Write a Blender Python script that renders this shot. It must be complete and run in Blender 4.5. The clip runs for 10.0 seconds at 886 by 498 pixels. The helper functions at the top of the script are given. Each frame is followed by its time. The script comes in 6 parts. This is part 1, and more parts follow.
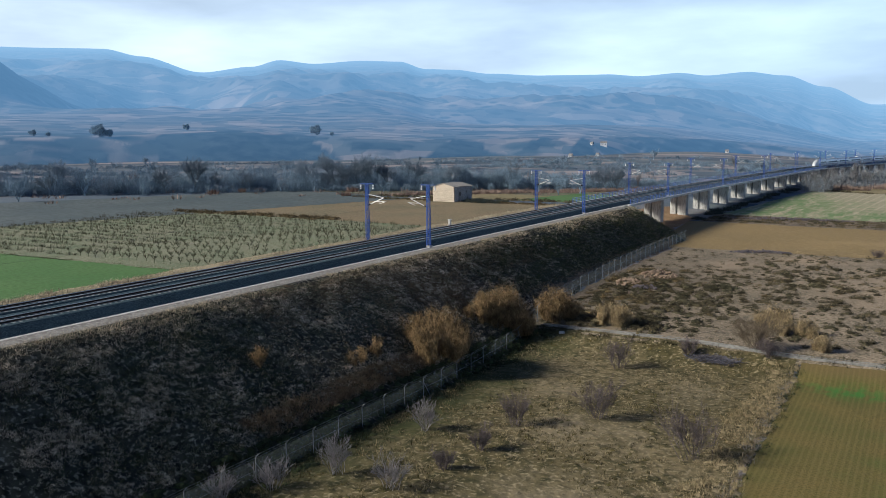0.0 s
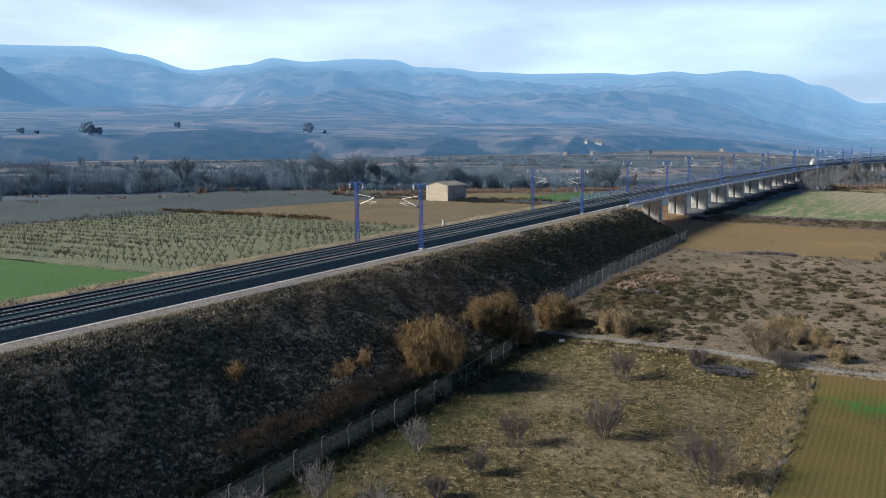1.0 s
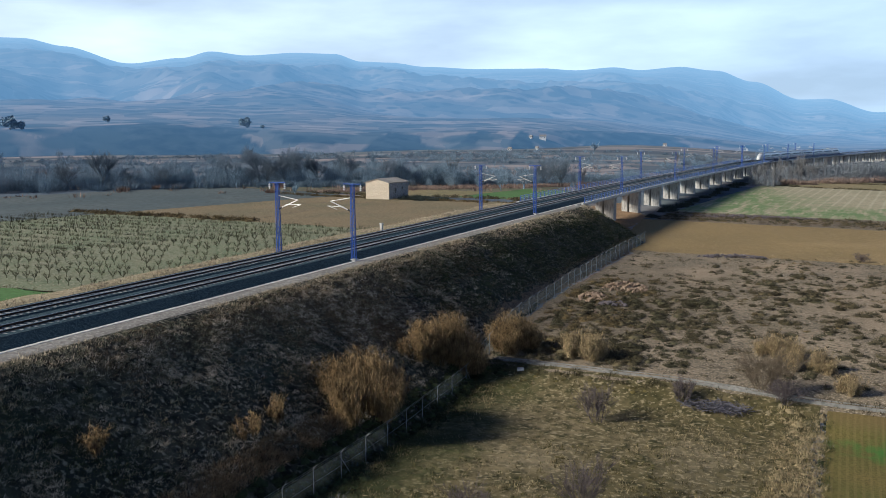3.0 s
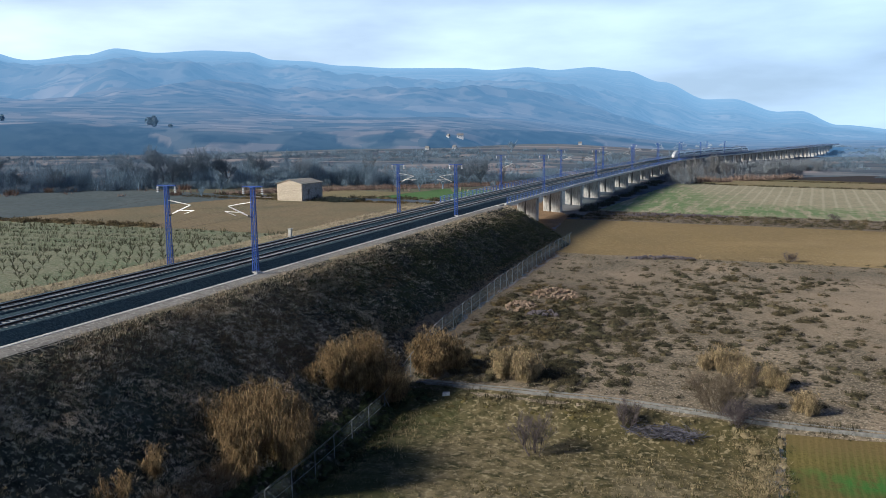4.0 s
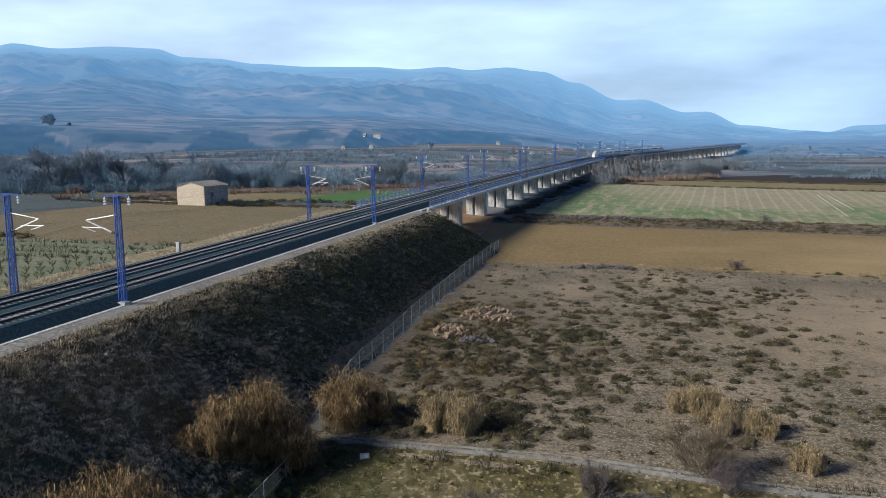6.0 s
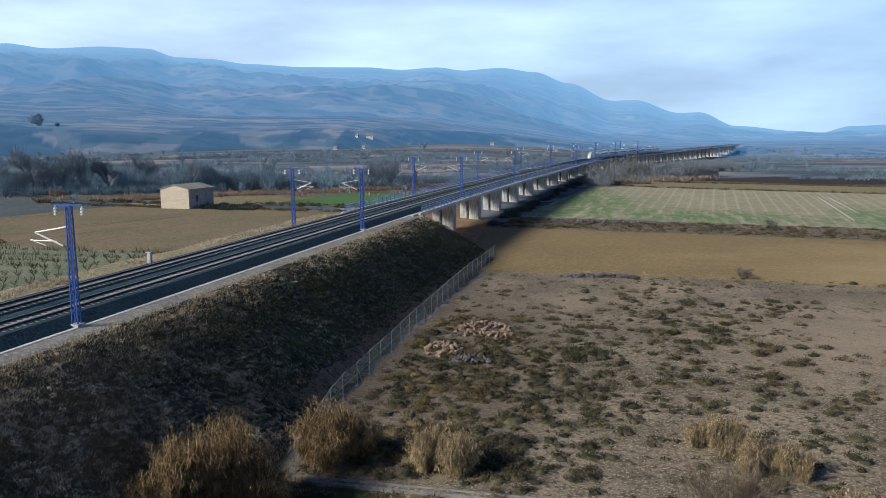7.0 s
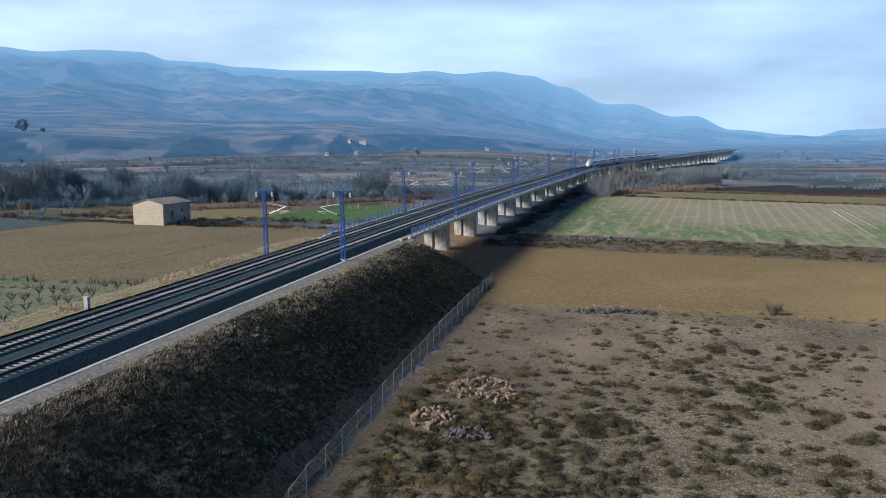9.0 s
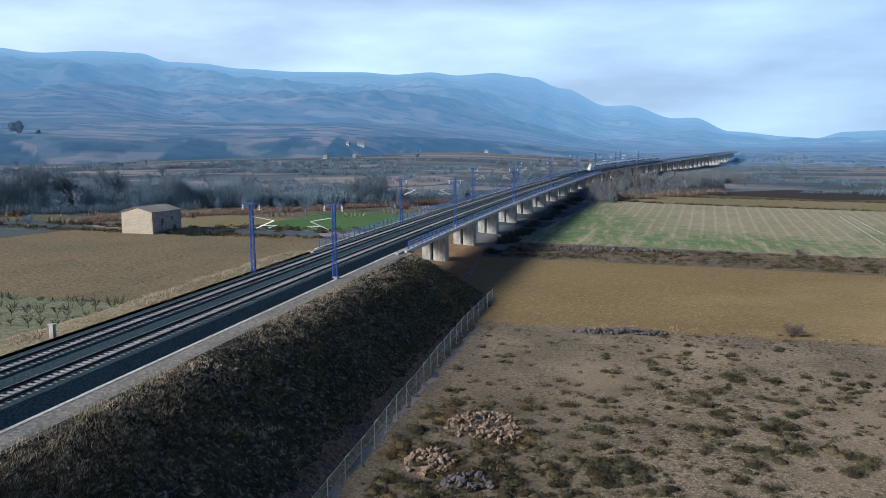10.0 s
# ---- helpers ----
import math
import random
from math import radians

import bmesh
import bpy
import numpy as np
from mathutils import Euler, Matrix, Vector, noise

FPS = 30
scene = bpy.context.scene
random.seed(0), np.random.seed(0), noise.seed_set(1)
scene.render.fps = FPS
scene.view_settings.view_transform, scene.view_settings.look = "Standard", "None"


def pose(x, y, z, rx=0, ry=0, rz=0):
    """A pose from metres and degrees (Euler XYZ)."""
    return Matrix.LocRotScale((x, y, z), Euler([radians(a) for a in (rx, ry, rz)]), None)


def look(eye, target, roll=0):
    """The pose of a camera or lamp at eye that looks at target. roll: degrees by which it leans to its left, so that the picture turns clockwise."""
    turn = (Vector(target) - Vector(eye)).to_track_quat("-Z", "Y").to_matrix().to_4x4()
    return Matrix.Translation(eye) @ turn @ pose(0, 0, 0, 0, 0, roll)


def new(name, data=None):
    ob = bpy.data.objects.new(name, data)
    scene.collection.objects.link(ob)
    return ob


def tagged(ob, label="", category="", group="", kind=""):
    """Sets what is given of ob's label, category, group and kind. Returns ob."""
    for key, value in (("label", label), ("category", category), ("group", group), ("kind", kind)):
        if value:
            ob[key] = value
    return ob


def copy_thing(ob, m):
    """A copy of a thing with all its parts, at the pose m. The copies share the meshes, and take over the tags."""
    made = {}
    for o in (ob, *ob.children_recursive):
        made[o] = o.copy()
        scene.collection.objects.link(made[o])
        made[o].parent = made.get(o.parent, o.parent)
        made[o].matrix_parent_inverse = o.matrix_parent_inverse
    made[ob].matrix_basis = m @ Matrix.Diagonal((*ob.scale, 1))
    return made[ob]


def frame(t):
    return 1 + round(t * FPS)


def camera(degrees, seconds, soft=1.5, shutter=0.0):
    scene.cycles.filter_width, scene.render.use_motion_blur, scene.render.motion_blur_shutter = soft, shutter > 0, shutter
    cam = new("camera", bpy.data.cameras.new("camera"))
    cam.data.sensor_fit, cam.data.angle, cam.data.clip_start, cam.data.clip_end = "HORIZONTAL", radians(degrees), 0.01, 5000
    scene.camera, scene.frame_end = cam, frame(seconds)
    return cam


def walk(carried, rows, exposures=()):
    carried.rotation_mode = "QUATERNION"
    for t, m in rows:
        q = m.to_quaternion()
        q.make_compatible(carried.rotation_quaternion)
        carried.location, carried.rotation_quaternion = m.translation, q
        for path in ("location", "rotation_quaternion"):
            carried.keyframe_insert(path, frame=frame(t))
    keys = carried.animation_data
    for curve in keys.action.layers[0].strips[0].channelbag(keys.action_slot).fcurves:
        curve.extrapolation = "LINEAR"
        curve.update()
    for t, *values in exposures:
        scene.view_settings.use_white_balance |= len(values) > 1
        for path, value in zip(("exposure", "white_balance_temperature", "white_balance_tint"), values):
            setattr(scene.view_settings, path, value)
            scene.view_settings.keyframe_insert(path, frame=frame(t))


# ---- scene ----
# The rail head is z = 0; the railway runs along +y, the camera flies on its +x side.
cam = camera(56.0, 10.0, 0.5)
PATH = [
    (0.0, 64.60, -98.40, 13.30, 82.83, 0.58, 30.03),
    (0.5, 63.27, -96.08, 13.20, 82.81, 0.58, 29.79),
    (1.0, 61.76, -93.39, 13.13, 82.72, 0.54, 29.59),
    (1.5, 60.17, -90.43, 13.04, 82.61, 0.48, 29.44),
    (2.0, 58.43, -87.11, 12.96, 82.54, 0.41, 29.08),
    (3.5, 52.75, -74.67, 12.66, 82.30, 0.63, 23.07),
    (4.0, 50.95, -70.32, 12.46, 82.27, 0.67, 20.09),
    (4.5, 49.40, -66.37, 12.28, 82.26, 0.70, 17.23),
    (5.0, 48.08, -62.73, 12.20, 82.25, 0.75, 15.48),
    (5.5, 46.99, -59.62, 12.17, 82.21, 0.67, 14.79),
    (7.0, 44.54, -49.75, 12.29, 82.22, 0.59, 13.98),
    (7.5, 43.79, -46.38, 12.62, 82.27, 0.57, 13.85),
    (8.0, 43.10, -42.82, 13.11, 82.32, 0.58, 13.76),
    (8.5, 42.36, -39.50, 13.59, 82.35, 0.57, 13.68),
    (9.0, 41.59, -36.18, 14.10, 82.43, 0.58, 13.61),
    (9.5, 40.87, -33.03, 14.58, 82.45, 0.52, 13.58),
    (10.0, 40.21, -29.89, 15.11, 82.52, 0.54, 13.57),
]
walk(cam, [(t, pose(x, y, z, rx, ry, rz)) for t, x, y, z, rx, ry, rz in PATH], [(0.0, 0.36, 5280, 6), (2.0, 0.36, 5280, 6), (5.0, 0.31, 5180, 6), (10.0, 0.22, 5030, 6)])

# ---------------------------------------------------------------- world, sun
SUN_FROM = Vector((-0.78, -0.6, 0.515)).normalized()
world = bpy.data.worlds.new("world")
scene.world = world
world.use_nodes = True
wn, wl = world.node_tree.nodes, world.node_tree.links
wn.clear()
sky = wn.new("ShaderNodeTexSky")
sky.sky_type, sky.sun_disc = "NISHITA", False
sky.sun_elevation = math.asin(SUN_FROM.z)
sky.sun_rotation = math.atan2(SUN_FROM.x, SUN_FROM.y)
sky.air_density, sky.dust_density, sky.ozone_density = 1.5, 0.6, 4.0
# thin broken stratus over the sky
wco = wn.new("ShaderNodeTexCoord")
wmap = wn.new("ShaderNodeMapping")
wmap.inputs["Scale"].default_value = (1.6, 1.6, 7.0)
wno = wn.new("ShaderNodeTexNoise")
wno.inputs["Scale"].default_value, wno.inputs["Detail"].default_value = 1.7, 6.0
wra = wn.new("ShaderNodeValToRGB")
wra.color_ramp.elements[0].position, wra.color_ramp.elements[0].color = 0.36, (0.55, 0.55, 0.55, 1)
wra.color_ramp.elements[1].position, wra.color_ramp.elements[1].color = 0.7, (1.0, 1.0, 1.0, 1)
wmx = wn.new("ShaderNodeMix")
wmx.data_type = "RGBA"
# the cloud is brighter and warmer towards the sun
wdot = wn.new("ShaderNodeVectorMath")
wdot.operation = "DOT_PRODUCT"
wdot.inputs[1].default_value = SUN_FROM
wglow = wn.new("ShaderNodeMapRange")
wglow.inputs["From Min"].default_value, wglow.inputs["From Max"].default_value = -0.7, 0.7
wtone = wn.new("ShaderNodeMix")
wtone.data_type = "RGBA"
wtone.inputs["A"].default_value, wtone.inputs["B"].default_value = (13.9, 16.0, 17.8, 1), (21.5, 21.5, 20.5, 1)
wl.new(wco.outputs["Generated"], wdot.inputs[0])
wl.new(wdot.outputs["Value"], wglow.inputs["Value"])
wl.new(wglow.outputs["Result"], wtone.inputs["Factor"])
wl.new(wtone.outputs["Result"], wmx.inputs["B"])
wbg = wn.new("ShaderNodeBackground")
wbg.inputs["Strength"].default_value = 0.05
wou = wn.new("ShaderNodeOutputWorld")
wl.new(wco.outputs["Generated"], wmap.inputs["Vector"])
wl.new(wmap.outputs["Vector"], wno.inputs["Vector"])
wl.new(wno.outputs["Fac"], wra.inputs["Fac"])
wse = wn.new("ShaderNodeSeparateXYZ")
wrg = wn.new("ShaderNodeMapRange")
wrg.interpolation_type = "SMOOTHSTEP"
wrg.inputs["From Min"].default_value, wrg.inputs["From Max"].default_value = 0.13, 0.23
wrg.inputs["To Min"].default_value, wrg.inputs["To Max"].default_value = 1.0, 0.05
wmu = wn.new("ShaderNodeMath")
wmu.operation = "MULTIPLY"
wl.new(wco.outputs["Generated"], wse.inputs[0])
wl.new(wse.outputs["Z"], wrg.inputs["Value"])
wl.new(wrg.outputs["Result"], wmu.inputs[0])
wl.new(wra.outputs["Color"], wmu.inputs[1])
wl.new(wmu.outputs[0], wmx.inputs["Factor"])
wdim = wn.new("ShaderNodeVectorMath")
wdim.operation = "MULTIPLY"
wdim.inputs[1].default_value = (0.2, 0.31, 0.55)
wl.new(sky.outputs["Color"], wdim.inputs[0])
wl.new(wdim.outputs[0], wmx.inputs["A"])
wl.new(wmx.outputs["Result"], wbg.inputs["Color"])
wl.new(wbg.outputs["Background"], wou.inputs["Surface"])

sun_data = bpy.data.lights.new("sun", "SUN")
sun_data.energy, sun_data.angle, sun_data.color = 5.4, radians(11.0), (1.0, 0.8, 0.56)
sun = new("sun", sun_data)
sun.matrix_world = look(SUN_FROM * 100, (0, 0, 0))


# ---------------------------------------------------------------- materials
def mat(name, a, b, scale=0.3, c=None, fine=6.0, bump=0.25, rough=0.95, metal=0.0, island=0.0, stretch=(1, 1, 1), random_ob=0.0, spec=0.2, contrast=0.18, light=None):
    """Two colours mixed by a broad noise, a third one by a fine noise, with fine relief."""
    m = bpy.data.materials.new(name)
    m.use_nodes = True
    n, l = m.node_tree.nodes, m.node_tree.links
    bsdf = n["Principled BSDF"]
    bsdf.inputs["Roughness"].default_value, bsdf.inputs["Metallic"].default_value = rough, metal
    bsdf.inputs["Specular IOR Level"].default_value = spec
    co = n.new("ShaderNodeTexCoord")
    mp = n.new("ShaderNodeMapping")
    mp.inputs["Scale"].default_value = stretch
    l.new(co.outputs["Object"], mp.inputs["Vector"])
    broad = n.new("ShaderNodeTexNoise")
    broad.inputs["Scale"].default_value, broad.inputs["Detail"].default_value = scale, 5.0
    small = n.new("ShaderNodeTexNoise")
    small.inputs["Scale"].default_value, small.inputs["Detail"].default_value = fine, 6.0
    for t in (broad, small):
        l.new(mp.outputs["Vector"], t.inputs["Vector"])
    ramp = n.new("ShaderNodeValToRGB")
    ramp.color_ramp.elements[0].position, ramp.color_ramp.elements[1].position = 0.5 - contrast, 0.5 + contrast
    ramp.color_ramp.elements[0].color, ramp.color_ramp.elements[1].color = (*a, 1), (*b, 1)
    l.new(broad.outputs["Fac"], ramp.inputs["Fac"])
    r2 = n.new("ShaderNodeValToRGB")
    r2.color_ramp.elements[0].position, r2.color_ramp.elements[1].position = 0.42, 0.68
    l.new(small.outputs["Fac"], r2.inputs["Fac"])
    mix = n.new("ShaderNodeMix")
    mix.data_type = "RGBA"
    l.new(r2.outputs["Color"], mix.inputs["Factor"])
    l.new(ramp.outputs["Color"], mix.inputs["A"])
    cc = c or tuple(0.5 * (p + q) * 0.72 for p, q in zip(a, b))
    mix.inputs["B"].default_value = (*cc, 1)
    out = mix.outputs["Result"]
    if light:
        tiny = n.new("ShaderNodeTexNoise")
        tiny.inputs["Scale"].default_value, tiny.inputs["Detail"].default_value = fine * 2.3, 4.0
        l.new(mp.outputs["Vector"], tiny.inputs["Vector"])
        r3 = n.new("ShaderNodeValToRGB")
        r3.color_ramp.elements[0].position, r3.color_ramp.elements[1].position = 0.54, 0.66
        l.new(tiny.outputs["Fac"], r3.inputs["Fac"])
        m3 = n.new("ShaderNodeMix")
        m3.data_type = "RGBA"
        m3.inputs["B"].default_value = (*light, 1)
        l.new(r3.outputs["Color"], m3.inputs["Factor"])
        l.new(out, m3.inputs["A"])
        out = m3.outputs["Result"]
    if island or random_ob:
        src = n.new("ShaderNodeNewGeometry").outputs["Random Per Island"] if island else n.new("ShaderNodeObjectInfo").outputs["Random"]
        k = island or random_ob
        rg = n.new("ShaderNodeMapRange")
        rg.inputs["To Min"].default_value, rg.inputs["To Max"].default_value = 1 - k, 1 + k
        l.new(src, rg.inputs["Value"])
        hs = n.new("ShaderNodeHueSaturation")
        l.new(rg.outputs["Result"], hs.inputs["Value"])
        l.new(out, hs.inputs["Color"])
        out = hs.outputs["Color"]
    l.new(out, bsdf.inputs["Base Color"])
    if bump:
        bp = n.new("ShaderNodeBump")
        bp.inputs["Strength"].default_value, bp.inputs["Distance"].default_value = bump, min(0.25, 0.3 / fine)
        l.new(small.outputs["Fac"], bp.inputs["Height"])
        l.new(bp.outputs["Normal"], bsdf.inputs["Normal"])
    return m


def plain(name, col, rough=0.5, metal=0.0, spec=0.5):
    return mat(name, col, tuple(k * 0.86 for k in col), 1.3, fine=14.0, bump=0.04, rough=rough, metal=metal, spec=spec)


def rows_mat(name, a, b, c, period, angle, width=0.35, scale=0.1, fine=3.0, bump=0.4, blend=0.6):
    """A field worked in straight rows: period in metres across the rows, angle of the rows from +y in degrees."""
    m = mat(name, a, b, scale, fine=fine, bump=bump)
    n, l = m.node_tree.nodes, m.node_tree.links
    bsdf = n["Principled BSDF"]
    old = bsdf.inputs["Base Color"].links[0].from_socket
    co = n.new("ShaderNodeTexCoord")
    mp = n.new("ShaderNodeMapping")
    mp.inputs["Rotation"].default_value = (0, 0, radians(angle))
    wv = n.new("ShaderNodeTexWave")
    wv.bands_direction = "X"
    wv.inputs["Scale"].default_value = 0.314 / period
    wv.inputs["Distortion"].default_value, wv.inputs["Detail"].default_value, wv.inputs["Detail Scale"].default_value = 0.5, 2.0, 0.6
    rp = n.new("ShaderNodeValToRGB")
    rp.color_ramp.elements[0].position, rp.color_ramp.elements[1].position = width, width + 0.35
    mu = n.new("ShaderNodeMath")
    mu.operation = "MULTIPLY"
    mu.inputs[1].default_value = blend
    mx = n.new("ShaderNodeMix")
    mx.data_type = "RGBA"
    mx.inputs["B"].default_value = (*c, 1)
    l.new(co.outputs["Object"], mp.inputs["Vector"])
    l.new(mp.outputs["Vector"], wv.inputs["Vector"])
    l.new(wv.outputs["Color"], rp.inputs["Fac"])
    l.new(rp.outputs["Color"], mu.inputs[0])
    l.new(mu.outputs[0], mx.inputs["Factor"])
    l.new(old, mx.inputs["A"])
    l.new(mx.outputs["Result"], bsdf.inputs["Base Color"])
    return m


def see_through(m, solid):
    """Makes a woven wire surface of which the share solid is wire."""
    n, l = m.node_tree.nodes, m.node_tree.links
    bsdf, out = n["Principled BSDF"], n["Material Output"]
    tr = n.new("ShaderNodeBsdfTransparent")
    mx = n.new("ShaderNodeMixShader")
    mx.inputs["Fac"].default_value = solid
    tl = n.new("ShaderNodeBsdfTranslucent")
    half = n.new("ShaderNodeMixShader")
    l.new(bsdf.inputs["Base Color"].links[0].from_socket, tl.inputs["Color"])
    l.new(bsdf.outputs[0], half.inputs[1])
    l.new(tl.outputs[0], half.inputs[2])
    l.new(tr.outputs[0], mx.inputs[1])
    l.new(half.outputs[0], mx.inputs[2])
    l.new(mx.outputs[0], out.inputs["Surface"])
    return m


def patches(m, cols, scale, share, stretch=(1, 1, 1), edge=0.6, low=None, centre=None):
    """Lays a patchwork of plots with the given colours over a material; with a centre the plots lie in rings round it, as contour strips do."""
    n, l = m.node_tree.nodes, m.node_tree.links
    bsdf = n["Principled BSDF"]
    old = bsdf.inputs["Base Color"].links[0].from_socket
    co = n.new("ShaderNodeTexCoord")
    mp = n.new("ShaderNodeMapping")
    mp.inputs["Scale"].default_value = stretch
    mp.inputs["Rotation"].default_value = (0, 0, 0.3)
    wob = n.new("ShaderNodeTexNoise")
    wob.inputs["Scale"].default_value, wob.inputs["Detail"].default_value = scale * 1.5, 3.0
    add = n.new("ShaderNodeVectorMath")
    add.operation = "MULTIPLY_ADD"
    add.inputs[1].default_value = (edge / scale,) * 3
    vo = n.new("ShaderNodeTexVoronoi")
    vo.inputs["Scale"].default_value = scale
    rp = n.new("ShaderNodeValToRGB")
    rp.color_ramp.interpolation = "CONSTANT"
    for i, c in enumerate(cols):
        e = rp.color_ramp.elements[i] if i < 2 else rp.color_ramp.elements.new(i / len(cols))
        e.position, e.color = i / len(cols), (*c, 1)
    mx = n.new("ShaderNodeMix")
    mx.data_type = "RGBA"
    mx.inputs["Factor"].default_value = share
    if low:
        ax = n.new("ShaderNodeSeparateXYZ")
        l.new(co.outputs["Object"], ax.inputs[0])
        lr = n.new("ShaderNodeMapRange")
        lr.inputs["From Min"].default_value, lr.inputs["From Max"].default_value = low
        lr.inputs["To Min"].default_value, lr.inputs["To Max"].default_value = share, share * 0.25
        l.new(ax.outputs["Z"], lr.inputs["Value"])
        l.new(lr.outputs["Result"], mx.inputs["Factor"])
    if centre:
        mp.inputs["Rotation"].default_value = (0, 0, 0)
        off = n.new("ShaderNodeVectorMath")
        off.operation = "SUBTRACT"
        off.inputs[1].default_value = (*centre, 0)
        ax2, arc, far, com = n.new("ShaderNodeSeparateXYZ"), n.new("ShaderNodeMath"), n.new("ShaderNodeVectorMath"), n.new("ShaderNodeCombineXYZ")
        arc.operation, far.operation = "ARCTAN2", "LENGTH"
        kilo = n.new("ShaderNodeMath")
        kilo.operation = "MULTIPLY"
        kilo.inputs[1].default_value = 700.0
        flat = n.new("ShaderNodeVectorMath")
        flat.operation = "MULTIPLY"
        flat.inputs[1].default_value = (1, 1, 0)
        l.new(co.outputs["Object"], off.inputs[0])
        l.new(off.outputs[0], flat.inputs[0])
        l.new(flat.outputs[0], ax2.inputs[0])
        l.new(ax2.outputs["X"], arc.inputs[0])
        l.new(ax2.outputs["Y"], arc.inputs[1])
        l.new(arc.outputs[0], kilo.inputs[0])
        l.new(flat.outputs[0], far.inputs[0])
        l.new(kilo.outputs[0], com.inputs[0])
        l.new(far.outputs["Value"], com.inputs[1])
        l.new(com.outputs[0], mp.inputs["Vector"])
    else:
        l.new(co.outputs["Object"], mp.inputs["Vector"])
    l.new(mp.outputs["Vector"], wob.inputs["Vector"])
    l.new(wob.outputs["Color"], add.inputs[0])
    l.new(mp.outputs["Vector"], add.inputs[2])
    l.new(add.outputs[0], vo.inputs["Vector"])
    sp = n.new("ShaderNodeSeparateColor")
    l.new(vo.outputs["Color"], sp.inputs[0])
    l.new(sp.outputs[0], rp.inputs["Fac"])
    l.new(old, mx.inputs["A"])
    l.new(rp.outputs["Color"], mx.inputs["B"])
    l.new(mx.outputs["Result"], bsdf.inputs["Base Color"])
    return m


def tint(m, col, centre, radii, share=0.8, scale=0.25, soft=0.5, grain=None):
    """Lays one irregular stain of another colour over a material: an oval at centre with its two radii, frayed by a
    noise; grain breaks it into streaks.
    """
    n, l = m.node_tree.nodes, m.node_tree.links
    bsdf = n["Principled BSDF"]
    old = bsdf.inputs["Base Color"].links[0].from_socket
    co = n.new("ShaderNodeTexCoord")
    mp = n.new("ShaderNodeMapping")
    mp.vector_type = "TEXTURE"
    mp.inputs["Location"].default_value = (*centre, 0)
    mp.inputs["Scale"].default_value = (*radii, 100.0)
    ln = n.new("ShaderNodeVectorMath")
    ln.operation = "LENGTH"
    no = n.new("ShaderNodeTexNoise")
    no.inputs["Scale"].default_value, no.inputs["Detail"].default_value = scale, 6.0
    ad = n.new("ShaderNodeMath")
    ad.operation = "MULTIPLY_ADD"
    ad.inputs[1].default_value = 1.6
    rg = n.new("ShaderNodeMapRange")
    rg.inputs["From Min"].default_value, rg.inputs["From Max"].default_value = 1.8, 1.8 - soft
    rg.inputs["To Max"].default_value = share
    mx = n.new("ShaderNodeMix")
    mx.data_type = "RGBA"
    mx.inputs["B"].default_value = (*col, 1)
    l.new(co.outputs["Object"], mp.inputs["Vector"])
    l.new(co.outputs["Object"], no.inputs["Vector"])
    l.new(mp.outputs["Vector"], ln.inputs[0])
    l.new(no.outputs["Fac"], ad.inputs[0])
    l.new(ln.outputs["Value"], ad.inputs[2])
    l.new(ad.outputs[0], rg.inputs["Value"])
    l.new(rg.outputs["Result"], mx.inputs["Factor"])
    if grain:
        gm, gn, gr, gx2 = n.new("ShaderNodeMapping"), n.new("ShaderNodeTexNoise"), n.new("ShaderNodeMapRange"), n.new("ShaderNodeMath")
        gm.inputs["Scale"].default_value = grain[1]
        gn.inputs["Scale"].default_value, gn.inputs["Detail"].default_value = grain[0], 5.0
        gr.inputs["From Min"].default_value, gr.inputs["From Max"].default_value = 0.36, 0.54
        gx2.operation = "MULTIPLY"
        l.new(co.outputs["Object"], gm.inputs["Vector"])
        l.new(gm.outputs["Vector"], gn.inputs["Vector"])
        l.new(gn.outputs["Fac"], gr.inputs["Value"])
        l.new(gr.outputs["Result"], gx2.inputs[0])
        l.new(rg.outputs["Result"], gx2.inputs[1])
        l.new(gx2.outputs[0], mx.inputs["Factor"])
    l.new(old, mx.inputs["A"])
    l.new(mx.outputs["Result"], bsdf.inputs["Base Color"])
    return m


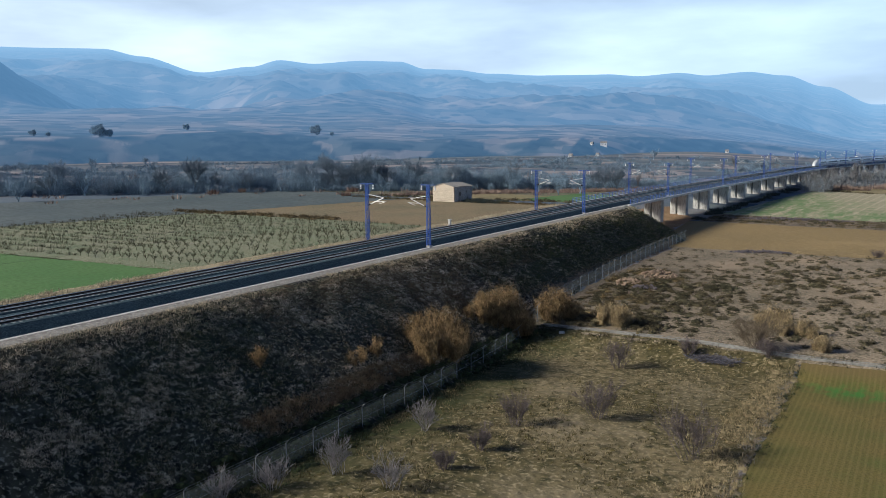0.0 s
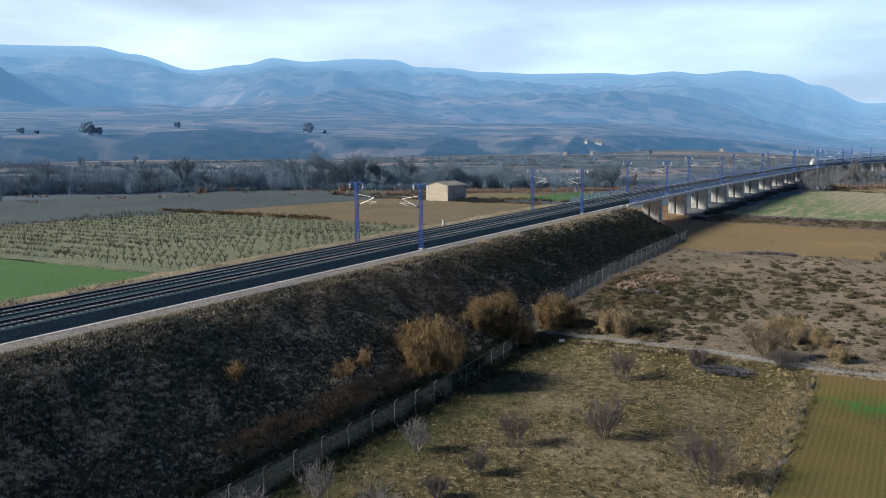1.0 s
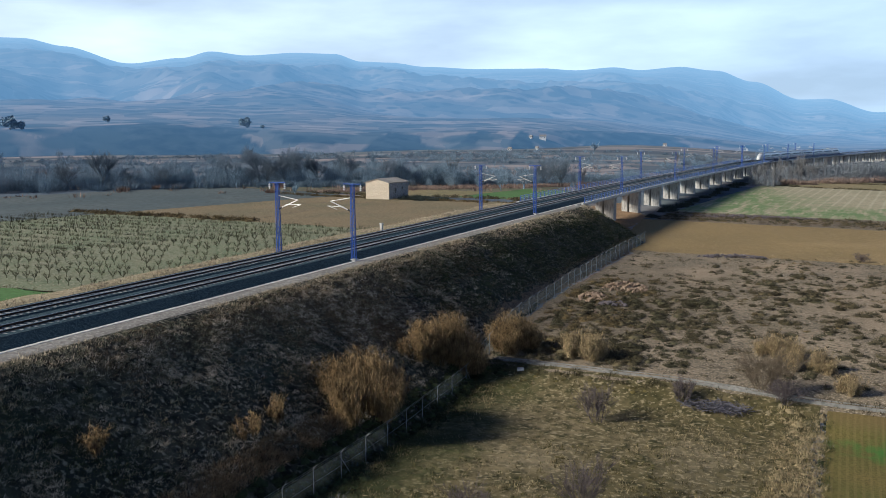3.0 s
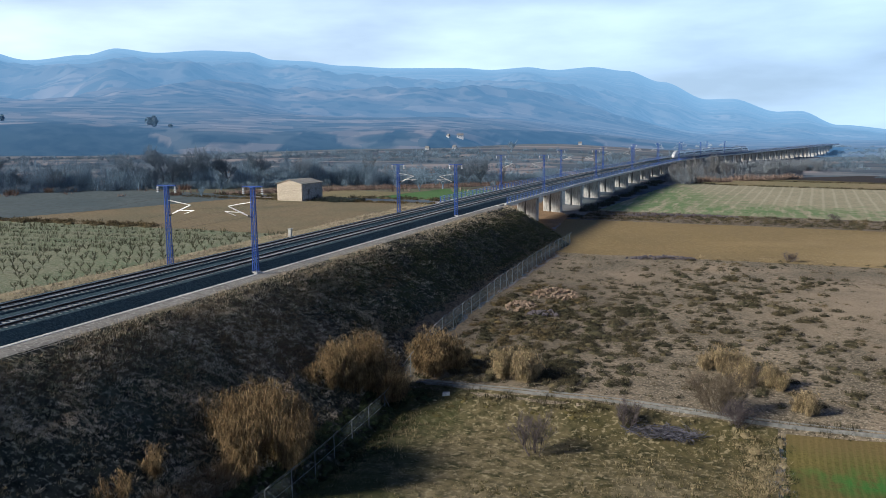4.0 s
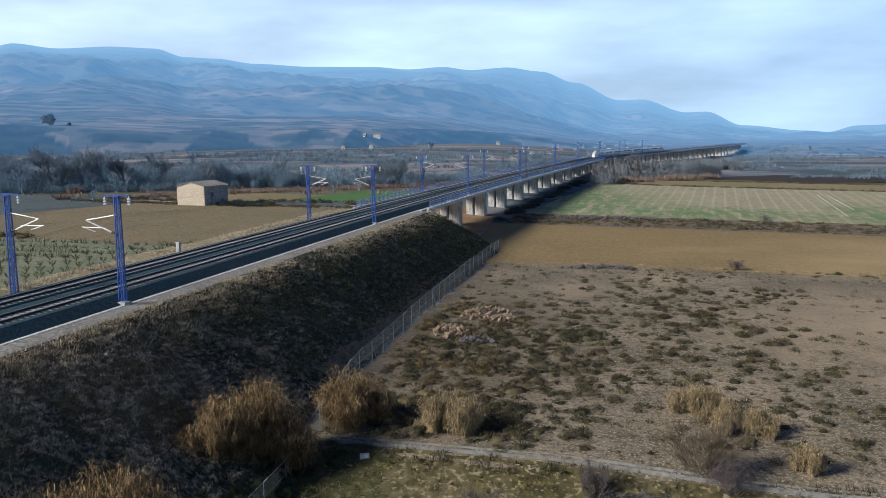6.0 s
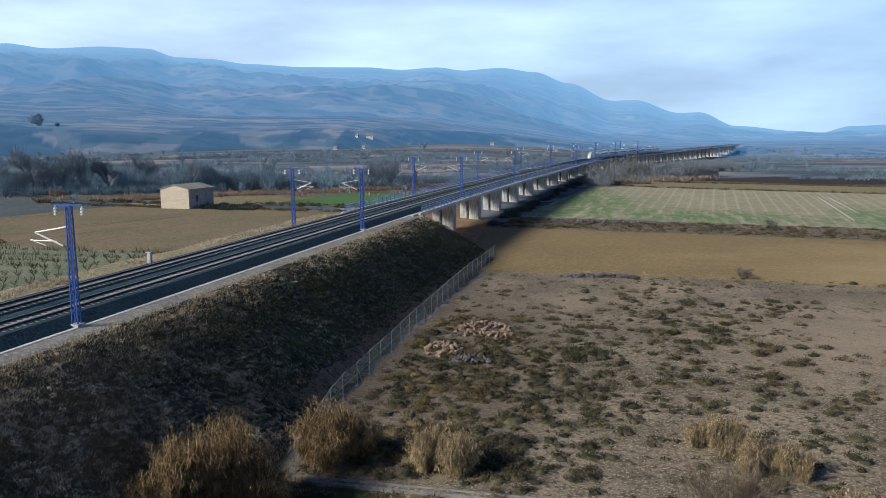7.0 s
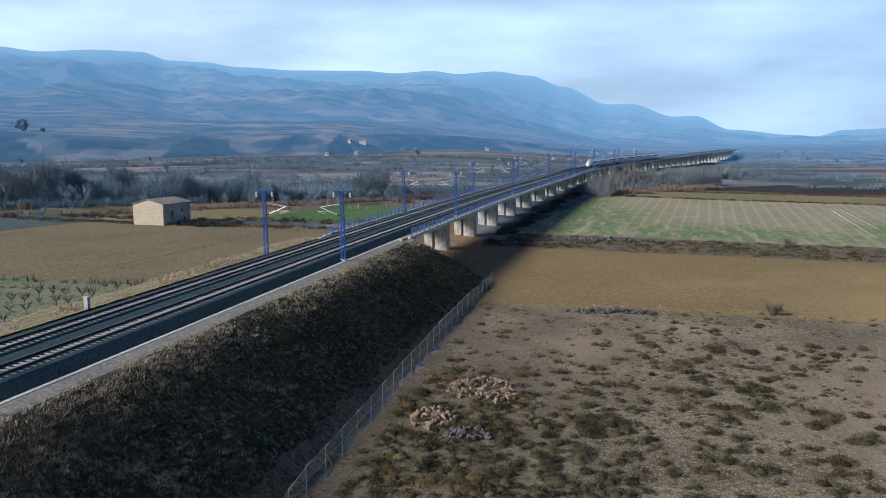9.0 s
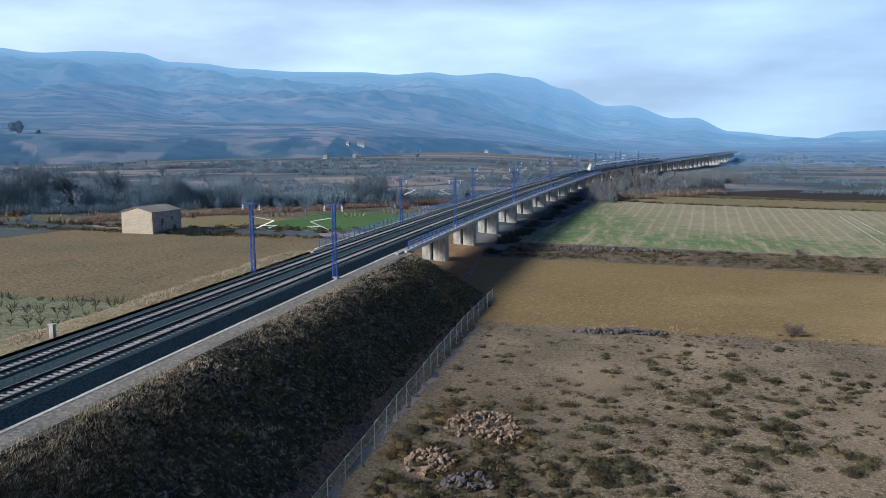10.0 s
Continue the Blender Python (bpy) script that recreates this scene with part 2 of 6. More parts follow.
def hill_mat():
    """Hills and mountains of the far backdrop: fields low down, scrub higher, with the air's own light painted in as
    emission growing with distance.
    """
    m = mat("hazed_hill_scrub_and_fields", (0.06, 0.065, 0.055), (0.16, 0.125, 0.1), 0.009, (0.05, 0.055, 0.05), 0.035, 0)
    patches(m, [(0.34, 0.26, 0.215), (0.08, 0.088, 0.085), (0.17, 0.14, 0.12), (0.4, 0.325, 0.28), (0.065, 0.074, 0.076), (0.19, 0.155, 0.13), (0.1, 0.1, 0.096)], 1.0, 0.8, (0.011, 0.034, 1), 0.45, low=(60.0, 240.0), centre=(0, 0))
    patches(m, [(0.035, 0.047, 0.052), (0.1, 0.1, 0.095), (0.2, 0.165, 0.14), (0.06, 0.07, 0.072)], 1.0, 0.55, (0.05, 0.02, 1), 0.9, low=(120.0, 420.0), centre=(0, 0))
    n, l = m.node_tree.nodes, m.node_tree.links
    bsdf = n["Principled BSDF"]
    old = bsdf.inputs["Base Color"].links[0].from_socket
    cover = n.new("ShaderNodeAttribute")
    cover.attribute_name = "wood"
    edge = n.new("ShaderNodeMapRange")
    edge.inputs["From Min"].default_value, edge.inputs["From Max"].default_value = 0.15, 0.8
    sm = n.new("ShaderNodeMix")
    sm.data_type = "RGBA"
    wood = n.new("ShaderNodeTexNoise")
    wood.inputs["Scale"].default_value, wood.inputs["Detail"].default_value = 0.06, 6.0
    wr = n.new("ShaderNodeValToRGB")
    wr.color_ramp.elements[0].position, wr.color_ramp.elements[0].color = 0.4, (0.006, 0.011, 0.015, 1)
    wr.color_ramp.elements[1].position, wr.color_ramp.elements[1].color = 0.66, (0.035, 0.044, 0.047, 1)
    l.new(n.new("ShaderNodeTexCoord").outputs["Object"], wood.inputs["Vector"])
    l.new(wood.outputs["Fac"], wr.inputs["Fac"])
    l.new(wr.outputs["Color"], sm.inputs["B"])
    l.new(cover.outputs["Fac"], edge.inputs["Value"])
    l.new(edge.outputs["Result"], sm.inputs["Factor"])
    l.new(old, sm.inputs["A"])
    specks, gaps, spot = n.new("ShaderNodeTexVoronoi"), n.new("ShaderNodeTexNoise"), n.new("ShaderNodeMapRange")
    specks.inputs["Scale"].default_value = 0.028
    gaps.inputs["Scale"].default_value, gaps.inputs["Detail"].default_value = 0.004, 5.0
    less = n.new("ShaderNodeMath")
    less.operation = "SUBTRACT"
    spot.inputs["From Min"].default_value, spot.inputs["From Max"].default_value = -0.12, -0.3
    spot.inputs["To Max"].default_value = 0.85
    dots = n.new("ShaderNodeMix")
    dots.data_type = "RGBA"
    dots.inputs["B"].default_value = (0.025, 0.034, 0.034, 1)
    where = n.new("ShaderNodeTexCoord").outputs["Object"]
    l.new(where, specks.inputs["Vector"])
    l.new(where, gaps.inputs["Vector"])
    l.new(specks.outputs["Distance"], less.inputs[0])
    l.new(gaps.outputs["Fac"], less.inputs[1])
    l.new(less.outputs[0], spot.inputs["Value"])
    l.new(spot.outputs["Result"], dots.inputs["Factor"])
    l.new(sm.outputs["Result"], dots.inputs["A"])
    l.new(dots.outputs["Result"], bsdf.inputs["Base Color"])
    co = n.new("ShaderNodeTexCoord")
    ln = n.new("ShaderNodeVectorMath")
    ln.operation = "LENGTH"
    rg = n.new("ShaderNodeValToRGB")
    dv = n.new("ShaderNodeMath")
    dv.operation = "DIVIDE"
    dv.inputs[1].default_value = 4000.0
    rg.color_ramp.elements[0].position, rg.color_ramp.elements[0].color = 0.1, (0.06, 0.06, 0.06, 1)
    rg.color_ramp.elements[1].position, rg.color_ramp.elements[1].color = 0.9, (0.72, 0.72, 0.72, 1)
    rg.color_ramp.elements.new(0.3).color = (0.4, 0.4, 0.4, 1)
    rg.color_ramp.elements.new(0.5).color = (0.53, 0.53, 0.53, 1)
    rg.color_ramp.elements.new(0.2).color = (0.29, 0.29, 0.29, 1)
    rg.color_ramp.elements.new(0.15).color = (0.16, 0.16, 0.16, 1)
    # blue emission stands in for haze, its share rising with distance
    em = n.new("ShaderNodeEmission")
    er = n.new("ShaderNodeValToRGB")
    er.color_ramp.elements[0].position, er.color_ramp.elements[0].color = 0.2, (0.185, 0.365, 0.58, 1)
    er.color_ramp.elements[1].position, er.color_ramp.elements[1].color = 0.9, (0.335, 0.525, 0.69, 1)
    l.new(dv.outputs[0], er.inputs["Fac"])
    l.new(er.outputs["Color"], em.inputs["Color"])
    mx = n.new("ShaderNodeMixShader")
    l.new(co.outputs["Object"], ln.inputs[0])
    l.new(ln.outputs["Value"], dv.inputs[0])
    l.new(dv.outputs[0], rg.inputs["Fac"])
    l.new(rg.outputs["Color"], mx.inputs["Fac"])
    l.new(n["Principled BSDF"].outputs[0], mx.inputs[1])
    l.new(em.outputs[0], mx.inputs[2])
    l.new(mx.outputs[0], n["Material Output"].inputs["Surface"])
    return m


# soil and plots carry a blue cast that paints in the valley's haze
M_GROUND = mat("haze_blued_soil_and_dry_grass", (0.13, 0.15, 0.175), (0.2, 0.195, 0.195), 0.02, (0.065, 0.082, 0.11), 0.35, 0.4)
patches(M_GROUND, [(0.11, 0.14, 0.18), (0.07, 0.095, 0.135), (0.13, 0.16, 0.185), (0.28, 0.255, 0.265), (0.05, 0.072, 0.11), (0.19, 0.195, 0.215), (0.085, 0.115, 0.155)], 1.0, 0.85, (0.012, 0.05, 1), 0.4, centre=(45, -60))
M_MEADOW = mat("dry_meadow_grass", (0.078, 0.067, 0.028), (0.175, 0.143, 0.08), 0.07, (0.036, 0.036, 0.014), 1.1, 1.0, light=(0.245, 0.208, 0.126))
for spot, size, share in (((39, -33), (7, 6), 0.65), ((35, -22), (5, 4), 0.5), ((46, -18), (4, 7), 0.45), ((44, -48), (8, 7), 0.6)):
    tint(M_MEADOW, (0.29, 0.24, 0.16), spot, size, share * 0.75, 0.5, 0.9)
tint(M_MEADOW, (0.042, 0.05, 0.017), (25.5, -30), (6.0, 42), 0.9, 0.2, 0.8)
M_CROP = rows_mat("young_winter_crop", (0.09, 0.098, 0.026), (0.15, 0.115, 0.038), (0.19, 0.15, 0.058), 0.5, 0, 0.5, 0.2, 5.0, 0.7, 0.3)
tint(M_CROP, (0.045, 0.17, 0.03), (59.5, -10.5), (5, 3.0), 0.75, 0.35, 0.8, grain=(1.2, (1.0, 0.4, 1.0)))
tint(M_CROP, (0.045, 0.17, 0.03), (66, -13), (4, 5), 0.7, 0.35, 0.8, grain=(1.2, (1.0, 0.4, 1.0)))
tint(M_CROP, (0.085, 0.14, 0.03), (66, -26), (4, 22), 0.4, 0.2, 0.8)
tint(M_CROP, (0.13, 0.085, 0.045), (58, -5.5), (12, 2.2), 0.5, 0.4, 0.9)
M_SCRUB = mat("stony_scrub_soil", (0.255, 0.208, 0.148), (0.155, 0.131, 0.094), 0.12, (0.07, 0.061, 0.043), 2.4, 0.65, light=(0.37, 0.315, 0.24), contrast=0.09)
for spot, size, share in (((72, 38), (24, 22), 0.8), ((84, 14), (22, 16), 0.7), ((47, 62), (10, 6), 0.5), ((36, 50), (5, 12), 0.5)):
    tint(M_SCRUB, (0.34, 0.27, 0.19), spot, size, share, 0.2, 0.9)
tint(M_SCRUB, (0.115, 0.095, 0.07), (28, 24), (15, 40), 0.75, 0.25, 0.9)
M_PLOUGH = mat("pale_stubble_soil", (0.245, 0.18, 0.08), (0.195, 0.144, 0.066), 0.05, (0.165, 0.122, 0.057), 1.7, 0.6, stretch=(0.75, 1.1, 1), light=(0.34, 0.265, 0.145))
tint(M_PLOUGH, (0.42, 0.32, 0.17), (105, 84), (62, 34), 0.6, 0.06, 0.9)
M_STRIPE = rows_mat("striped_sown_field", (0.36, 0.325, 0.225), (0.29, 0.27, 0.18), (0.5, 0.455, 0.345), 3.3, 4, 0.78, 0.08, 1.0, 0.8, 0.32)
for spot, size, part_of in (((36, 168), (52, 30), 0.9), ((64, 162), (34, 20), 0.8), ((20, 225), (18, 90), 0.9), ((32, 205), (20, 45), 0.7), ((98, 172), (12, 44), 0.8), ((112, 152), (40, 18), 0.8), ((150, 165), (12, 40), 0.7)):
    tint(M_STRIPE, (0.12, 0.19, 0.075), spot, size, part_of, 0.3, 0.8, grain=(0.55, (1.0, 0.16, 1.0)))
M_STRIP = mat("olive_strip_field", (0.26, 0.205, 0.12), (0.19, 0.18, 0.09), 0.04, None, 0.8, 0.3)
M_DARK = mat("dark_ploughed_soil", (0.035, 0.032, 0.036), (0.05, 0.042, 0.04), 0.08, None, 1.0, 0.5)
M_ROUGH = mat("rough_weedy_bank", (0.19, 0.15, 0.105), (0.11, 0.09, 0.075), 0.15, (0.07, 0.06, 0.05), 1.6, 1.0, light=(0.3, 0.25, 0.18))
M_ORCHARD = mat("orchard_grass", (0.135, 0.175, 0.105), (0.21, 0.215, 0.15), 0.12, (0.12, 0.135, 0.075), 1.2, 0.4, light=(0.32, 0.295, 0.22))
M_GREEN = mat("green_winter_wheat", (0.075, 0.165, 0.05), (0.105, 0.185, 0.065), 0.05, None, 1.6, 0.4)
M_FALLOW = mat("fallow_brown_field", (0.215, 0.168, 0.1), (0.155, 0.14, 0.085), 0.06, (0.115, 0.095, 0.06), 1.4, 0.8, light=(0.28, 0.23, 0.145), contrast=0.1)
# fallow soil shifted towards blue to stand for haze
M_SLATE = mat("haze_blued_fallow_soil", (0.075, 0.1, 0.112), (0.11, 0.13, 0.135), 0.05, None, 0.7, 0.4)
M_PASTURE = mat("rough_olive_pasture", (0.13, 0.13, 0.085), (0.18, 0.16, 0.11), 0.06, (0.07, 0.075, 0.06), 0.7, 0.5)
M_SAND = mat("bare_sandy_earth", (0.33, 0.225, 0.135), (0.23, 0.155, 0.09), 0.12, None, 1.4, 0.7)
# soil kept near black: part of the bank's shade is in this colour
M_SLOPE = mat("shade_darkened_bank_soil", (0.03, 0.034, 0.026), (0.075, 0.072, 0.05), 0.2, (0.008, 0.01, 0.008), 1.3, 1.0, light=(0.25, 0.23, 0.17), contrast=0.12)
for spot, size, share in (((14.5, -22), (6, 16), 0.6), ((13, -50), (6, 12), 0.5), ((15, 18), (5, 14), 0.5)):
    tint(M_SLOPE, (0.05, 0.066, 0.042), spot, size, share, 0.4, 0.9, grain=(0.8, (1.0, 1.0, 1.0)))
tint(M_SLOPE, (0.15, 0.1, 0.058), (14.0, -10), (3.5, 10), 0.75, 0.4, 0.9)
tint(M_SLOPE, (0.14, 0.1, 0.06), (10.0, -14), (2.6, 30), 0.7, 0.5, 0.9)
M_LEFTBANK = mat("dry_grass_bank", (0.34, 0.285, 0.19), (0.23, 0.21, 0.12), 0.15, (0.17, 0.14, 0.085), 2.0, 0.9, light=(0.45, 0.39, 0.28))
M_TRACK = mat("gravel_service_track", (0.2, 0.145, 0.1), (0.125, 0.095, 0.066), 0.25, (0.05, 0.044, 0.03), 2.2, 0.9, light=(0.28, 0.225, 0.165))
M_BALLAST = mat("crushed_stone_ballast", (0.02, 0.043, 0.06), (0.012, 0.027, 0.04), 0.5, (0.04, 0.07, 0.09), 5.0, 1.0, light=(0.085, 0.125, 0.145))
# the same ballast paled and blued to imitate haze on the far deck
M_HAZEBALLAST = mat("haze_paled_ballast", (0.2, 0.25, 0.29), (0.15, 0.19, 0.225), 0.5, None, 5.0, 0.6)
M_SHOULDER = mat("fine_gravel_shoulder", (0.29, 0.28, 0.262), (0.21, 0.2, 0.185), 0.35, (0.16, 0.15, 0.135), 2.2, 0.5, light=(0.38, 0.365, 0.34))
M_KERB = mat("pale_concrete_kerb", (0.68, 0.68, 0.67), (0.55, 0.55, 0.54), 0.5, (0.4, 0.4, 0.39), 4.0, 0.3)
M_CONC = mat("weathered_concrete", (0.52, 0.515, 0.5), (0.42, 0.415, 0.405), 0.25, (0.26, 0.255, 0.245), 1.8, 0.3, stretch=(1, 1, 0.35))
# pale concrete, lightened further to suggest haze over the far spans
M_DECK = mat("haze_paled_deck_concrete", (0.66, 0.655, 0.64), (0.55, 0.545, 0.53), 0.25, (0.42, 0.415, 0.4), 1.8, 0.2)
M_SLEEPER = mat("concrete_sleeper", (0.36, 0.365, 0.37), (0.28, 0.285, 0.29), 0.8, None, 6.0, 0.2, random_ob=0.15)
M_RAIL = mat("rusted_rail_steel", (0.045, 0.033, 0.03), (0.07, 0.05, 0.04), 1.0, None, 9.0, 0.2, 0.55, 0.6)
M_RAILHEAD = mat("bright_rail_head", (0.35, 0.35, 0.36), (0.28, 0.28, 0.29), 1.0, None, 9.0, 0.05, 0.3, 1.0)
M_BLUE = mat("blue_painted_steel", (0.025, 0.075, 0.36), (0.03, 0.085, 0.3), 0.8, None, 5.0, 0.06, 0.45, 0.0, spec=0.5)
M_GREY = plain("galvanised_steel", (0.33, 0.34, 0.35), 0.5, 0.5)
M_POST = plain("dull_galvanised_post", (0.2, 0.215, 0.23), 0.6, 0.2)
M_WHITE = plain("white_insulator", (0.75, 0.76, 0.76), 0.35)
M_TUBE = plain("pale_aluminium_tube", (0.62, 0.62, 0.61), 0.4, 0.3)
M_BLACK = plain("black_rubber", (0.02, 0.02, 0.022), 0.6)
M_WIRE = plain("copper_wire", (0.06, 0.05, 0.045), 0.5, 0.6)
M_BODY = plain("white_train_paint", (0.78, 0.79, 0.8), 0.25)
M_ROOF = plain("grey_blue_roof_paint", (0.3, 0.35, 0.39), 0.4)
M_GLASS = plain("dark_tinted_glass", (0.015, 0.022, 0.022), 0.08)
M_PURPLE = plain("dark_purple_stripe", (0.04, 0.015, 0.06), 0.3)
M_PINK = plain("pink_stripe", (0.45, 0.25, 0.34), 0.3)
M_UNDER = plain("dark_running_gear", (0.025, 0.024, 0.024), 0.7)
# one rubble stone in two painted tones: warm for the lit gable, grey for shade
M_STONE = mat("sunlit_tone_masonry", (0.56, 0.49, 0.39), (0.44, 0.385, 0.31), 0.5, (0.32, 0.28, 0.235), 2.2, 0.8, stretch=(1, 1, 2.2))
M_STONE2 = mat("shade_tone_masonry", (0.46, 0.45, 0.44), (0.36, 0.35, 0.345), 0.5, (0.2, 0.19, 0.19), 1.5, 0.8, stretch=(1, 1, 2.2))
M_TILE = mat("weathered_roof_tile", (0.27, 0.265, 0.265), (0.2, 0.195, 0.195), 0.6, None, 4.0, 0.5)
M_ROCK = mat("ochre_field_stone", (0.32, 0.245, 0.185), (0.22, 0.165, 0.125), 0.6, (0.17, 0.12, 0.085), 4.0, 0.6, random_ob=0.3)
M_ROCKDARK = mat("grey_violet_rubble", (0.11, 0.098, 0.11), (0.075, 0.068, 0.077), 0.6, None, 4.0, 0.6, island=0.45)
M_PALESTONE = mat("white_limestone", (0.62, 0.61, 0.58), (0.5, 0.49, 0.46), 0.6, None, 5.0, 0.3)
M_REED = mat("dry_giant_reed", (0.33, 0.235, 0.118), (0.22, 0.155, 0.078), 0.6, (0.1, 0.07, 0.036), 1.1, 0, island=0.65)
M_REEDPALE = mat("pale_dry_reed", (0.42, 0.33, 0.19), (0.3, 0.235, 0.13), 0.5, (0.2, 0.155, 0.09), 1.5, 0, island=0.5)
# bark of the valley trees, blued to suggest the haze before them
M_BARK = mat("haze_blued_bark", (0.19, 0.235, 0.29), (0.145, 0.18, 0.225), 1.0, None, 6.0, 0, random_ob=0.25)
M_TWIG = mat("reddish_bare_twigs", (0.14, 0.118, 0.118), (0.1, 0.085, 0.09), 0.6, None, 4.0, 0, island=0.3)
M_WILLOW = mat("brown_willow_twigs", (0.17, 0.135, 0.092), (0.12, 0.098, 0.075), 0.6, None, 4.0, 0, island=0.3)
M_STICK = mat("grey_violet_dead_branches", (0.12, 0.118, 0.145), (0.075, 0.073, 0.09), 0.6, None, 4.0, 0, random_ob=0.5)
M_TWIGPALE = mat("pale_grey_twigs", (0.25, 0.235, 0.24), (0.18, 0.17, 0.175), 0.6, None, 4.0, 0, island=0.3)
M_SHRUB = mat("grey_green_thyme_scrub", (0.058, 0.056, 0.032), (0.105, 0.085, 0.048), 0.12, (0.03, 0.03, 0.019), 2.0, 0, island=0.6)
M_HEATH = mat("brown_dry_heath", (0.15, 0.11, 0.052), (0.09, 0.075, 0.038), 0.3, (0.05, 0.042, 0.024), 2.0, 0, island=0.5)
# slope grass toned down as well, deepening the shade painted on the bank
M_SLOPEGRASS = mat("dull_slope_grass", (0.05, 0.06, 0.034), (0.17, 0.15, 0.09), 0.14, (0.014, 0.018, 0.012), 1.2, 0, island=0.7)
M_GREYGRASS = mat("grey_green_dry_grass", (0.37, 0.34, 0.23), (0.21, 0.215, 0.125), 0.12, (0.09, 0.095, 0.055), 1.2, 0, island=0.55)
M_STRAW = mat("straw_coloured_grass", (0.42, 0.345, 0.215), (0.32, 0.255, 0.15), 0.15, (0.22, 0.17, 0.1), 2.0, 0, island=0.4)
M_FRINGE = mat("bleached_verge_grass", (0.52, 0.45, 0.33), (0.38, 0.325, 0.235), 0.15, (0.24, 0.205, 0.155), 2.0, 0, island=0.4)
M_BLEACH = mat("bleached_slope_tussock", (0.7, 0.62, 0.5), (0.5, 0.43, 0.33), 0.4, (0.3, 0.25, 0.18), 2.0, 0, island=0.5)
M_CHANNEL = mat("dirty_channel_concrete", (0.26, 0.26, 0.25), (0.2, 0.2, 0.195), 0.4, (0.13, 0.13, 0.125), 2.5, 0.5)
M_BELT = mat("pinkish_brown_reeds", (0.3, 0.225, 0.185), (0.23, 0.175, 0.15), 0.05, (0.17, 0.13, 0.115), 1.0, 0, island=0.35)
M_RUST = mat("rust_coloured_grass", (0.27, 0.195, 0.118), (0.19, 0.14, 0.085), 0.15, (0.12, 0.088, 0.055), 2.0, 0, island=0.4)
M_TUFT = mat("olive_meadow_tuft", (0.11, 0.088, 0.034), (0.065, 0.063, 0.02), 0.1, (0.04, 0.036, 0.015), 2.0, 0, island=0.4)
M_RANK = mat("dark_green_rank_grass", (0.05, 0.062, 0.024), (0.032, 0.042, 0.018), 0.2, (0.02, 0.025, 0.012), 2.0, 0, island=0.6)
M_MEADOWPALE = mat("pale_meadow_tussock", (0.33, 0.275, 0.165), (0.25, 0.205, 0.115), 0.2, (0.16, 0.13, 0.07), 2.0, 0, island=0.35)
M_ORCHTREE = mat("pruned_orchard_twigs", (0.1, 0.098, 0.06), (0.075, 0.08, 0.048), 0.5, None, 3.0, 0, island=0.4)
# haze over the far oaks is mixed into this pale blue
M_OAK = mat("haze_blued_oak", (0.2, 0.3, 0.4), (0.25, 0.35, 0.45), 0.3, None, 2.0, 0, island=0.4)
M_EVERGREEN = mat("dark_evergreen", (0.045, 0.06, 0.055), (0.06, 0.07, 0.06), 0.3, None, 2.0, 0, island=0.4)
M_BROWNLEAF = mat("russet_leaves", (0.22, 0.15, 0.115), (0.17, 0.12, 0.1), 0.3, None, 2.0, 0, island=0.4)
M_POPLAR = mat("grey_poplar_bark", (0.2, 0.2, 0.205), (0.14, 0.145, 0.155), 1.0, None, 6.0, 0, random_ob=0.25)
# next three: blue of the distant air painted into the twig colours
M_POPLARTWIG = mat("haze_blued_bare_twigs", (0.22, 0.245, 0.275), (0.15, 0.17, 0.2), 0.05, None, 0.5, 0, island=0.45)
M_WOODLAND = mat("haze_blued_woodland", (0.23, 0.31, 0.39), (0.17, 0.235, 0.31), 0.02, None, 0.3, 0, island=0.45)
M_THICKET = mat("haze_blued_thicket", (0.12, 0.175, 0.235), (0.165, 0.22, 0.285), 0.02, None, 0.3, 0, island=0.45)
M_WHITEWALL = plain("whitewashed_wall", (0.62, 0.64, 0.68), 0.8)
M_MESHWIRE = see_through(mat("chain_link_wire", (0.2, 0.25, 0.28), (0.165, 0.205, 0.23), 1.0, None, 9.0, 0, 0.6, 0.3), 0.17)
M_RAILING = mat("pale_blue_railing", (0.22, 0.31, 0.55), (0.17, 0.25, 0.46), 0.8, None, 5.0, 0.05, 0.45, 0.0, spec=0.5)
M_BLUEMESH = see_through(mat("blue_mesh_panel", (0.25, 0.33, 0.5), (0.2, 0.27, 0.43), 1.0, None, 9.0, 0, 0.6, 0.0), 0.25)
M_HILLS = hill_mat()


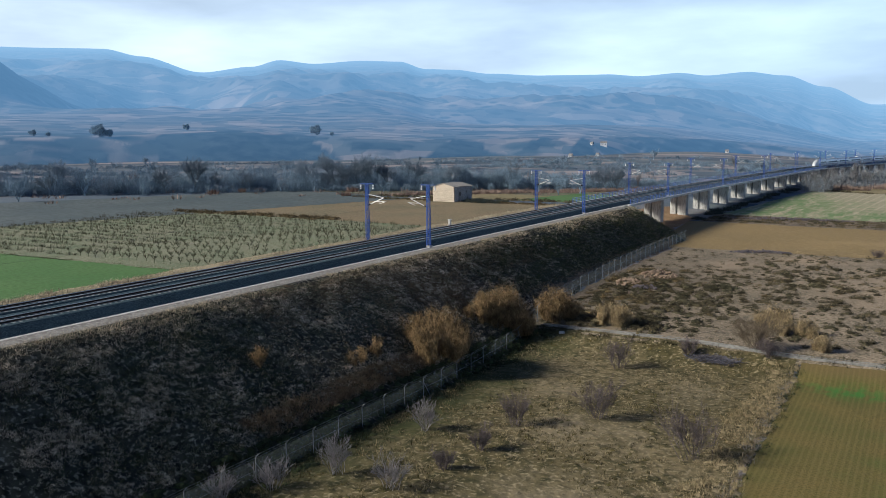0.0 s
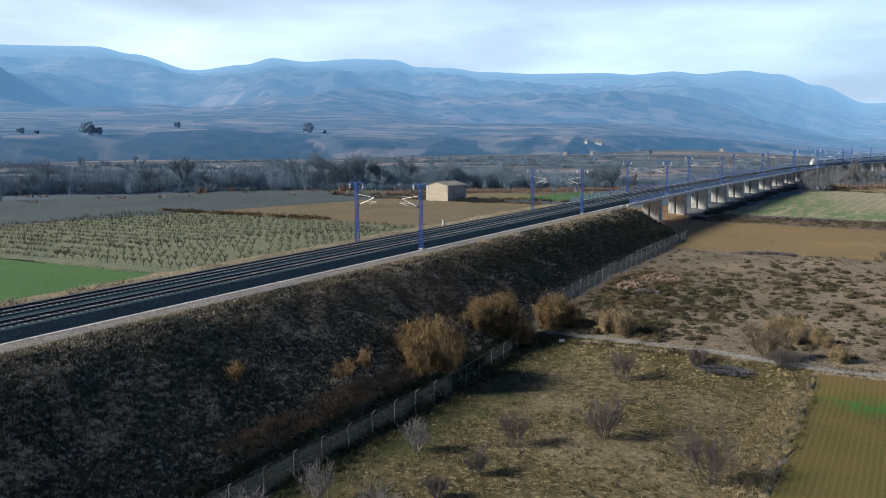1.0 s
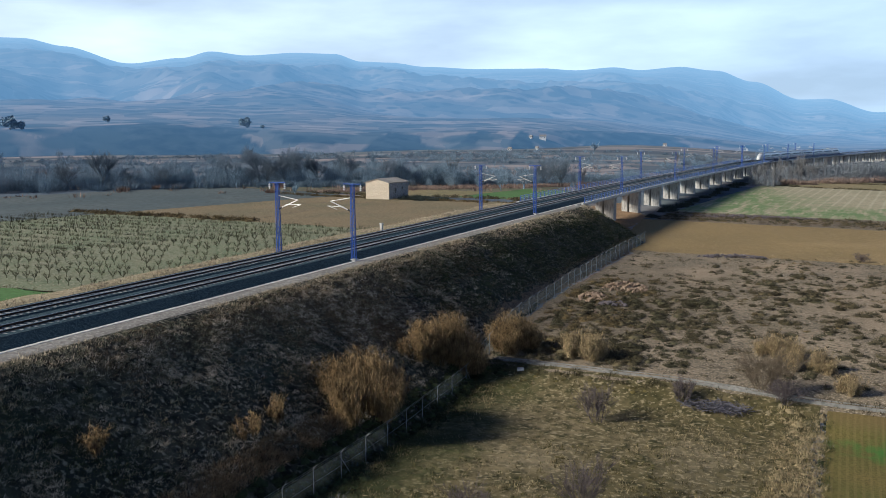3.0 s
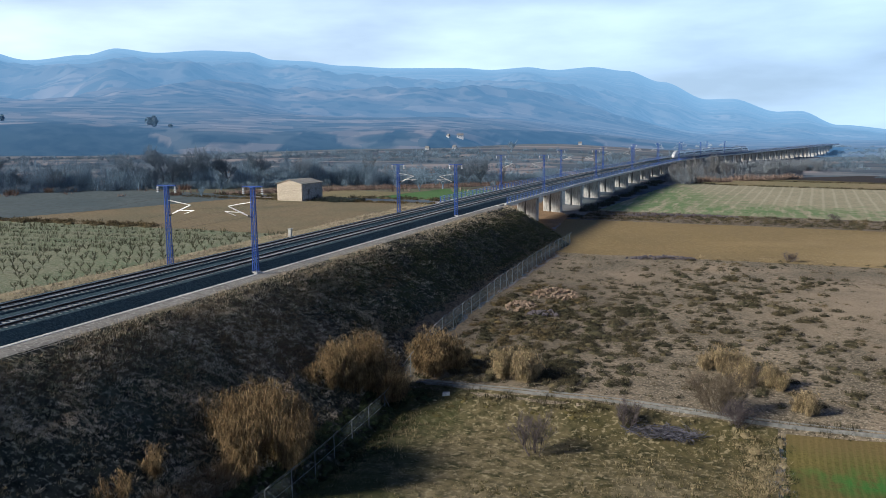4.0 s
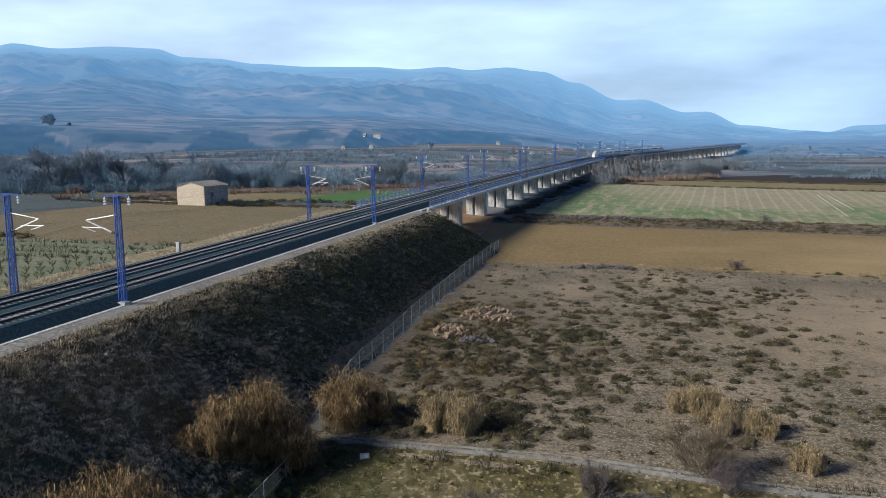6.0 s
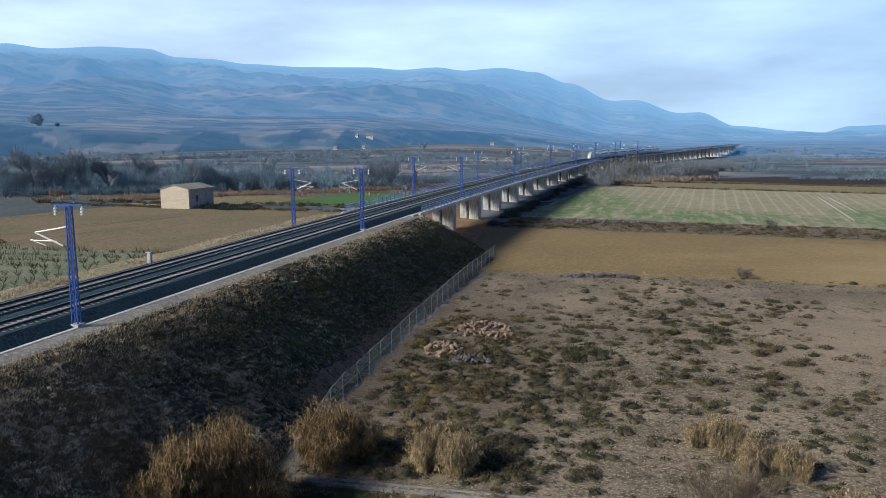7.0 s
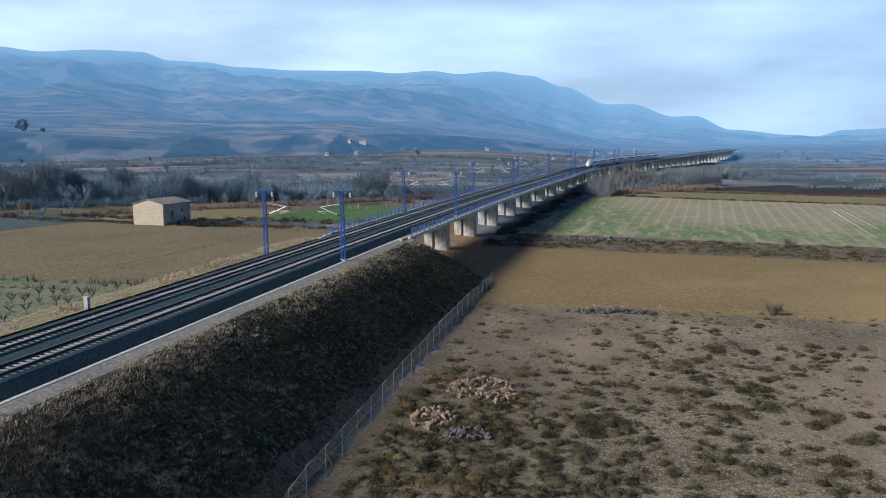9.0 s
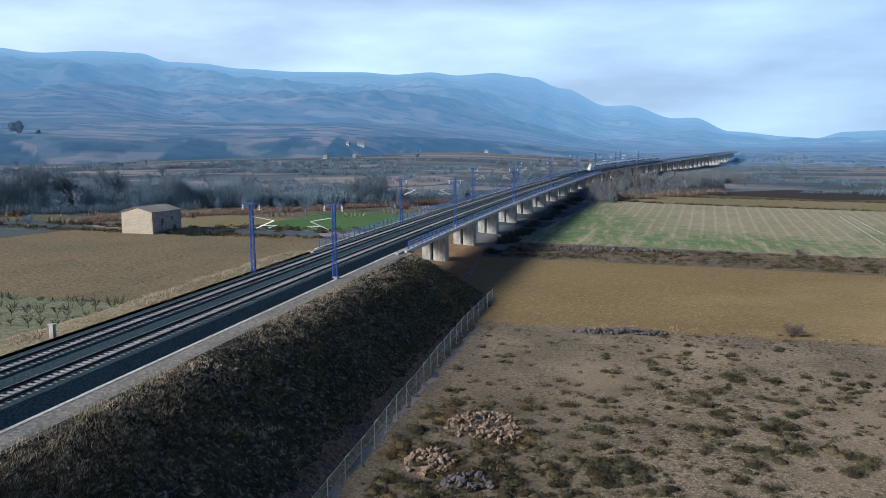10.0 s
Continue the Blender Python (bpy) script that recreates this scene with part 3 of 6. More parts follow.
# ---------------------------------------------------------------- mesh helpers
class Soup:
    """Collects vertices and faces for one mesh."""

    def __init__(self):
        self.v, self.f, self.m = [], [], []

    def add(self, verts, faces, mi=0):
        k = len(self.v)
        self.v.extend(tuple(p) for p in verts)
        self.f.extend(tuple(i + k for i in f) for f in faces)
        self.m.extend([mi] * len(faces))
        return self

    def box(self, c, s, rz=0.0, taper=1.0, mi=0):
        """A block with its centre c, size s, turned by rz degrees, its top narrowed by taper."""
        ca, sa = math.cos(radians(rz)), math.sin(radians(rz))
        out = []
        for dz in (-0.5, 0.5):
            k = taper if dz > 0 else 1.0
            for dx, dy in ((-0.5, -0.5), (0.5, -0.5), (0.5, 0.5), (-0.5, 0.5)):
                x, y = dx * s[0] * k, dy * s[1] * k
                out.append((c[0] + x * ca - y * sa, c[1] + x * sa + y * ca, c[2] + dz * s[2]))
        return self.add(out, [(0, 3, 2, 1), (4, 5, 6, 7), (0, 1, 5, 4), (1, 2, 6, 5), (2, 3, 7, 6), (3, 0, 4, 7)], mi)

    def tube(self, a, b, ra, rb=None, n=6, mi=0, cap=True):
        a, b = Vector(a), Vector(b)
        rb = ra if rb is None else rb
        q = (b - a).to_track_quat("Z", "Y")
        ring = [q @ Vector((math.cos(2 * math.pi * i / n), math.sin(2 * math.pi * i / n), 0)) for i in range(n)]
        v = [a + r * ra for r in ring] + [b + r * rb for r in ring]
        f = [(i, (i + 1) % n, n + (i + 1) % n, n + i) for i in range(n)]
        if cap:
            f += [tuple(range(n - 1, -1, -1)), tuple(range(n, 2 * n))]
        return self.add(v, f, mi)

    def sweep(self, profile, path, closed=True, mi=0):
        """Sweeps profile points (across, up) along path points (x, y, z, heading in radians)."""
        n, k = len(profile), len(self.v)
        for x, y, z, h in path:
            ca, sa = math.cos(h), math.sin(h)
            self.v.extend((x + px * ca, y - px * sa, z + pz) for px, pz in profile)
        for i in range(len(path) - 1):
            for j in range(n if closed else n - 1):
                a, b = k + i * n + j, k + i * n + (j + 1) % n
                self.f.append((a, b, b + n, a + n))
                self.m.append(mi)
        if closed:
            self.f += [tuple(range(k, k + n))[::-1], tuple(range(k + (len(path) - 1) * n, k + len(path) * n))]
            self.m += [mi, mi]
        return self

    def mesh(self, name, mats, smooth=False):
        me = bpy.data.meshes.new(name)
        me.from_pydata(self.v, [], self.f)
        for m in mats if isinstance(mats, (list, tuple)) else (mats,):
            me.materials.append(m)
        if any(self.m):
            me.polygons.foreach_set("material_index", self.m)
        if smooth:
            me.polygons.foreach_set("use_smooth", [True] * len(me.polygons))
        me.update()
        return me


def link(name, me, parent=None, label="", category="", group="", kind="", at=None):
    ob = new(name, me)
    if parent:
        ob.parent = parent
    if at:
        ob.matrix_basis = at
    return tagged(ob, label, category, group, kind)


def empty(name, at, label, category, group="", kind=""):
    ob = new(name)
    ob.empty_display_size = 0.2
    ob.matrix_basis = at
    return tagged(ob, label, category, group, kind)


def part(name, soup, material, parent, label="", smooth=False):
    return link(name, soup.mesh(name, material, smooth), parent, label)


def noisy(x, y, s, seed=0.0):
    return noise.noise(Vector((x * s, y * s, seed)))


def blades(base, height, lean, width, rng, spread=0.25):
    """Curved tapered blades as arrays: base (n, 3), height (n), lean (n, 2) sideways shift of the tip in heights."""
    n = len(base)
    ang = rng.uniform(0, 2 * np.pi, n)
    side = np.stack([np.cos(ang), np.sin(ang), np.zeros(n)], 1) * (width * 0.5)[:, None]
    tip = base + np.stack([lean[:, 0] * height, lean[:, 1] * height, height * np.sqrt(np.maximum(0.15, 1 - (lean ** 2).sum(1)))], 1)
    mid = base * 0.5 + tip * 0.5
    mid[:, :2] -= lean * height[:, None] * 0.22
    v = np.stack([base - side * 0.7, base + side * 0.7, mid - side, mid + side, tip], 1).reshape(-1, 3)
    return v


def blade_mesh(name, verts, material):
    n = len(verts) // 5
    k = np.arange(n)[:, None] * 5
    quads, tris = k + np.array([[0, 1, 3, 2]]), k + np.array([[2, 3, 4]])
    me = bpy.data.meshes.new(name)
    me.vertices.add(len(verts))
    me.vertices.foreach_set("co", verts.astype(np.float32).ravel())
    loops = np.concatenate([quads, tris], 1).ravel()
    me.loops.add(len(loops))
    me.loops.foreach_set("vertex_index", loops.astype(np.int32))
    me.polygons.add(2 * n)
    starts = (np.arange(n)[:, None] * 7 + np.array([[0, 4]])).ravel()
    me.polygons.foreach_set("loop_start", starts.astype(np.int32))
    me.materials.append(material)
    me.update(calc_edges=True)
    return me


def tri_mesh(name, verts, faces, material):
    """A mesh of triangles from arrays."""
    me = bpy.data.meshes.new(name)
    me.vertices.add(len(verts))
    me.vertices.foreach_set("co", verts.astype(np.float32).ravel())
    me.loops.add(faces.size)
    me.loops.foreach_set("vertex_index", faces.astype(np.int32).ravel())
    me.polygons.add(len(faces))
    me.polygons.foreach_set("loop_start", np.arange(len(faces), dtype=np.int32) * 3)
    me.materials.append(material)
    me.update(calc_edges=True)
    return me


def spikes(base, height, lean, width, rng):
    """Short straight twigs or blades as single tapered slivers."""
    n = len(base)
    ang = rng.uniform(0, 2 * np.pi, n)
    side = np.stack([np.cos(ang), np.sin(ang), np.zeros(n)], 1) * (width * 0.5)[:, None]
    tip = base + np.stack([lean[:, 0] * height, lean[:, 1] * height, height * np.sqrt(np.maximum(0.15, 1 - (lean ** 2).sum(1)))], 1)
    return np.stack([base - side, base + side, tip], 1).reshape(-1, 3)


# ---------------------------------------------------------------- lie of the land
def smooth(a, b, t):
    t = min(1.0, max(0.0, (t - a) / (b - a)))
    return t * t * (3 - 2 * t)


def line_x(y):
    """The railway's centre line: straight, a first slight bend, a tighter one to the right, then straight again."""
    t = min(1.0, max(0.0, (y - 320.0) / 160.0))
    x = 1.5e-4 * max(0.0, min(y, 250.0) - 54.0) ** 2 + 0.0588 * max(0.0, y - 250.0)
    return x + 0.141 * (160.0 * (t ** 3 - t ** 4 / 2) + max(0.0, y - 480.0))


def heading(y):
    return math.atan(3e-4 * max(0.0, min(y, 250.0) - 54.0) + 0.141 * smooth(320.0, 480.0, y))


def grade(y):
    """The far part of the line falls gently."""
    return -0.0035 * max(0.0, y - 330.0)


def along(y0, y1, step, off=0.0, z=0.0):
    n = max(1, round((y1 - y0) / step))
    out = []
    for i in range(n + 1):
        y = y0 + (y1 - y0) * i / n
        h = heading(y)
        out.append((line_x(y) + off * math.cos(h), y - off * math.sin(h), z + grade(y), h))
    return out


def valley_rise(r, az):
    """The valley floor climbs gently towards the terrace on the far side."""
    return 0.021 * (min(r, 800.0) - 240.0) * (1 - smooth(-14, 2, az))


def lay(x, y):
    """Height of the open ground."""
    d = x - line_x(y)
    scrub = -9.5 + 0.034 * min(max(y, -5.0), 32.0)
    right = -11.3 + (scrub + 11.3) * smooth(-9.5, -2.6, y) if y < 0 else scrub
    right -= 3.4 * smooth(520, 820, y)
    left = -5.2 - 2.8 * smooth(140, 260, y)
    z = left + (right - left) * smooth(-24, 4, d) if y > 95 else left + (right - left) * smooth(-12, 12, d)
    r = math.hypot(x - 45, y + 60)
    if r > 330:
        z += 1.2 * noisy(x, y, 0.006) * smooth(330, 500, r)
    if r > 240:
        z += valley_rise(r, math.degrees(math.atan2(x - 45, y + 60))) - 8.0 * smooth(850, 1000, r)
    return z


def grid_lines(lo, a, b, hi, step, cap):
    """Even lines from a to b, growing apart beyond, up to lo and hi."""
    mid = [a + (b - a) * i / round((b - a) / step) for i in range(round((b - a) / step) + 1)]
    up, s = [], step
    x = b
    while x < hi:
        s = min(s * 1.07, cap)
        x += s
        up.append(x)
    down, s, x = [], step, a
    while x > lo:
        s = min(s * 1.07, cap)
        x -= s
        down.append(x)
    return down[::-1] + mid + up


def sheet(name, xs, ys, zf, material, keep=None):
    nx = len(xs)
    v = [(x, y, zf(x, y)) for y in ys for x in xs]
    f = []
    for j in range(len(ys) - 1):
        for i in range(nx - 1):
            if keep is None or keep((xs[i] + xs[i + 1]) / 2, (ys[j] + ys[j + 1]) / 2):
                a = j * nx + i
                f.append((a, a + 1, a + nx + 1, a + nx))
    me = bpy.data.meshes.new(name)
    me.from_pydata(v, [], f)
    me.materials.append(material)
    me.polygons.foreach_set("use_smooth", [True] * len(f))
    me.update()
    return me


def ground_z(x, y):
    r = math.hypot(x - 40, y)
    rough = 0.16 * noisy(x, y, 0.22) + 0.3 * noisy(x, y, 0.05, 5) if r < 160 else 0.0
    return lay(x, y) + rough * (1 - smooth(90, 160, r))


gx = grid_lines(-2600, -30, 110, 2600, 1.8, 55)
gy = grid_lines(-400, -60, 130, 4200, 1.8, 55)
link("ground", sheet("ground", gx, gy, ground_z, M_GROUND), None, "wide valley floor of winter soil and dry grass, blued for haze", "ground", kind="structure")


def field(name, corners, material, label, lift=0.07, step=2.0, ragged=0.7):
    """A worked plot laid on the ground between four corners, with ragged edges."""
    a, b, c, d = (Vector((*p, 0)) for p in corners)
    nu = max(2, min(90, round(max((b - a).length, (c - d).length) / step)))
    nv = max(2, min(90, round(max((d - a).length, (c - b).length) / step)))
    v, f = [], []
    for j in range(nv + 1):
        for i in range(nu + 1):
            s, t = i / nu, j / nv
            p = (a * (1 - s) + b * s) * (1 - t) + (d * (1 - s) + c * s) * t
            if i in (0, nu) or j in (0, nv):
                p.x += ragged * noisy(p.x, p.y, 0.35, 9)
                p.y += ragged * noisy(p.x, p.y, 0.35, 17)
            v.append((p.x, p.y, max(lay(p.x, p.y), ground_z(p.x, p.y)) + lift))
    for j in range(nv):
        for i in range(nu):
            k = j * (nu + 1) + i
            f.append((k, k + 1, k + nu + 2, k + nu + 1))
    me = bpy.data.meshes.new(name)
    me.from_pydata(v, [], f)
    me.materials.append(material)
    me.polygons.foreach_set("use_smooth", [True] * len(f))
    me.update()
    return link(name, me, None, label, "field", kind="structure")


field("meadow", [(21.5, -130), (53.6, -130), (53.6, -4.3), (21.5, -3.0)], M_MEADOW, "rough meadow of dry yellow-brown grass inside the fence", 0.12, 1.4)
field("crop_field", [(54.2, -130), (150, -130), (150, -4.7), (54.2, -5.0)], M_CROP, "sparse green winter crop in fine rows", 0.12, 1.6, 0.3)
field("scrub_field", [(20.5, -5.4), (170, -5.8), (170, 64), (20.5, 74.6)], M_SCRUB, "stony brown waste ground with low scrub", 0.1, 1.6)
field("ploughed_field", [(15.0, 74.6), (190, 60), (190, 104), (8.6, 133.4)], M_PLOUGH, "smooth yellow-brown stubble field", 0.12, 2.0)
field("weedy_strip", [(11.5, 133), (190, 103.6), (190, 122.6), (11.5, 158.5)], M_ROUGH, "dark weedy strip between two fields", 0.14, 2.0, 1.5)
field("striped_field", [(12, 158), (190, 122), (205, 216), (24, 285)], M_STRIPE, "sown field with pale and green stripes", 0.14, 2.4)
field("strip_field", [(26, 285), (210, 216), (225, 251), (33, 320)], M_STRIP, "narrow olive-brown field with weedy borders", 0.14, 3.0)
field("green_strip_field", [(33, 319.5), (225, 251), (230, 268), (36, 333)], M_MEADOW, "narrow strip of pale dry grass", 0.14, 3.0)
field("dark_field", [(58, 332), (108, 300), (185, 318), (100, 362)], M_DARK, "freshly ploughed almost black field", 0.2, 3.0)
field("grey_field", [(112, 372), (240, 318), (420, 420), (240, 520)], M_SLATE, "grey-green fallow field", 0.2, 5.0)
field("sandy_ground", [(-16, 88), (12, 84), (8.4, 140), (-6, 175)], M_SAND, "bare sandy earth below the viaduct", 0.1, 2.0, 1.5)
field("orchard_floor", [(-128, -11.5), (-15.5, -11.5), (-15.5, 62), (-118, 71)], M_ORCHARD, "thin green grass below young orchard trees", 0.1, 2.0)
field("wheat_field", [(-170, -70), (-15.5, -70), (-15.5, -11), (-140, -11)], M_GREEN, "bright green young wheat", 0.1, 3.0)
field("fallow_field", [(-114, 70.5), (-15.5, 61), (-14, 132), (-90, 145)], M_FALLOW, "flat fallow field of yellow-brown earth", 0.13, 2.0)
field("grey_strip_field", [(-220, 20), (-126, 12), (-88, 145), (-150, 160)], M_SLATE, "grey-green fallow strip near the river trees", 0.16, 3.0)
field("pasture", [(-52, 150), (-16, 146), (-14, 196), (-48, 200)], M_GREEN, "small green pasture beside the railway", 0.12, 2.0)
field("rough_pasture", [(-160, 158), (-14, 145), (-14, 222), (-135, 212)], M_PASTURE, "rough olive-brown pasture behind the barn", 0.06, 3.0, 2.0)
field("terrace_plot", [(-90, 152), (-54, 148), (-50, 176), (-86, 184)], M_STRIP, "olive plot with low earth ridges", 0.13, 2.0)


# embankment: the fill that carries the line, ending in a cone below the first span
def bank_z(x, y, top=-1.0):
    dx, dy = max(0.0, x - 7.5, -10.8 - x), max(0.0, y - 84.5)
    d = math.hypot(dx, dy * 1.1)
    z = top - 0.66 * (d - 0.6 * (1 - math.exp(-d / 0.6)))
    if d > 0.3:
        z += 0.22 * noisy(x, y, 0.3, 2) + 0.3 * noisy(x, y, 0.09, 6)
    return max(z, lay(x, y) - 0.35)


bx = [7.45 + 0.62 * i for i in range(31)]
by = [-150 + 0.9 * i for i in range(282)]
bank = empty("embankment", pose(0, 0, 0), "tall railway embankment overgrown with dull dry grass", "embankment", kind="structure")
link("bank_side", sheet("bank_side", bx, by, bank_z, M_SLOPE), bank, "overgrown side slope, darkened for its shade")
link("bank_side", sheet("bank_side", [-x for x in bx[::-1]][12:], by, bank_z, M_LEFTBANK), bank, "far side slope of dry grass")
cx = [-7.45 + 14.9 * i / 14 for i in range(15)]
link("bank_end", sheet("bank_end", cx, [84.5 + 0.8 * i for i in range(28)], bank_z, M_SLOPE), bank, "end slope below the first span")

# service track at the foot of the slope
tx, ty = [16.8 + 0.25 * i for i in range(17)], [0 + 0.7 * i for i in range(114)]


def track_z(x, y):
    """Sinks below the soil along its frayed edges."""
    sunk = smooth(0.7, 1.5, abs(x - 18.8) + 0.7 * noisy(x, y, 0.45, 21)) + 1 - smooth(2, 12, y + 4 * noisy(x, y, 0.4, 22))
    return max(bank_z(x, y), ground_z(x, y)) + 0.08 - 0.3 * sunk


link("service_track", sheet("service_track", tx, ty, track_z, M_TRACK), None, "grey-brown gravel track along the fence", "track", kind="structure")

# trackbed
P_BALLAST = [(-7.4, -1.35), (-5.5, -0.88), (-4.3, -0.2), (-3.26, -0.175), (-3.05, -0.25), (-1.65, -0.25), (-1.44, -0.175), (-0.9, -0.2), (-0.7, -0.32), (0.7, -0.32), (0.9, -0.2), (1.44, -0.175), (1.65, -0.25), (3.05, -0.25), (3.26, -0.175), (4.2, -0.2), (5.38, -0.86), (5.45, -1.35)]
# beyond y = 440 the bed takes the colour paled for haze
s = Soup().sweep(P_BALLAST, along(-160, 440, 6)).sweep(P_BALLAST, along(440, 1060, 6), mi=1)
bed = link("ballast_bed", s.mesh("ballast_bed", [M_BALLAST, M_HAZEBALLAST]), None, "dark crushed-stone ballast bed of a double-track line", "trackbed", kind="structure")
s = Soup().sweep([(5.42, -1.4), (5.42, -0.835), (5.72, -0.845), (5.74, -1.4)], along(-160, 86, 6))
link("kerb", s.mesh("kerb", M_KERB), None, "long pale concrete kerb beside the ballast", "kerb", kind="structure")
s = Soup().sweep([(5.73, -1.4), (5.73, -0.875), (7.0, -0.96), (7.62, -1.06), (7.7, -1.5)], along(-160, 86, 6))
link("shoulder", s.mesh("shoulder", M_SHOULDER), None, "grey gravel shoulder path along the kerb", "path", kind="structure")

# four rails
TRACKS = (-2.35, 2.35)
P_RAIL = [(-0.075, -0.17), (0.075, -0.17), (0.02, -0.13), (0.02, -0.05), (0.036, -0.035), (-0.036, -0.035), (-0.02, -0.05), (-0.02, -0.13)]
P_HEAD = [(-0.036, -0.035), (0.036, -0.035), (0.033, 0.0), (-0.033, 0.0)]
for tc in TRACKS:
    for sd in (-0.7525, 0.7525):
        s = Soup().sweep([(p * 1.25, q) for p, q in P_RAIL], along(-150, 1058, 7, tc + sd))
        s.sweep([(p * 1.25, q + 0.002) for p, q in P_HEAD], along(-150, 1058, 7, tc + sd), mi=1)
        link("rail", s.mesh("rail", [M_RAIL, M_RAILHEAD]), None, "long rusty steel rail with a bright head", "rail", "rails of the line", "structure")


# ---------------------------------------------------------------- viaduct
DECK0, DECK1 = 85.5, 1060.0
viaduct = empty("viaduct", pose(0, 0, 0), "long grey concrete railway viaduct with blue railings", "viaduct", kind="structure")
s = Soup().sweep([(-7.0, -0.95), (-7.0, -1.22), (-4.6, -1.4), (-3.0, -1.8), (3.0, -1.8), (4.6, -1.4), (7.0, -1.22), (7.0, -0.95), (5.4, -0.9), (-5.4, -0.9)], along(DECK0, DECK1, 7))
part("deck", s, M_DECK, viaduct, "grey concrete box girder deck")
for sg in (-1, 1):
    s = Soup().sweep([(sg * 6.72, -0.95), (sg * 7.1, -0.95), (sg * 7.1, -0.62), (sg * 6.72, -0.62)][::sg], along(DECK0 - 1.5, DECK1, 7))
    part("parapet_kerb", s, M_KERB, viaduct, "pale concrete edge beam")
    s = Soup().sweep([(sg * 5.5, -0.92), (sg * 6.72, -0.92), (sg * 6.72, -0.8), (sg * 5.5, -0.8)][::sg], along(DECK0 - 1.5, DECK1, 7))
    part("walkway", s, M_SHOULDER, viaduct, "pale walkway slab")
    for zz, rr in ((0.5, 0.05), (0.12, 0.03), (-0.25, 0.03)):
        q = [(sg * 6.9 + rr * math.cos(a), zz + rr * math.sin(a)) for a in (0.8, 2.4, 3.9, 5.5)]
        part("handrail", Soup().sweep(q, along(DECK0, DECK1, 7)), M_RAILING, viaduct, "pale blue steel rail")
    s = Soup().sweep([(sg * 6.9, -0.6), (sg * 6.9, 0.48)], along(DECK0, DECK1, 7), closed=False)
    part("railing_panel", s, M_BLUEMESH, viaduct, "blue mesh infill")
post = Soup().box((0, 0, -0.05), (0.12, 0.12, 1.15)).box((0, 0, -0.6), (0.2, 0.24, 0.05)).mesh("railing_post", M_BLUE)
for sg in (-1, 1):
    y = DECK0
    while y < 380:
        link("railing_post", post, viaduct, at=pose(line_x(y) + sg * 6.9, y, grade(y), rz=-math.degrees(heading(y))))
        y += 2.5
far_posts = Soup()
for sg in (-1, 1):
    for i in range(135):
        y = 381 + 5 * i
        far_posts.box((line_x(y) + sg * 6.9, y, grade(y) - 0.05), (0.13, 0.13, 1.15))
# far posts wear the paler railing blue in place of haze
part("railing_post", far_posts, M_RAILING, viaduct)["kind"] = "stuff"


def pier_mesh(h, material):
    """A twin-bladed pier with chamfered corners, a recess between the blades and a cap block."""
    s = Soup()
    for cx0, w in ((-2.05, 2.5), (1.55, 3.4)):
        c = 0.28
        prof = [(-w / 2 + c, -1.15), (w / 2 - c, -1.15), (w / 2, -1.15 + c), (w / 2, 1.15 - c), (w / 2 - c, 1.15), (-w / 2 + c, 1.15), (-w / 2, 1.15 - c), (-w / 2, -1.15 + c)]
        n = len(prof)
        v = [(cx0 + x, y, z) for z in (-h, -0.55, -0.3) for x, y in prof]
        f = [(k * n + i, k * n + (i + 1) % n, (k + 1) * n + (i + 1) % n, (k + 1) * n + i) for k in (0, 1) for i in range(n)]
        s.add(v, f + [tuple(range(2 * n, 3 * n))])
    s.box((0, 0, -h / 2 - 0.3), (0.8, 1.7, h - 0.4))
    s.box((0.1, 0, -0.16), (6.6, 2.0, 0.33))
    for bxx in (-2.0, 1.8):
        s.box((bxx, 0, 0.06), (0.8, 0.8, 0.14))
    return s.mesh("pier", material)


y = 102.0
while y < 1055:
    base = lay(line_x(y), y)
    h = -2.1 + grade(y) - base + 0.6
    link("pier", pier_mesh(h, M_CONC), viaduct, at=pose(line_x(y), y, grade(y) - 2.06, rz=-math.degrees(heading(y))) @ Matrix.Diagonal((0.74, 1, 1, 1)))
    y += 24.5
s = Soup().box((0, 86.6, -2.3), (13.6, 1.4, 2.9)).box((6.4, 84.2, -1.35), (0.5, 5.0, 1.3)).box((-6.4, 84.2, -1.35), (0.5, 5.0, 1.3))
part("abutment", s, M_CONC, viaduct, "concrete abutment wall")


# ---------------------------------------------------------------- mountains
RIDGE = [(-90, 5.5), (-70, 6.0), (-57.4, 6.12), (-52, 6.2), (-49.8, 5.8), (-46.1, 4.85), (-42.9, 5.25), (-41, 5.7), (-38.8, 5.48), (-35.5, 5.68), (-33, 5.62),
         (-31.2, 5.12), (-29.3, 5.05), (-26.8, 4.75), (-23.2, 4.57), (-19, 4.55), (-16.7, 4.38), (-14.3, 4.52), (-12.5, 4.3), (-10.1, 4.45), (-7.8, 4.15),
         (-5.5, 3.38), (-2.6, 2.18), (-1.2, 2.2), (1.7, 1.3), (2.9, 1.33), (5.2, 0.4), (8.9, 0.02), (10.2, -0.08), (11.8, 0.3), (14.5, 0.37), (24, 0.5), (40, 1.2), (60, 1.5)]


def ridge(az):
    for (a, p), (b, q) in zip(RIDGE, RIDGE[1:]):
        if a <= az <= b:
            t = (az - a) / (b - a)
            return p + (q - p) * t * t * (3 - 2 * t)
    return RIDGE[0][1] if az < RIDGE[0][0] else RIDGE[-1][1]


def scarp_edge(az):
    return 640 + 60 * noisy(az, 0, 0.13) + 12 * max(0, az + 24)


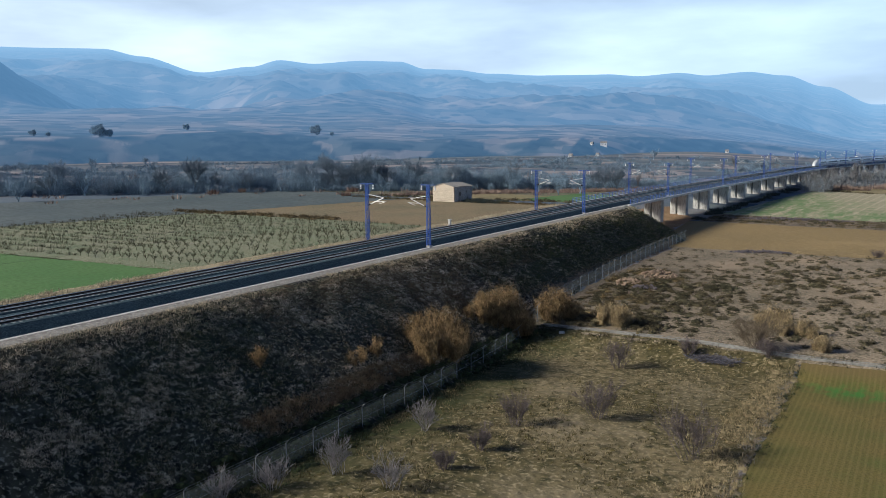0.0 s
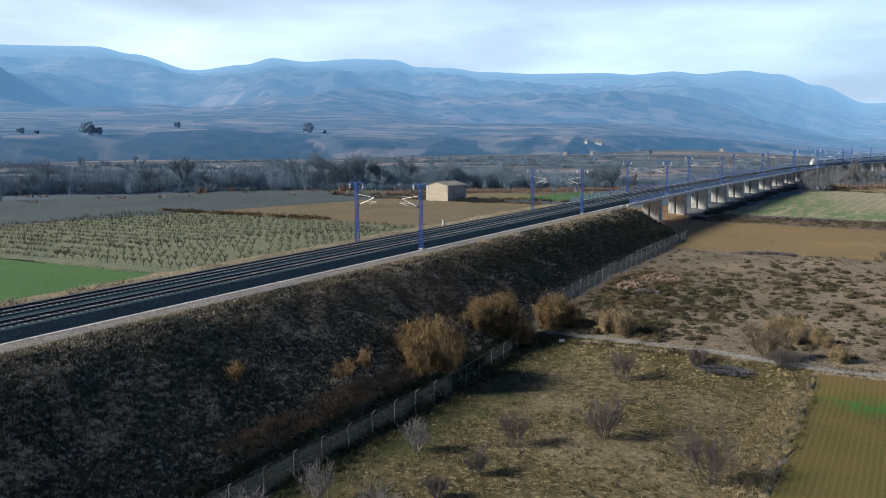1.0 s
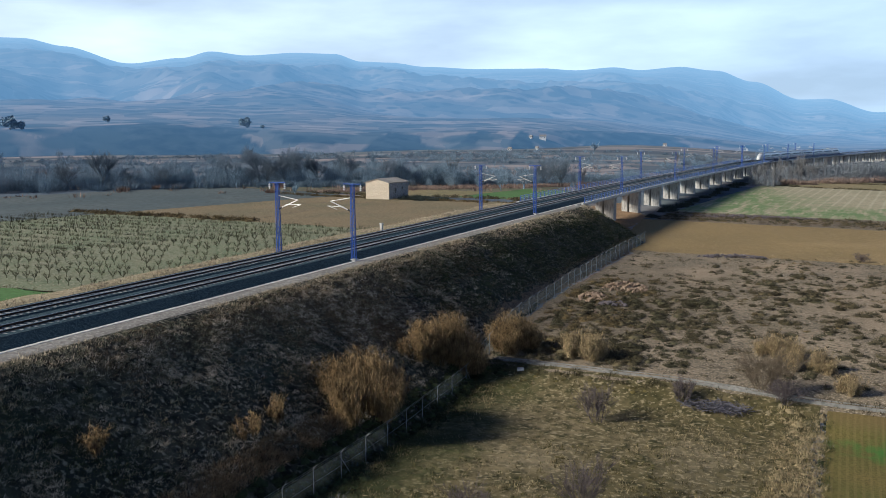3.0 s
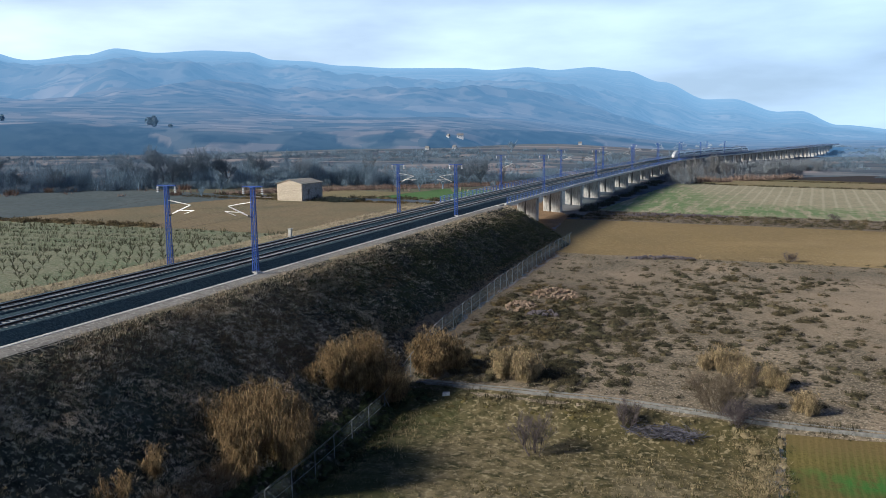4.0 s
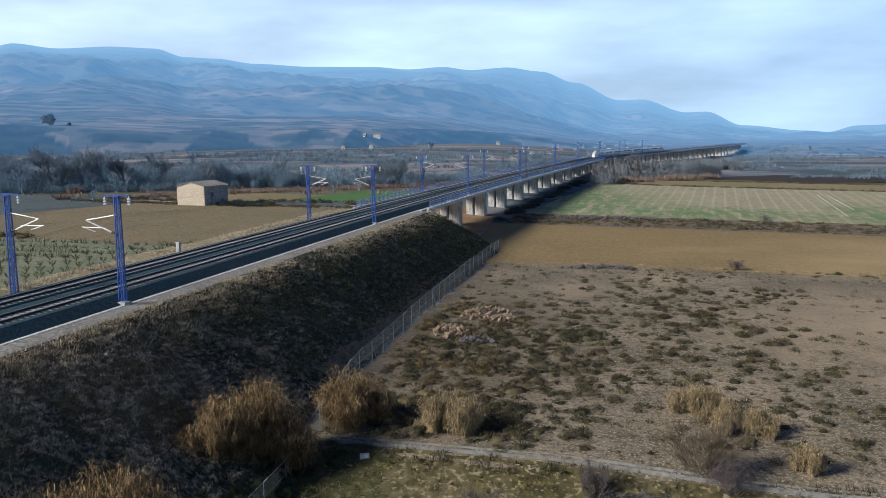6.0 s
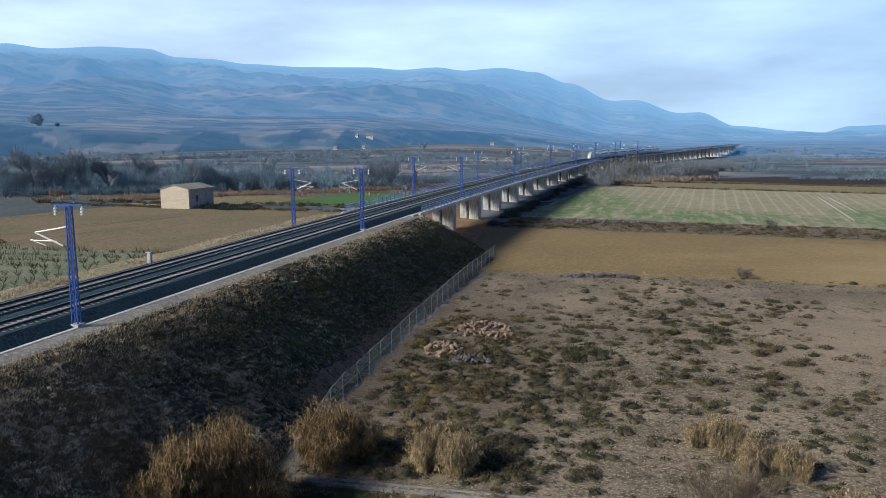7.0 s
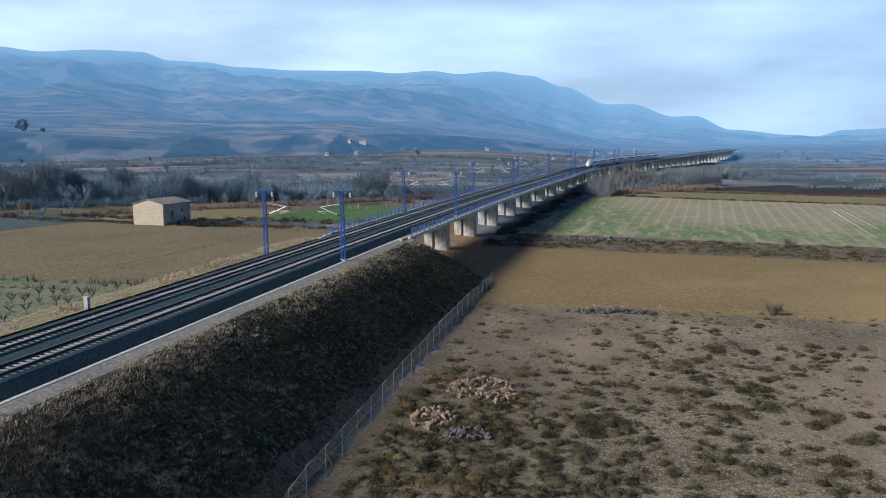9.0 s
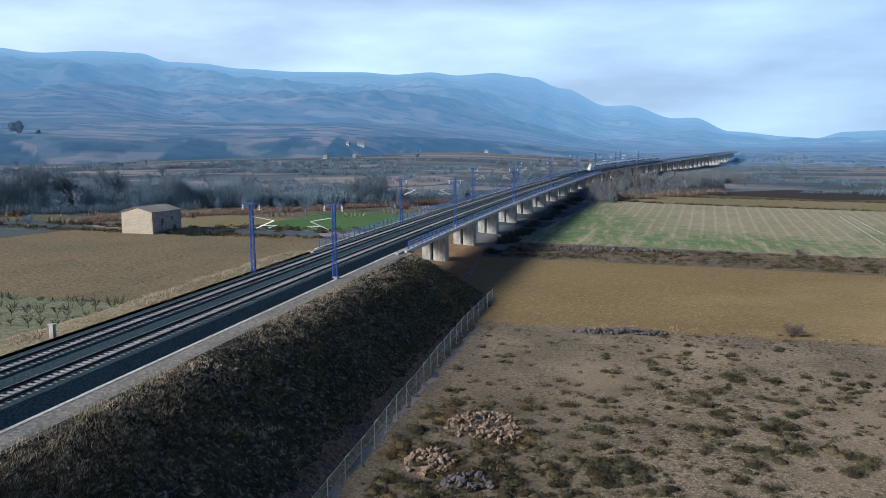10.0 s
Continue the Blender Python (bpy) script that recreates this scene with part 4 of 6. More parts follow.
def hill_z(r, az, x, y):
    """The land beyond the valley floor: a wooded scarp, a rising shelf of fields, then the mountain slope."""
    open_side = smooth(-18, 2, az)
    edge = scarp_edge(az)
    crest = 3650.0
    top = 13 + crest * math.tan(radians(ridge(az)))
    scarp = (20 + 6 * (1 - smooth(-44, -32, az)) + 4 * noisy(az, 0, 0.12, 3.4)) * (1 - 0.8 * open_side)
    start = edge + 120 + 500 * open_side
    t = min(1.0, max(0.0, (r - start) / (crest - start)))
    z = -14 + valley_rise(r, az) + (scarp + 3) * smooth(edge, edge + 120, r)
    z += (top - z) * (t ** (1.15 + 0.7 * open_side))
    g = noise.hetero_terrain(Vector((x * 0.0021, y * 0.0021, 2)), 0.9, 2.1, 6, 0.75) - 1.0
    ridged = abs(noise.fractal(Vector((x * 0.0014, y * 0.0014, 7)), 1.0, 2.0, 5))
    amp = smooth(0.05, 0.4, t) * (1 - smooth(0.5, 0.93, t)) * (1 - 0.5 * open_side)
    z += amp * (18 * max(-1.0, min(1.0, g)) - 130 * ridged + 14) + 1.5 * smooth(0, 0.1, t) * (1 - smooth(0.3, 0.6, t)) * noisy(x, y, 0.012, 4)
    z += 95 * math.exp(-((az + 61) / 5.0) ** 2 - ((r - 1500) / 170) ** 2)
    if r > crest:
        z -= 0.25 * (r - crest)
    return z


v, f = [], []
azs = [-88 + 0.3 * i for i in range(494)]
rads = [400.0]
while rads[-1] < 4200:
    rads.append(rads[-1] + 9 + (rads[-1] - 400) * 0.016)
for r in rads:
    for az in azs:
        x, y = r * math.sin(radians(az)), r * math.cos(radians(az))
        v.append((x, y, hill_z(r, az, x, y)))
n = len(azs)
for j in range(len(rads) - 1):
    for i in range(n - 1):
        a = j * n + i
        f.append((a, a + 1, a + n + 1, a + n))
me = bpy.data.meshes.new("hills")
me.from_pydata(v, [], f)
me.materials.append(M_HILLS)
me.polygons.foreach_set("use_smooth", [True] * len(f))
BLUFFS = ((-68.0, -36.6), (-32.2, -25.6), (-21.4, -18.8), (-17.2, -7.5))
cover = []
for r in rads:
    for az in azs:
        c = 0.0
        for a, b in BLUFFS:
            if a < az < b:
                k = min(1.0, (az - a) / (0.45 * (b - a)), (b - az) / min(4.5, 0.5 * (b - a))) ** 0.7
                e = scarp_edge(az)
                reach = 112 * k * (1 + 0.12 * noisy(az, 0, 0.7, 6))
                c = max(c, smooth(e - 6, e + 4, r) * (1 - smooth(e + reach - 5, e + reach + 5, r)) * (1.0 if az > -50 else 0.6 + 0.5 * noisy(az, r * 0.02, 0.5, 8)))
        if az < -2 and scarp_edge(az) - 60 < r < scarp_edge(az) + 150:
            c = max(c, 0.9 * smooth(0.08, 0.3, noise.noise(Vector((radians(az) * 700 * 0.03, (r - scarp_edge(az)) * 0.06, 4.4)))))
        if 1250 < r < 1700 and az < -50:
            c = smooth(24, 40, 95 * math.exp(-((az + 61) / 5.0) ** 2 - ((r - 1500) / 170) ** 2))
        cover.append(c)
me.attributes.new("wood", "FLOAT", "POINT").data.foreach_set("value", cover)
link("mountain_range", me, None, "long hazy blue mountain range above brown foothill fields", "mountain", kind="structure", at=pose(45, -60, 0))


def far_z(x, y):
    """Height of whatever ground shows at a far place."""
    dx, dy = x - 45, y + 60
    return max(lay(x, y), hill_z(math.hypot(dx, dy), math.degrees(math.atan2(dx, dy)), dx, dy))


# ---------------------------------------------------------------- overhead line
def mast():
    """A lattice mast whose cantilever reaches towards -x; its foot is at z = 0."""
    m = empty("catenary_mast", pose(0, 0, 0), "blue lattice catenary mast with pale cantilever beside the ballast", "mast", "masts of the line")
    h, w0, w1 = 8.45, 0.46, 0.34
    s = Soup()

    def corner(i, z):
        w = (w0 + (w1 - w0) * z / h) / 2
        return (w * (1, 1, -1, -1)[i], w * 0.75 * (1, -1, -1, 1)[i], z)

    for i in range(4):
        s.tube(corner(i, 0), corner(i, h), 0.055, 0.05, 4)
    z, k = 0.15, 0
    while z < h - 0.3:
        for i in range(4):
            a, b = (corner(i, z), corner((i + 1) % 4, z + 0.36)) if k % 2 else (corner((i + 1) % 4, z), corner(i, z + 0.36))
            s.tube(a, b, 0.022, n=4, cap=False)
        z, k = z + 0.36, k + 1
    part("lattice_post", s, M_BLUE, m)
    part("footing", Soup().box((0, 0, -0.08), (0.85, 0.85, 0.3), taper=0.9), M_CONC, m, "concrete footing block")
    part("crossarm", Soup().box((0, 0, h + 0.03), (2.3, 0.14, 0.1)).box((0, 0, h - 0.04), (0.5, 0.42, 0.06)), M_BLUE, m, "blue crossarm")
    for sx in (-1.08, 1.08):
        s = Soup().tube((sx, 0, h), (sx, 0, h - 0.75), 0.03)
        for q in (0.22, 0.42, 0.62):
            s.tube((sx, 0, h - q - 0.06), (sx, 0, h - q + 0.05), 0.13, 0.1, 8)
        part("insulator", s, M_WHITE, m, "white stacked insulator")
    top, apex, low = (-0.2, 0, h - 1.5), (-2.9, 0, h - 1.95), (-0.2, 0, h - 3.05)
    part("top_tube", Soup().tube(top, apex, 0.045), M_TUBE, m, "pale tube")
    part("brace_tube", Soup().tube((-0.55, 0, h - 2.9), apex, 0.065), M_TUBE, m, "pale tube")
    part("brace_insulator", Soup().tube(low, (-0.62, 0, h - 2.86), 0.1, 0.1, 8), M_BLACK, m, "black ribbed insulator")
    part("registration_arm", Soup().tube((-1.15, 0, h - 2.55), (-3.3, 0, h - 2.5), 0.04), M_TUBE, m, "pale tube")
    part("steady_arm", Soup().tube((-3.2, 0, h - 2.52), (-2.1, 0, h - 2.85), 0.03), M_TUBE, m, "pale tube")
    return m


MAST_Y = [0.0, 60.5, 121.0, 181.0, 241.0, 301.0, 361.0, 421.0, 481.0]
first = mast()
first.matrix_basis = pose(5.28, 0, -0.72)
for i, y in enumerate(MAST_Y):
    hd = math.degrees(heading(y))
    if i:
        copy_thing(first, pose(line_x(y) + 5.28, y, grade(y) - 0.72, rz=-hd))
    copy_thing(first, pose(line_x(y) - 5.28, y + 0.4, grade(y) - 0.72, rz=180 - hd))
for off, z, lab in ((2.35, 4.35, "contact wire"), (-2.35, 4.35, "contact wire"), (2.35, 5.35, "messenger wire"), (-2.35, 5.35, "messenger wire"), (6.36, 6.4, "feeder wire"), (-6.36, 6.4, "feeder wire")):
    s, path = Soup(), []
    for (y0, y1) in zip([-60] + MAST_Y, MAST_Y):
        for k in range(8):
            y = y0 + (y1 - y0) * k / 8
            sag = 0.0 if lab == "contact wire" else (0.8 if lab == "messenger wire" else 1.0) * 4 * (k / 8) * (1 - k / 8)
            path.append((line_x(y) + off, y, z - sag + grade(y), heading(y)))
    s.sweep([(0.007, 0), (-0.004, 0.006), (-0.004, -0.006)], path)
    link("overhead_wire", s.mesh("overhead_wire", M_WIRE), None, "thin dark overhead " + lab + " along the track", "wire", "wires of the line")


# ---------------------------------------------------------------- lineside fence
fence = empty("fence", pose(0, 0, 0), "galvanised chain-link fence with bent post tops along the embankment foot", "fence")


def fence_x(y):
    return 23.5 - 0.8 * smooth(-24, -9, y) - 2.1 * smooth(-6, 12, y) - 1.3 * smooth(16, 70, y) + 0.2 * noisy(0, y, 0.08, 4)


post_me = Soup().tube((0, 0, -0.3), (0, 0, 2.1), 0.035).tube((0, 0, 2.1), (0.32, 0, 2.42), 0.032).box((0, 0, 0.02), (0.3, 0.3, 0.14)).mesh("post", M_POST)
ys = [-112 + 3.35 * i for i in range(60)]
for i, y in enumerate(ys):
    link("post", post_me, fence, at=pose(fence_x(y), y, lay(fence_x(y), y) + 0.1, noisy(y, 0, 0.9) * 3, noisy(0, y, 0.8, 3) * 3))
    if i % 7 == 3:
        x, z = fence_x(y), lay(fence_x(y), y) + 0.1
        part("stay", Soup().tube((x, y, z + 1.7), (x, y + 1.3, z), 0.03), M_GREY, fence)
for a, b in zip(ys, ys[1:]):
    s = Soup()
    v = []
    for y in (a, b):
        x = fence_x(y)
        v += [(x, y, lay(x, y) + 0.1), (x, y, lay(x, y) + 2.05)]
    s.add(v, [(0, 2, 3, 1)])
    part("mesh_panel", s, M_MESHWIRE, fence)
for q in (2.05, 1.1, 2.4):
    s = Soup()
    for a, b in zip(ys, ys[1:]):
        o = 0.3 if q > 2.2 else 0
        s.tube((fence_x(a) + o, a, lay(fence_x(a), a) + 0.1 + q), (fence_x(b) + o, b, lay(fence_x(b), b) + 0.1 + q), 0.012, n=3, cap=False)
    part("line_wire", s, M_GREY, fence)


# ---------------------------------------------------------------- irrigation channel
def channel_y(x):
    return -2.6 - 1.4 * smooth(38, 56, x)


s = Soup()
path = [(x, channel_y(x), lay(x, channel_y(x)) + 0.2, math.pi / 2) for x in [23.5 + 2.2 * i for i in range(42)]]
s.sweep([(-0.42, -0.6), (0.42, -0.6), (0.42, 0.04), (0.31, 0.06), (0.27, -0.38), (-0.27, -0.38), (-0.31, 0.06), (-0.42, 0.04)], path)
link("irrigation_channel", s.mesh("irrigation_channel", M_CHANNEL), None, "narrow open concrete irrigation channel edging the scrub", "channel", kind="structure")


# ---------------------------------------------------------------- stone barn
barn = empty("barn", pose(-65.4, 133.2, -5.15, rz=-8), "old two-storey rubble-stone barn with a low tiled roof", "barn")
W, D, E, R = 8.6, 9.6, 4.9, 6.0
s = Soup()
s.add([(0, 0, -0.5), (-W, 0, -0.5), (-W, 0, E), (-W / 2, 0, R), (0, 0, E), (0, 0.5, -0.5), (-W, 0.5, -0.5), (-W, 0.5, E), (-W / 2, 0.5, R), (0, 0.5, E)],
      [(0, 4, 3, 2, 1), (5, 6, 7, 8, 9), (0, 5, 9, 4), (4, 9, 8, 3), (3, 8, 7, 2), (2, 7, 6, 1)])
part("gable_wall", s, M_STONE, barn, "stone gable wall in the sunlit masonry tone")
s = Soup().box((-W / 2, D - 0.25, E / 2 - 0.25), (W, 0.5, E + 0.5))
part("rear_wall", s, M_STONE2, barn)
part("side_wall", Soup().box((-W + 0.25, D / 2, E / 2 - 0.25), (0.5, D - 1, E + 0.5)), M_STONE2, barn)
# near side wall with real openings
s = Soup()
opens = [(3.2, 2.5, 0.8, 1.5), (6.6, 3.2, 0.6, 0.8), (7.4, 1.1, 0.7, 0.9)]
ycut = sorted({0.5, D - 0.5} | {a - w / 2 for a, z, w, h in opens} | {a + w / 2 for a, z, w, h in opens})
for a, b in zip(ycut, ycut[1:]):
    m = (a + b) / 2
    hole = [o for o in opens if abs(o[0] - m) < o[2] / 2]
    if hole:
        z0, z1 = hole[0][1] - hole[0][3] / 2, hole[0][1] + hole[0][3] / 2
        s.box((-0.25, m, (z0 - 0.5) / 2), (0.5, b - a, z0 + 0.5)).box((-0.25, m, (z1 + E) / 2), (0.5, b - a, E - z1))
    else:
        s.box((-0.25, m, E / 2 - 0.25), (0.5, b - a, E + 0.5))
part("side_wall", s, M_STONE2, barn)
for sg in (0, 1):
    x0, x1 = (-W / 2, 0.35) if sg else (-W / 2, -W - 0.35)
    z1 = E - 0.02
    s = Soup()
    for k in range(24):
        y0 = -0.3 + k * (D + 0.6) / 24
        y1 = y0 + (D + 0.6) / 24 - 0.04
        b = 0.05 * noisy(k, sg, 1.7)
        s.add([(x0, y0, R + 0.14 + b), (x0, y1, R + 0.1 + b), (x1, y1, z1 + 0.06 + b), (x1, y0, z1 + 0.1 + b), (x0, y0, R), (x0, y1, R), (x1, y1, z1 - 0.06), (x1, y0, z1 - 0.06)],
              [(0, 3, 2, 1), (0, 1, 5, 4), (1, 2, 6, 5), (2, 3, 7, 6), (3, 0, 4, 7), (4, 5, 6, 7)])
    part("roof_slope", s, M_TILE, barn, "weathered tile roof slope")
# coursed stones standing proud of the gable
rng = random.Random(5)
stone_me = [Soup().box((0, 0, 0), (w, 0.12, h), taper=0.96).mesh("stone", M_STONE) for w, h in ((0.5, 0.24), (0.36, 0.28), (0.62, 0.22))]
for r in range(15):
    x = -0.3 - rng.random() * 0.4
    z = 0.2 + 0.33 * r
    while x > -W + 0.4:
        if z < E - 0.2 and rng.random() < 0.62:
            link("stone", rng.choice(stone_me), barn, at=pose(x, 0.03, z, 0, rng.uniform(-3, 3), 0))
        x -= rng.uniform(0.55, 0.8)


# ---------------------------------------------------------------- train
def shell(s, secs, mi=0):
    """Skins cross-sections: each (y, half width, floor, shoulder, top)."""
    n = None
    k = len(s.v)
    for y, w, z0, z1, z2 in secs:
        prof = [(-w * 0.94, z0), (-w, z0 + 0.35 * (z1 - z0)), (-w, z1), (-w * 0.82, z1 + 0.62 * (z2 - z1)), (-w * 0.45, z2), (w * 0.45, z2), (w * 0.82, z1 + 0.62 * (z2 - z1)), (w, z1), (w, z0 + 0.35 * (z1 - z0)), (w * 0.94, z0)]
        n = len(prof)
        s.v.extend((x, y, z) for x, z in prof)
    for j in range(len(secs) - 1):
        for i in range(n):
            a, b = k + j * n + i, k + j * n + (i + 1) % n
            s.f.append((a, b, b + n, a + n))
            s.m.append(mi)
    s.f += [tuple(range(k, k + n))[::-1], tuple(range(k + (len(secs) - 1) * n, k + len(secs) * n))]
    s.m += [mi, mi]
    return s


train = empty("train", pose(0, 0, 0), "white high-speed train with purple stripes crossing the viaduct", "train")
REAR, CAR = 362.0, 24.9


def end_sections():
    secs = []
    for t in (0.0, 0.04, 0.1, 0.2, 0.32, 0.46, 0.62, 0.8, 1.0):
        k = math.sqrt(min(1.0, t))
        secs.append((-12.2 + 8.2 * t, 0.55 + 0.9 * min(1, k * 1.15), 0.5 - 0.12 * k, 1.0 + 1.45 * k, 1.25 + 2.55 * k ** 1.15))
    return secs


for c in range(8):
    yc = REAR + 12.4 + CAR * c
    hd = heading(yc)
    at = pose(line_x(yc) + 2.35 * math.cos(hd), yc - 2.35 * math.sin(hd), grade(yc), rz=-math.degrees(hd))
    car = Soup()
    tail, head = c == 0, c == 7
    secs = end_sections() + [(12.2, 1.45, 0.38, 2.45, 3.8)] if tail else [(-12.2, 1.45, 0.38, 2.45, 3.8), (12.2, 1.45, 0.38, 2.45, 3.8)]
    if head:
        secs = [(-y, w, a, b, d) for y, w, a, b, d in end_sections()[::-1]]
        secs = [(-12.2, 1.45, 0.38, 2.45, 3.8)] + secs
    shell(car, secs)
    body = part("carriage", car, M_BODY, train, "white carriage", smooth=False)
    body.matrix_basis = at
    y0, y1 = (-4.6 if tail else -9.3), (4.6 if head else 9.3)
    for sg in (-1, 1):
        part("window_band", Soup().box((sg * 1.452, (y0 + y1) / 2, 2.15), (0.03, y1 - y0, 0.72)), M_GLASS, body, "dark window band")
        part("stripe", Soup().box((sg * 1.452, (y0 + y1) / 2, 1.12), (0.02, y1 - y0 + 5, 0.2)), M_PURPLE, body, "dark purple stripe")
        part("stripe", Soup().box((sg * 1.448, (y0 + y1) / 2, 0.86), (0.02, y1 - y0 + 5, 0.08)), M_PINK, body, "pink stripe")
        for yd in (y0 - 1.5, y1 + 1.5):
            part("door", Soup().box((sg * 1.455, yd, 1.75), (0.03, 0.5, 1.0)), M_GLASS, body, "dark door window")
    part("roof_panel", Soup().box((0, (y0 + y1) / 2, 3.78), (1.7, y1 - y0 + 4, 0.12)), M_ROOF, body, "grey-blue roof")
    if c in (1, 3, 6):
        part("pantograph_fairing", Soup().box((0, 7.5, 3.98), (1.5, 4.2, 0.34), taper=0.8), M_BODY, body)
        part("pantograph", Soup().tube((-0.5, 5, 4.0), (0, 4, 4.4), 0.04).tube((0.5, 5, 4.0), (0, 4, 4.4), 0.04).box((0, 4, 4.45), (1.4, 0.2, 0.06)), M_UNDER, body)
    for yb in (-8.6, 8.6):
        s = Soup().box((0, yb, 0.5), (2.2, 3.2, 0.35))
        for yy in (-1.25, 1.25):
            for sx in (-0.75, 0.75):
                s.tube((sx - 0.07, yb + yy, 0.43), (sx + 0.07, yb + yy, 0.43), 0.43, n=12)
        part("bogie", s, M_UNDER, body)
    if not head:
        part("gangway", Soup().box((0, 12.45, 1.95), (2.55, 0.62, 3.1)), M_BLACK, body, "black gangway bellows")
    if tail or head:
        k = -1 if tail else 1
        part("windscreen", shell(Soup(), [(k * y, w * 0.72, b + 0.1, b + 0.35 + 0.1 * i, d + 0.02 + 0.004 * i) for i, (y, w, a, b, d) in enumerate(end_sections()[3:6])]), M_GLASS, body, "dark curved windscreen")
        for sx in (-0.75, 0.75):
            part("headlight", Soup().box((sx, k * 11.2, 1.45), (0.35, 0.7, 0.25)), M_GLASS, body, "dark headlamp glass")


# ---------------------------------------------------------------- plants
def polar(r, az):
    """A place by its distance and bearing from the near meadow."""
    return 45 + r * math.sin(radians(az)), -60 + r * math.cos(radians(az))


nr = np.random.default_rng(7)


def reed_mesh(name, count, radius, height, material, seed):
    """A dense ragged stand of arching reed canes, in several overlapping sheaves, with drooping leaves."""
    g = np.random.default_rng(seed)
    k = max(4, int(2 + radius * 5.0))
    ca, cr = g.uniform(0, 2 * np.pi, k), radius * 0.72 * np.sqrt(g.uniform(0, 1, k))
    centre = np.stack([cr * np.cos(ca), cr * np.sin(ca)], 1)
    tall = height * g.uniform(0.72, 1.05, k) * np.sqrt(1.02 - 1.3 * (cr / radius) ** 2)
    which = g.integers(0, k, count)
    a, r = g.uniform(0, 2 * np.pi, count), np.abs(g.normal(0, 0.26, count)) * (0.5 + 0.5 * radius / 3)
    flat = centre[which] + np.stack([r * np.cos(a), r * np.sin(a)], 1)
    base = np.concatenate([flat, np.full((count, 1), -0.15)], 1)
    h = tall[which] * g.uniform(0.2, 1.0, count) ** 0.6
    away = flat / (np.linalg.norm(flat, axis=1)[:, None] + 0.3) * (np.linalg.norm(flat, axis=1) / radius)[:, None]
    lean = away * 0.3 + np.stack([np.cos(a), np.sin(a)], 1) * g.uniform(0.03, 0.3, count)[:, None] + g.normal(0, 0.05, (count, 2))
    canes = blades(base, h, lean, g.uniform(0.012, 0.024, count), g)
    tips = canes.reshape(-1, 5, 3)
    packs = [canes]
    for k in range(13):
        t = np.clip(g.uniform(0.2, 1.0, count) ** 0.75, 0, 1)[:, None]
        b = tips[:, 0] * (1 - t) + tips[:, 4] * t
        b[:, :2] += (tips[:, 2, :2] - (tips[:, 0, :2] + tips[:, 4, :2]) / 2) * 4 * t * (1 - t)
        la = g.uniform(0, 2 * np.pi, count)
        out = b[:, :2] / (np.linalg.norm(b[:, :2], axis=1)[:, None] + 0.5)
        le = np.stack([np.cos(la), np.sin(la)], 1) * g.uniform(0.3, 0.9, count)[:, None] + out * 0.3
        lh = (0.16 + 0.08 * height) * g.uniform(0.6, 1.5, count)
        v = blades(b, lh, np.clip(le, -0.85, 0.85), g.uniform(0.022, 0.048, count), g).reshape(-1, 5, 3)
        v[:, 4, 2] -= lh * g.uniform(0.1, 1.5, count)
        packs.append(v.reshape(-1, 3))
    return blade_mesh("canes", packs[0], material), blade_mesh("leaves", np.concatenate(packs[1:]), material)


def clump(x, y, radius, height, material, count, seed, label, z=None, group="reed clumps"):
    z = lay(x, y) if z is None else z
    if z is None or x < 23 and y < 84:
        z = max(lay(x, y), bank_z(x, y))
    e = empty("reed_clump", pose(x, y, z), label, "reeds", group)
    canes, leaves = reed_mesh("reed_clump", count, radius, height, material, seed)
    link("cane_stand", canes, e)
    link("foliage", leaves, e)
    return e


DRY = "dense clump of tall dry golden reeds at the embankment foot"
clump(20.3, -23.4, 4.1, 5.7, M_REED, 2800, 1, DRY)
clump(18.6, -20.6, 1.6, 3.4, M_REED, 420, 11, DRY)
clump(18.6, -10.3, 1.8, 4.2, M_REED, 750, 12, DRY)
clump(20.2, -7.9, 2.0, 6.2, M_REED, 1000, 2, DRY)
clump(21.7, -6.3, 2.2, 4.9, M_REED, 800, 13, DRY)
clump(24.3, 0.4, 2.7, 4.8, M_REED, 1300, 3, "rounded clump of dry golden reeds beside the channel")
clump(31.9, 0.9, 2.2, 3.7, M_REEDPALE, 1100, 4, "straw-coloured reed clump beside the channel")
clump(49.3, 7.6, 2.2, 3.2, M_REEDPALE, 480, 5, "pale upright reed stand on the scrub")
clump(51.5, 4.4, 1.2, 2.9, M_REEDPALE, 300, 6, "pale upright reed stand on the scrub")
clump(53.4, 4.3, 1.3, 2.9, M_REEDPALE, 340, 16, "pale upright reed stand on the scrub")
clump(55.8, -1.6, 1.2, 2.7, M_REEDPALE, 200, 8, "small pale reed tuft beside the channel")
clump(15.1, -45.0, 0.8, 2.1, M_REED, 90, 9, "small rusty grass tuft on the slope", group="slope tufts")
clump(18.2, -35.2, 1.1, 1.9, M_REED, 120, 10, "small rusty grass tuft on the slope", group="slope tufts")
clump(18.1, -31.3, 0.9, 2.3, M_REED, 120, 14, "small rusty grass tuft on the slope", group="slope tufts")


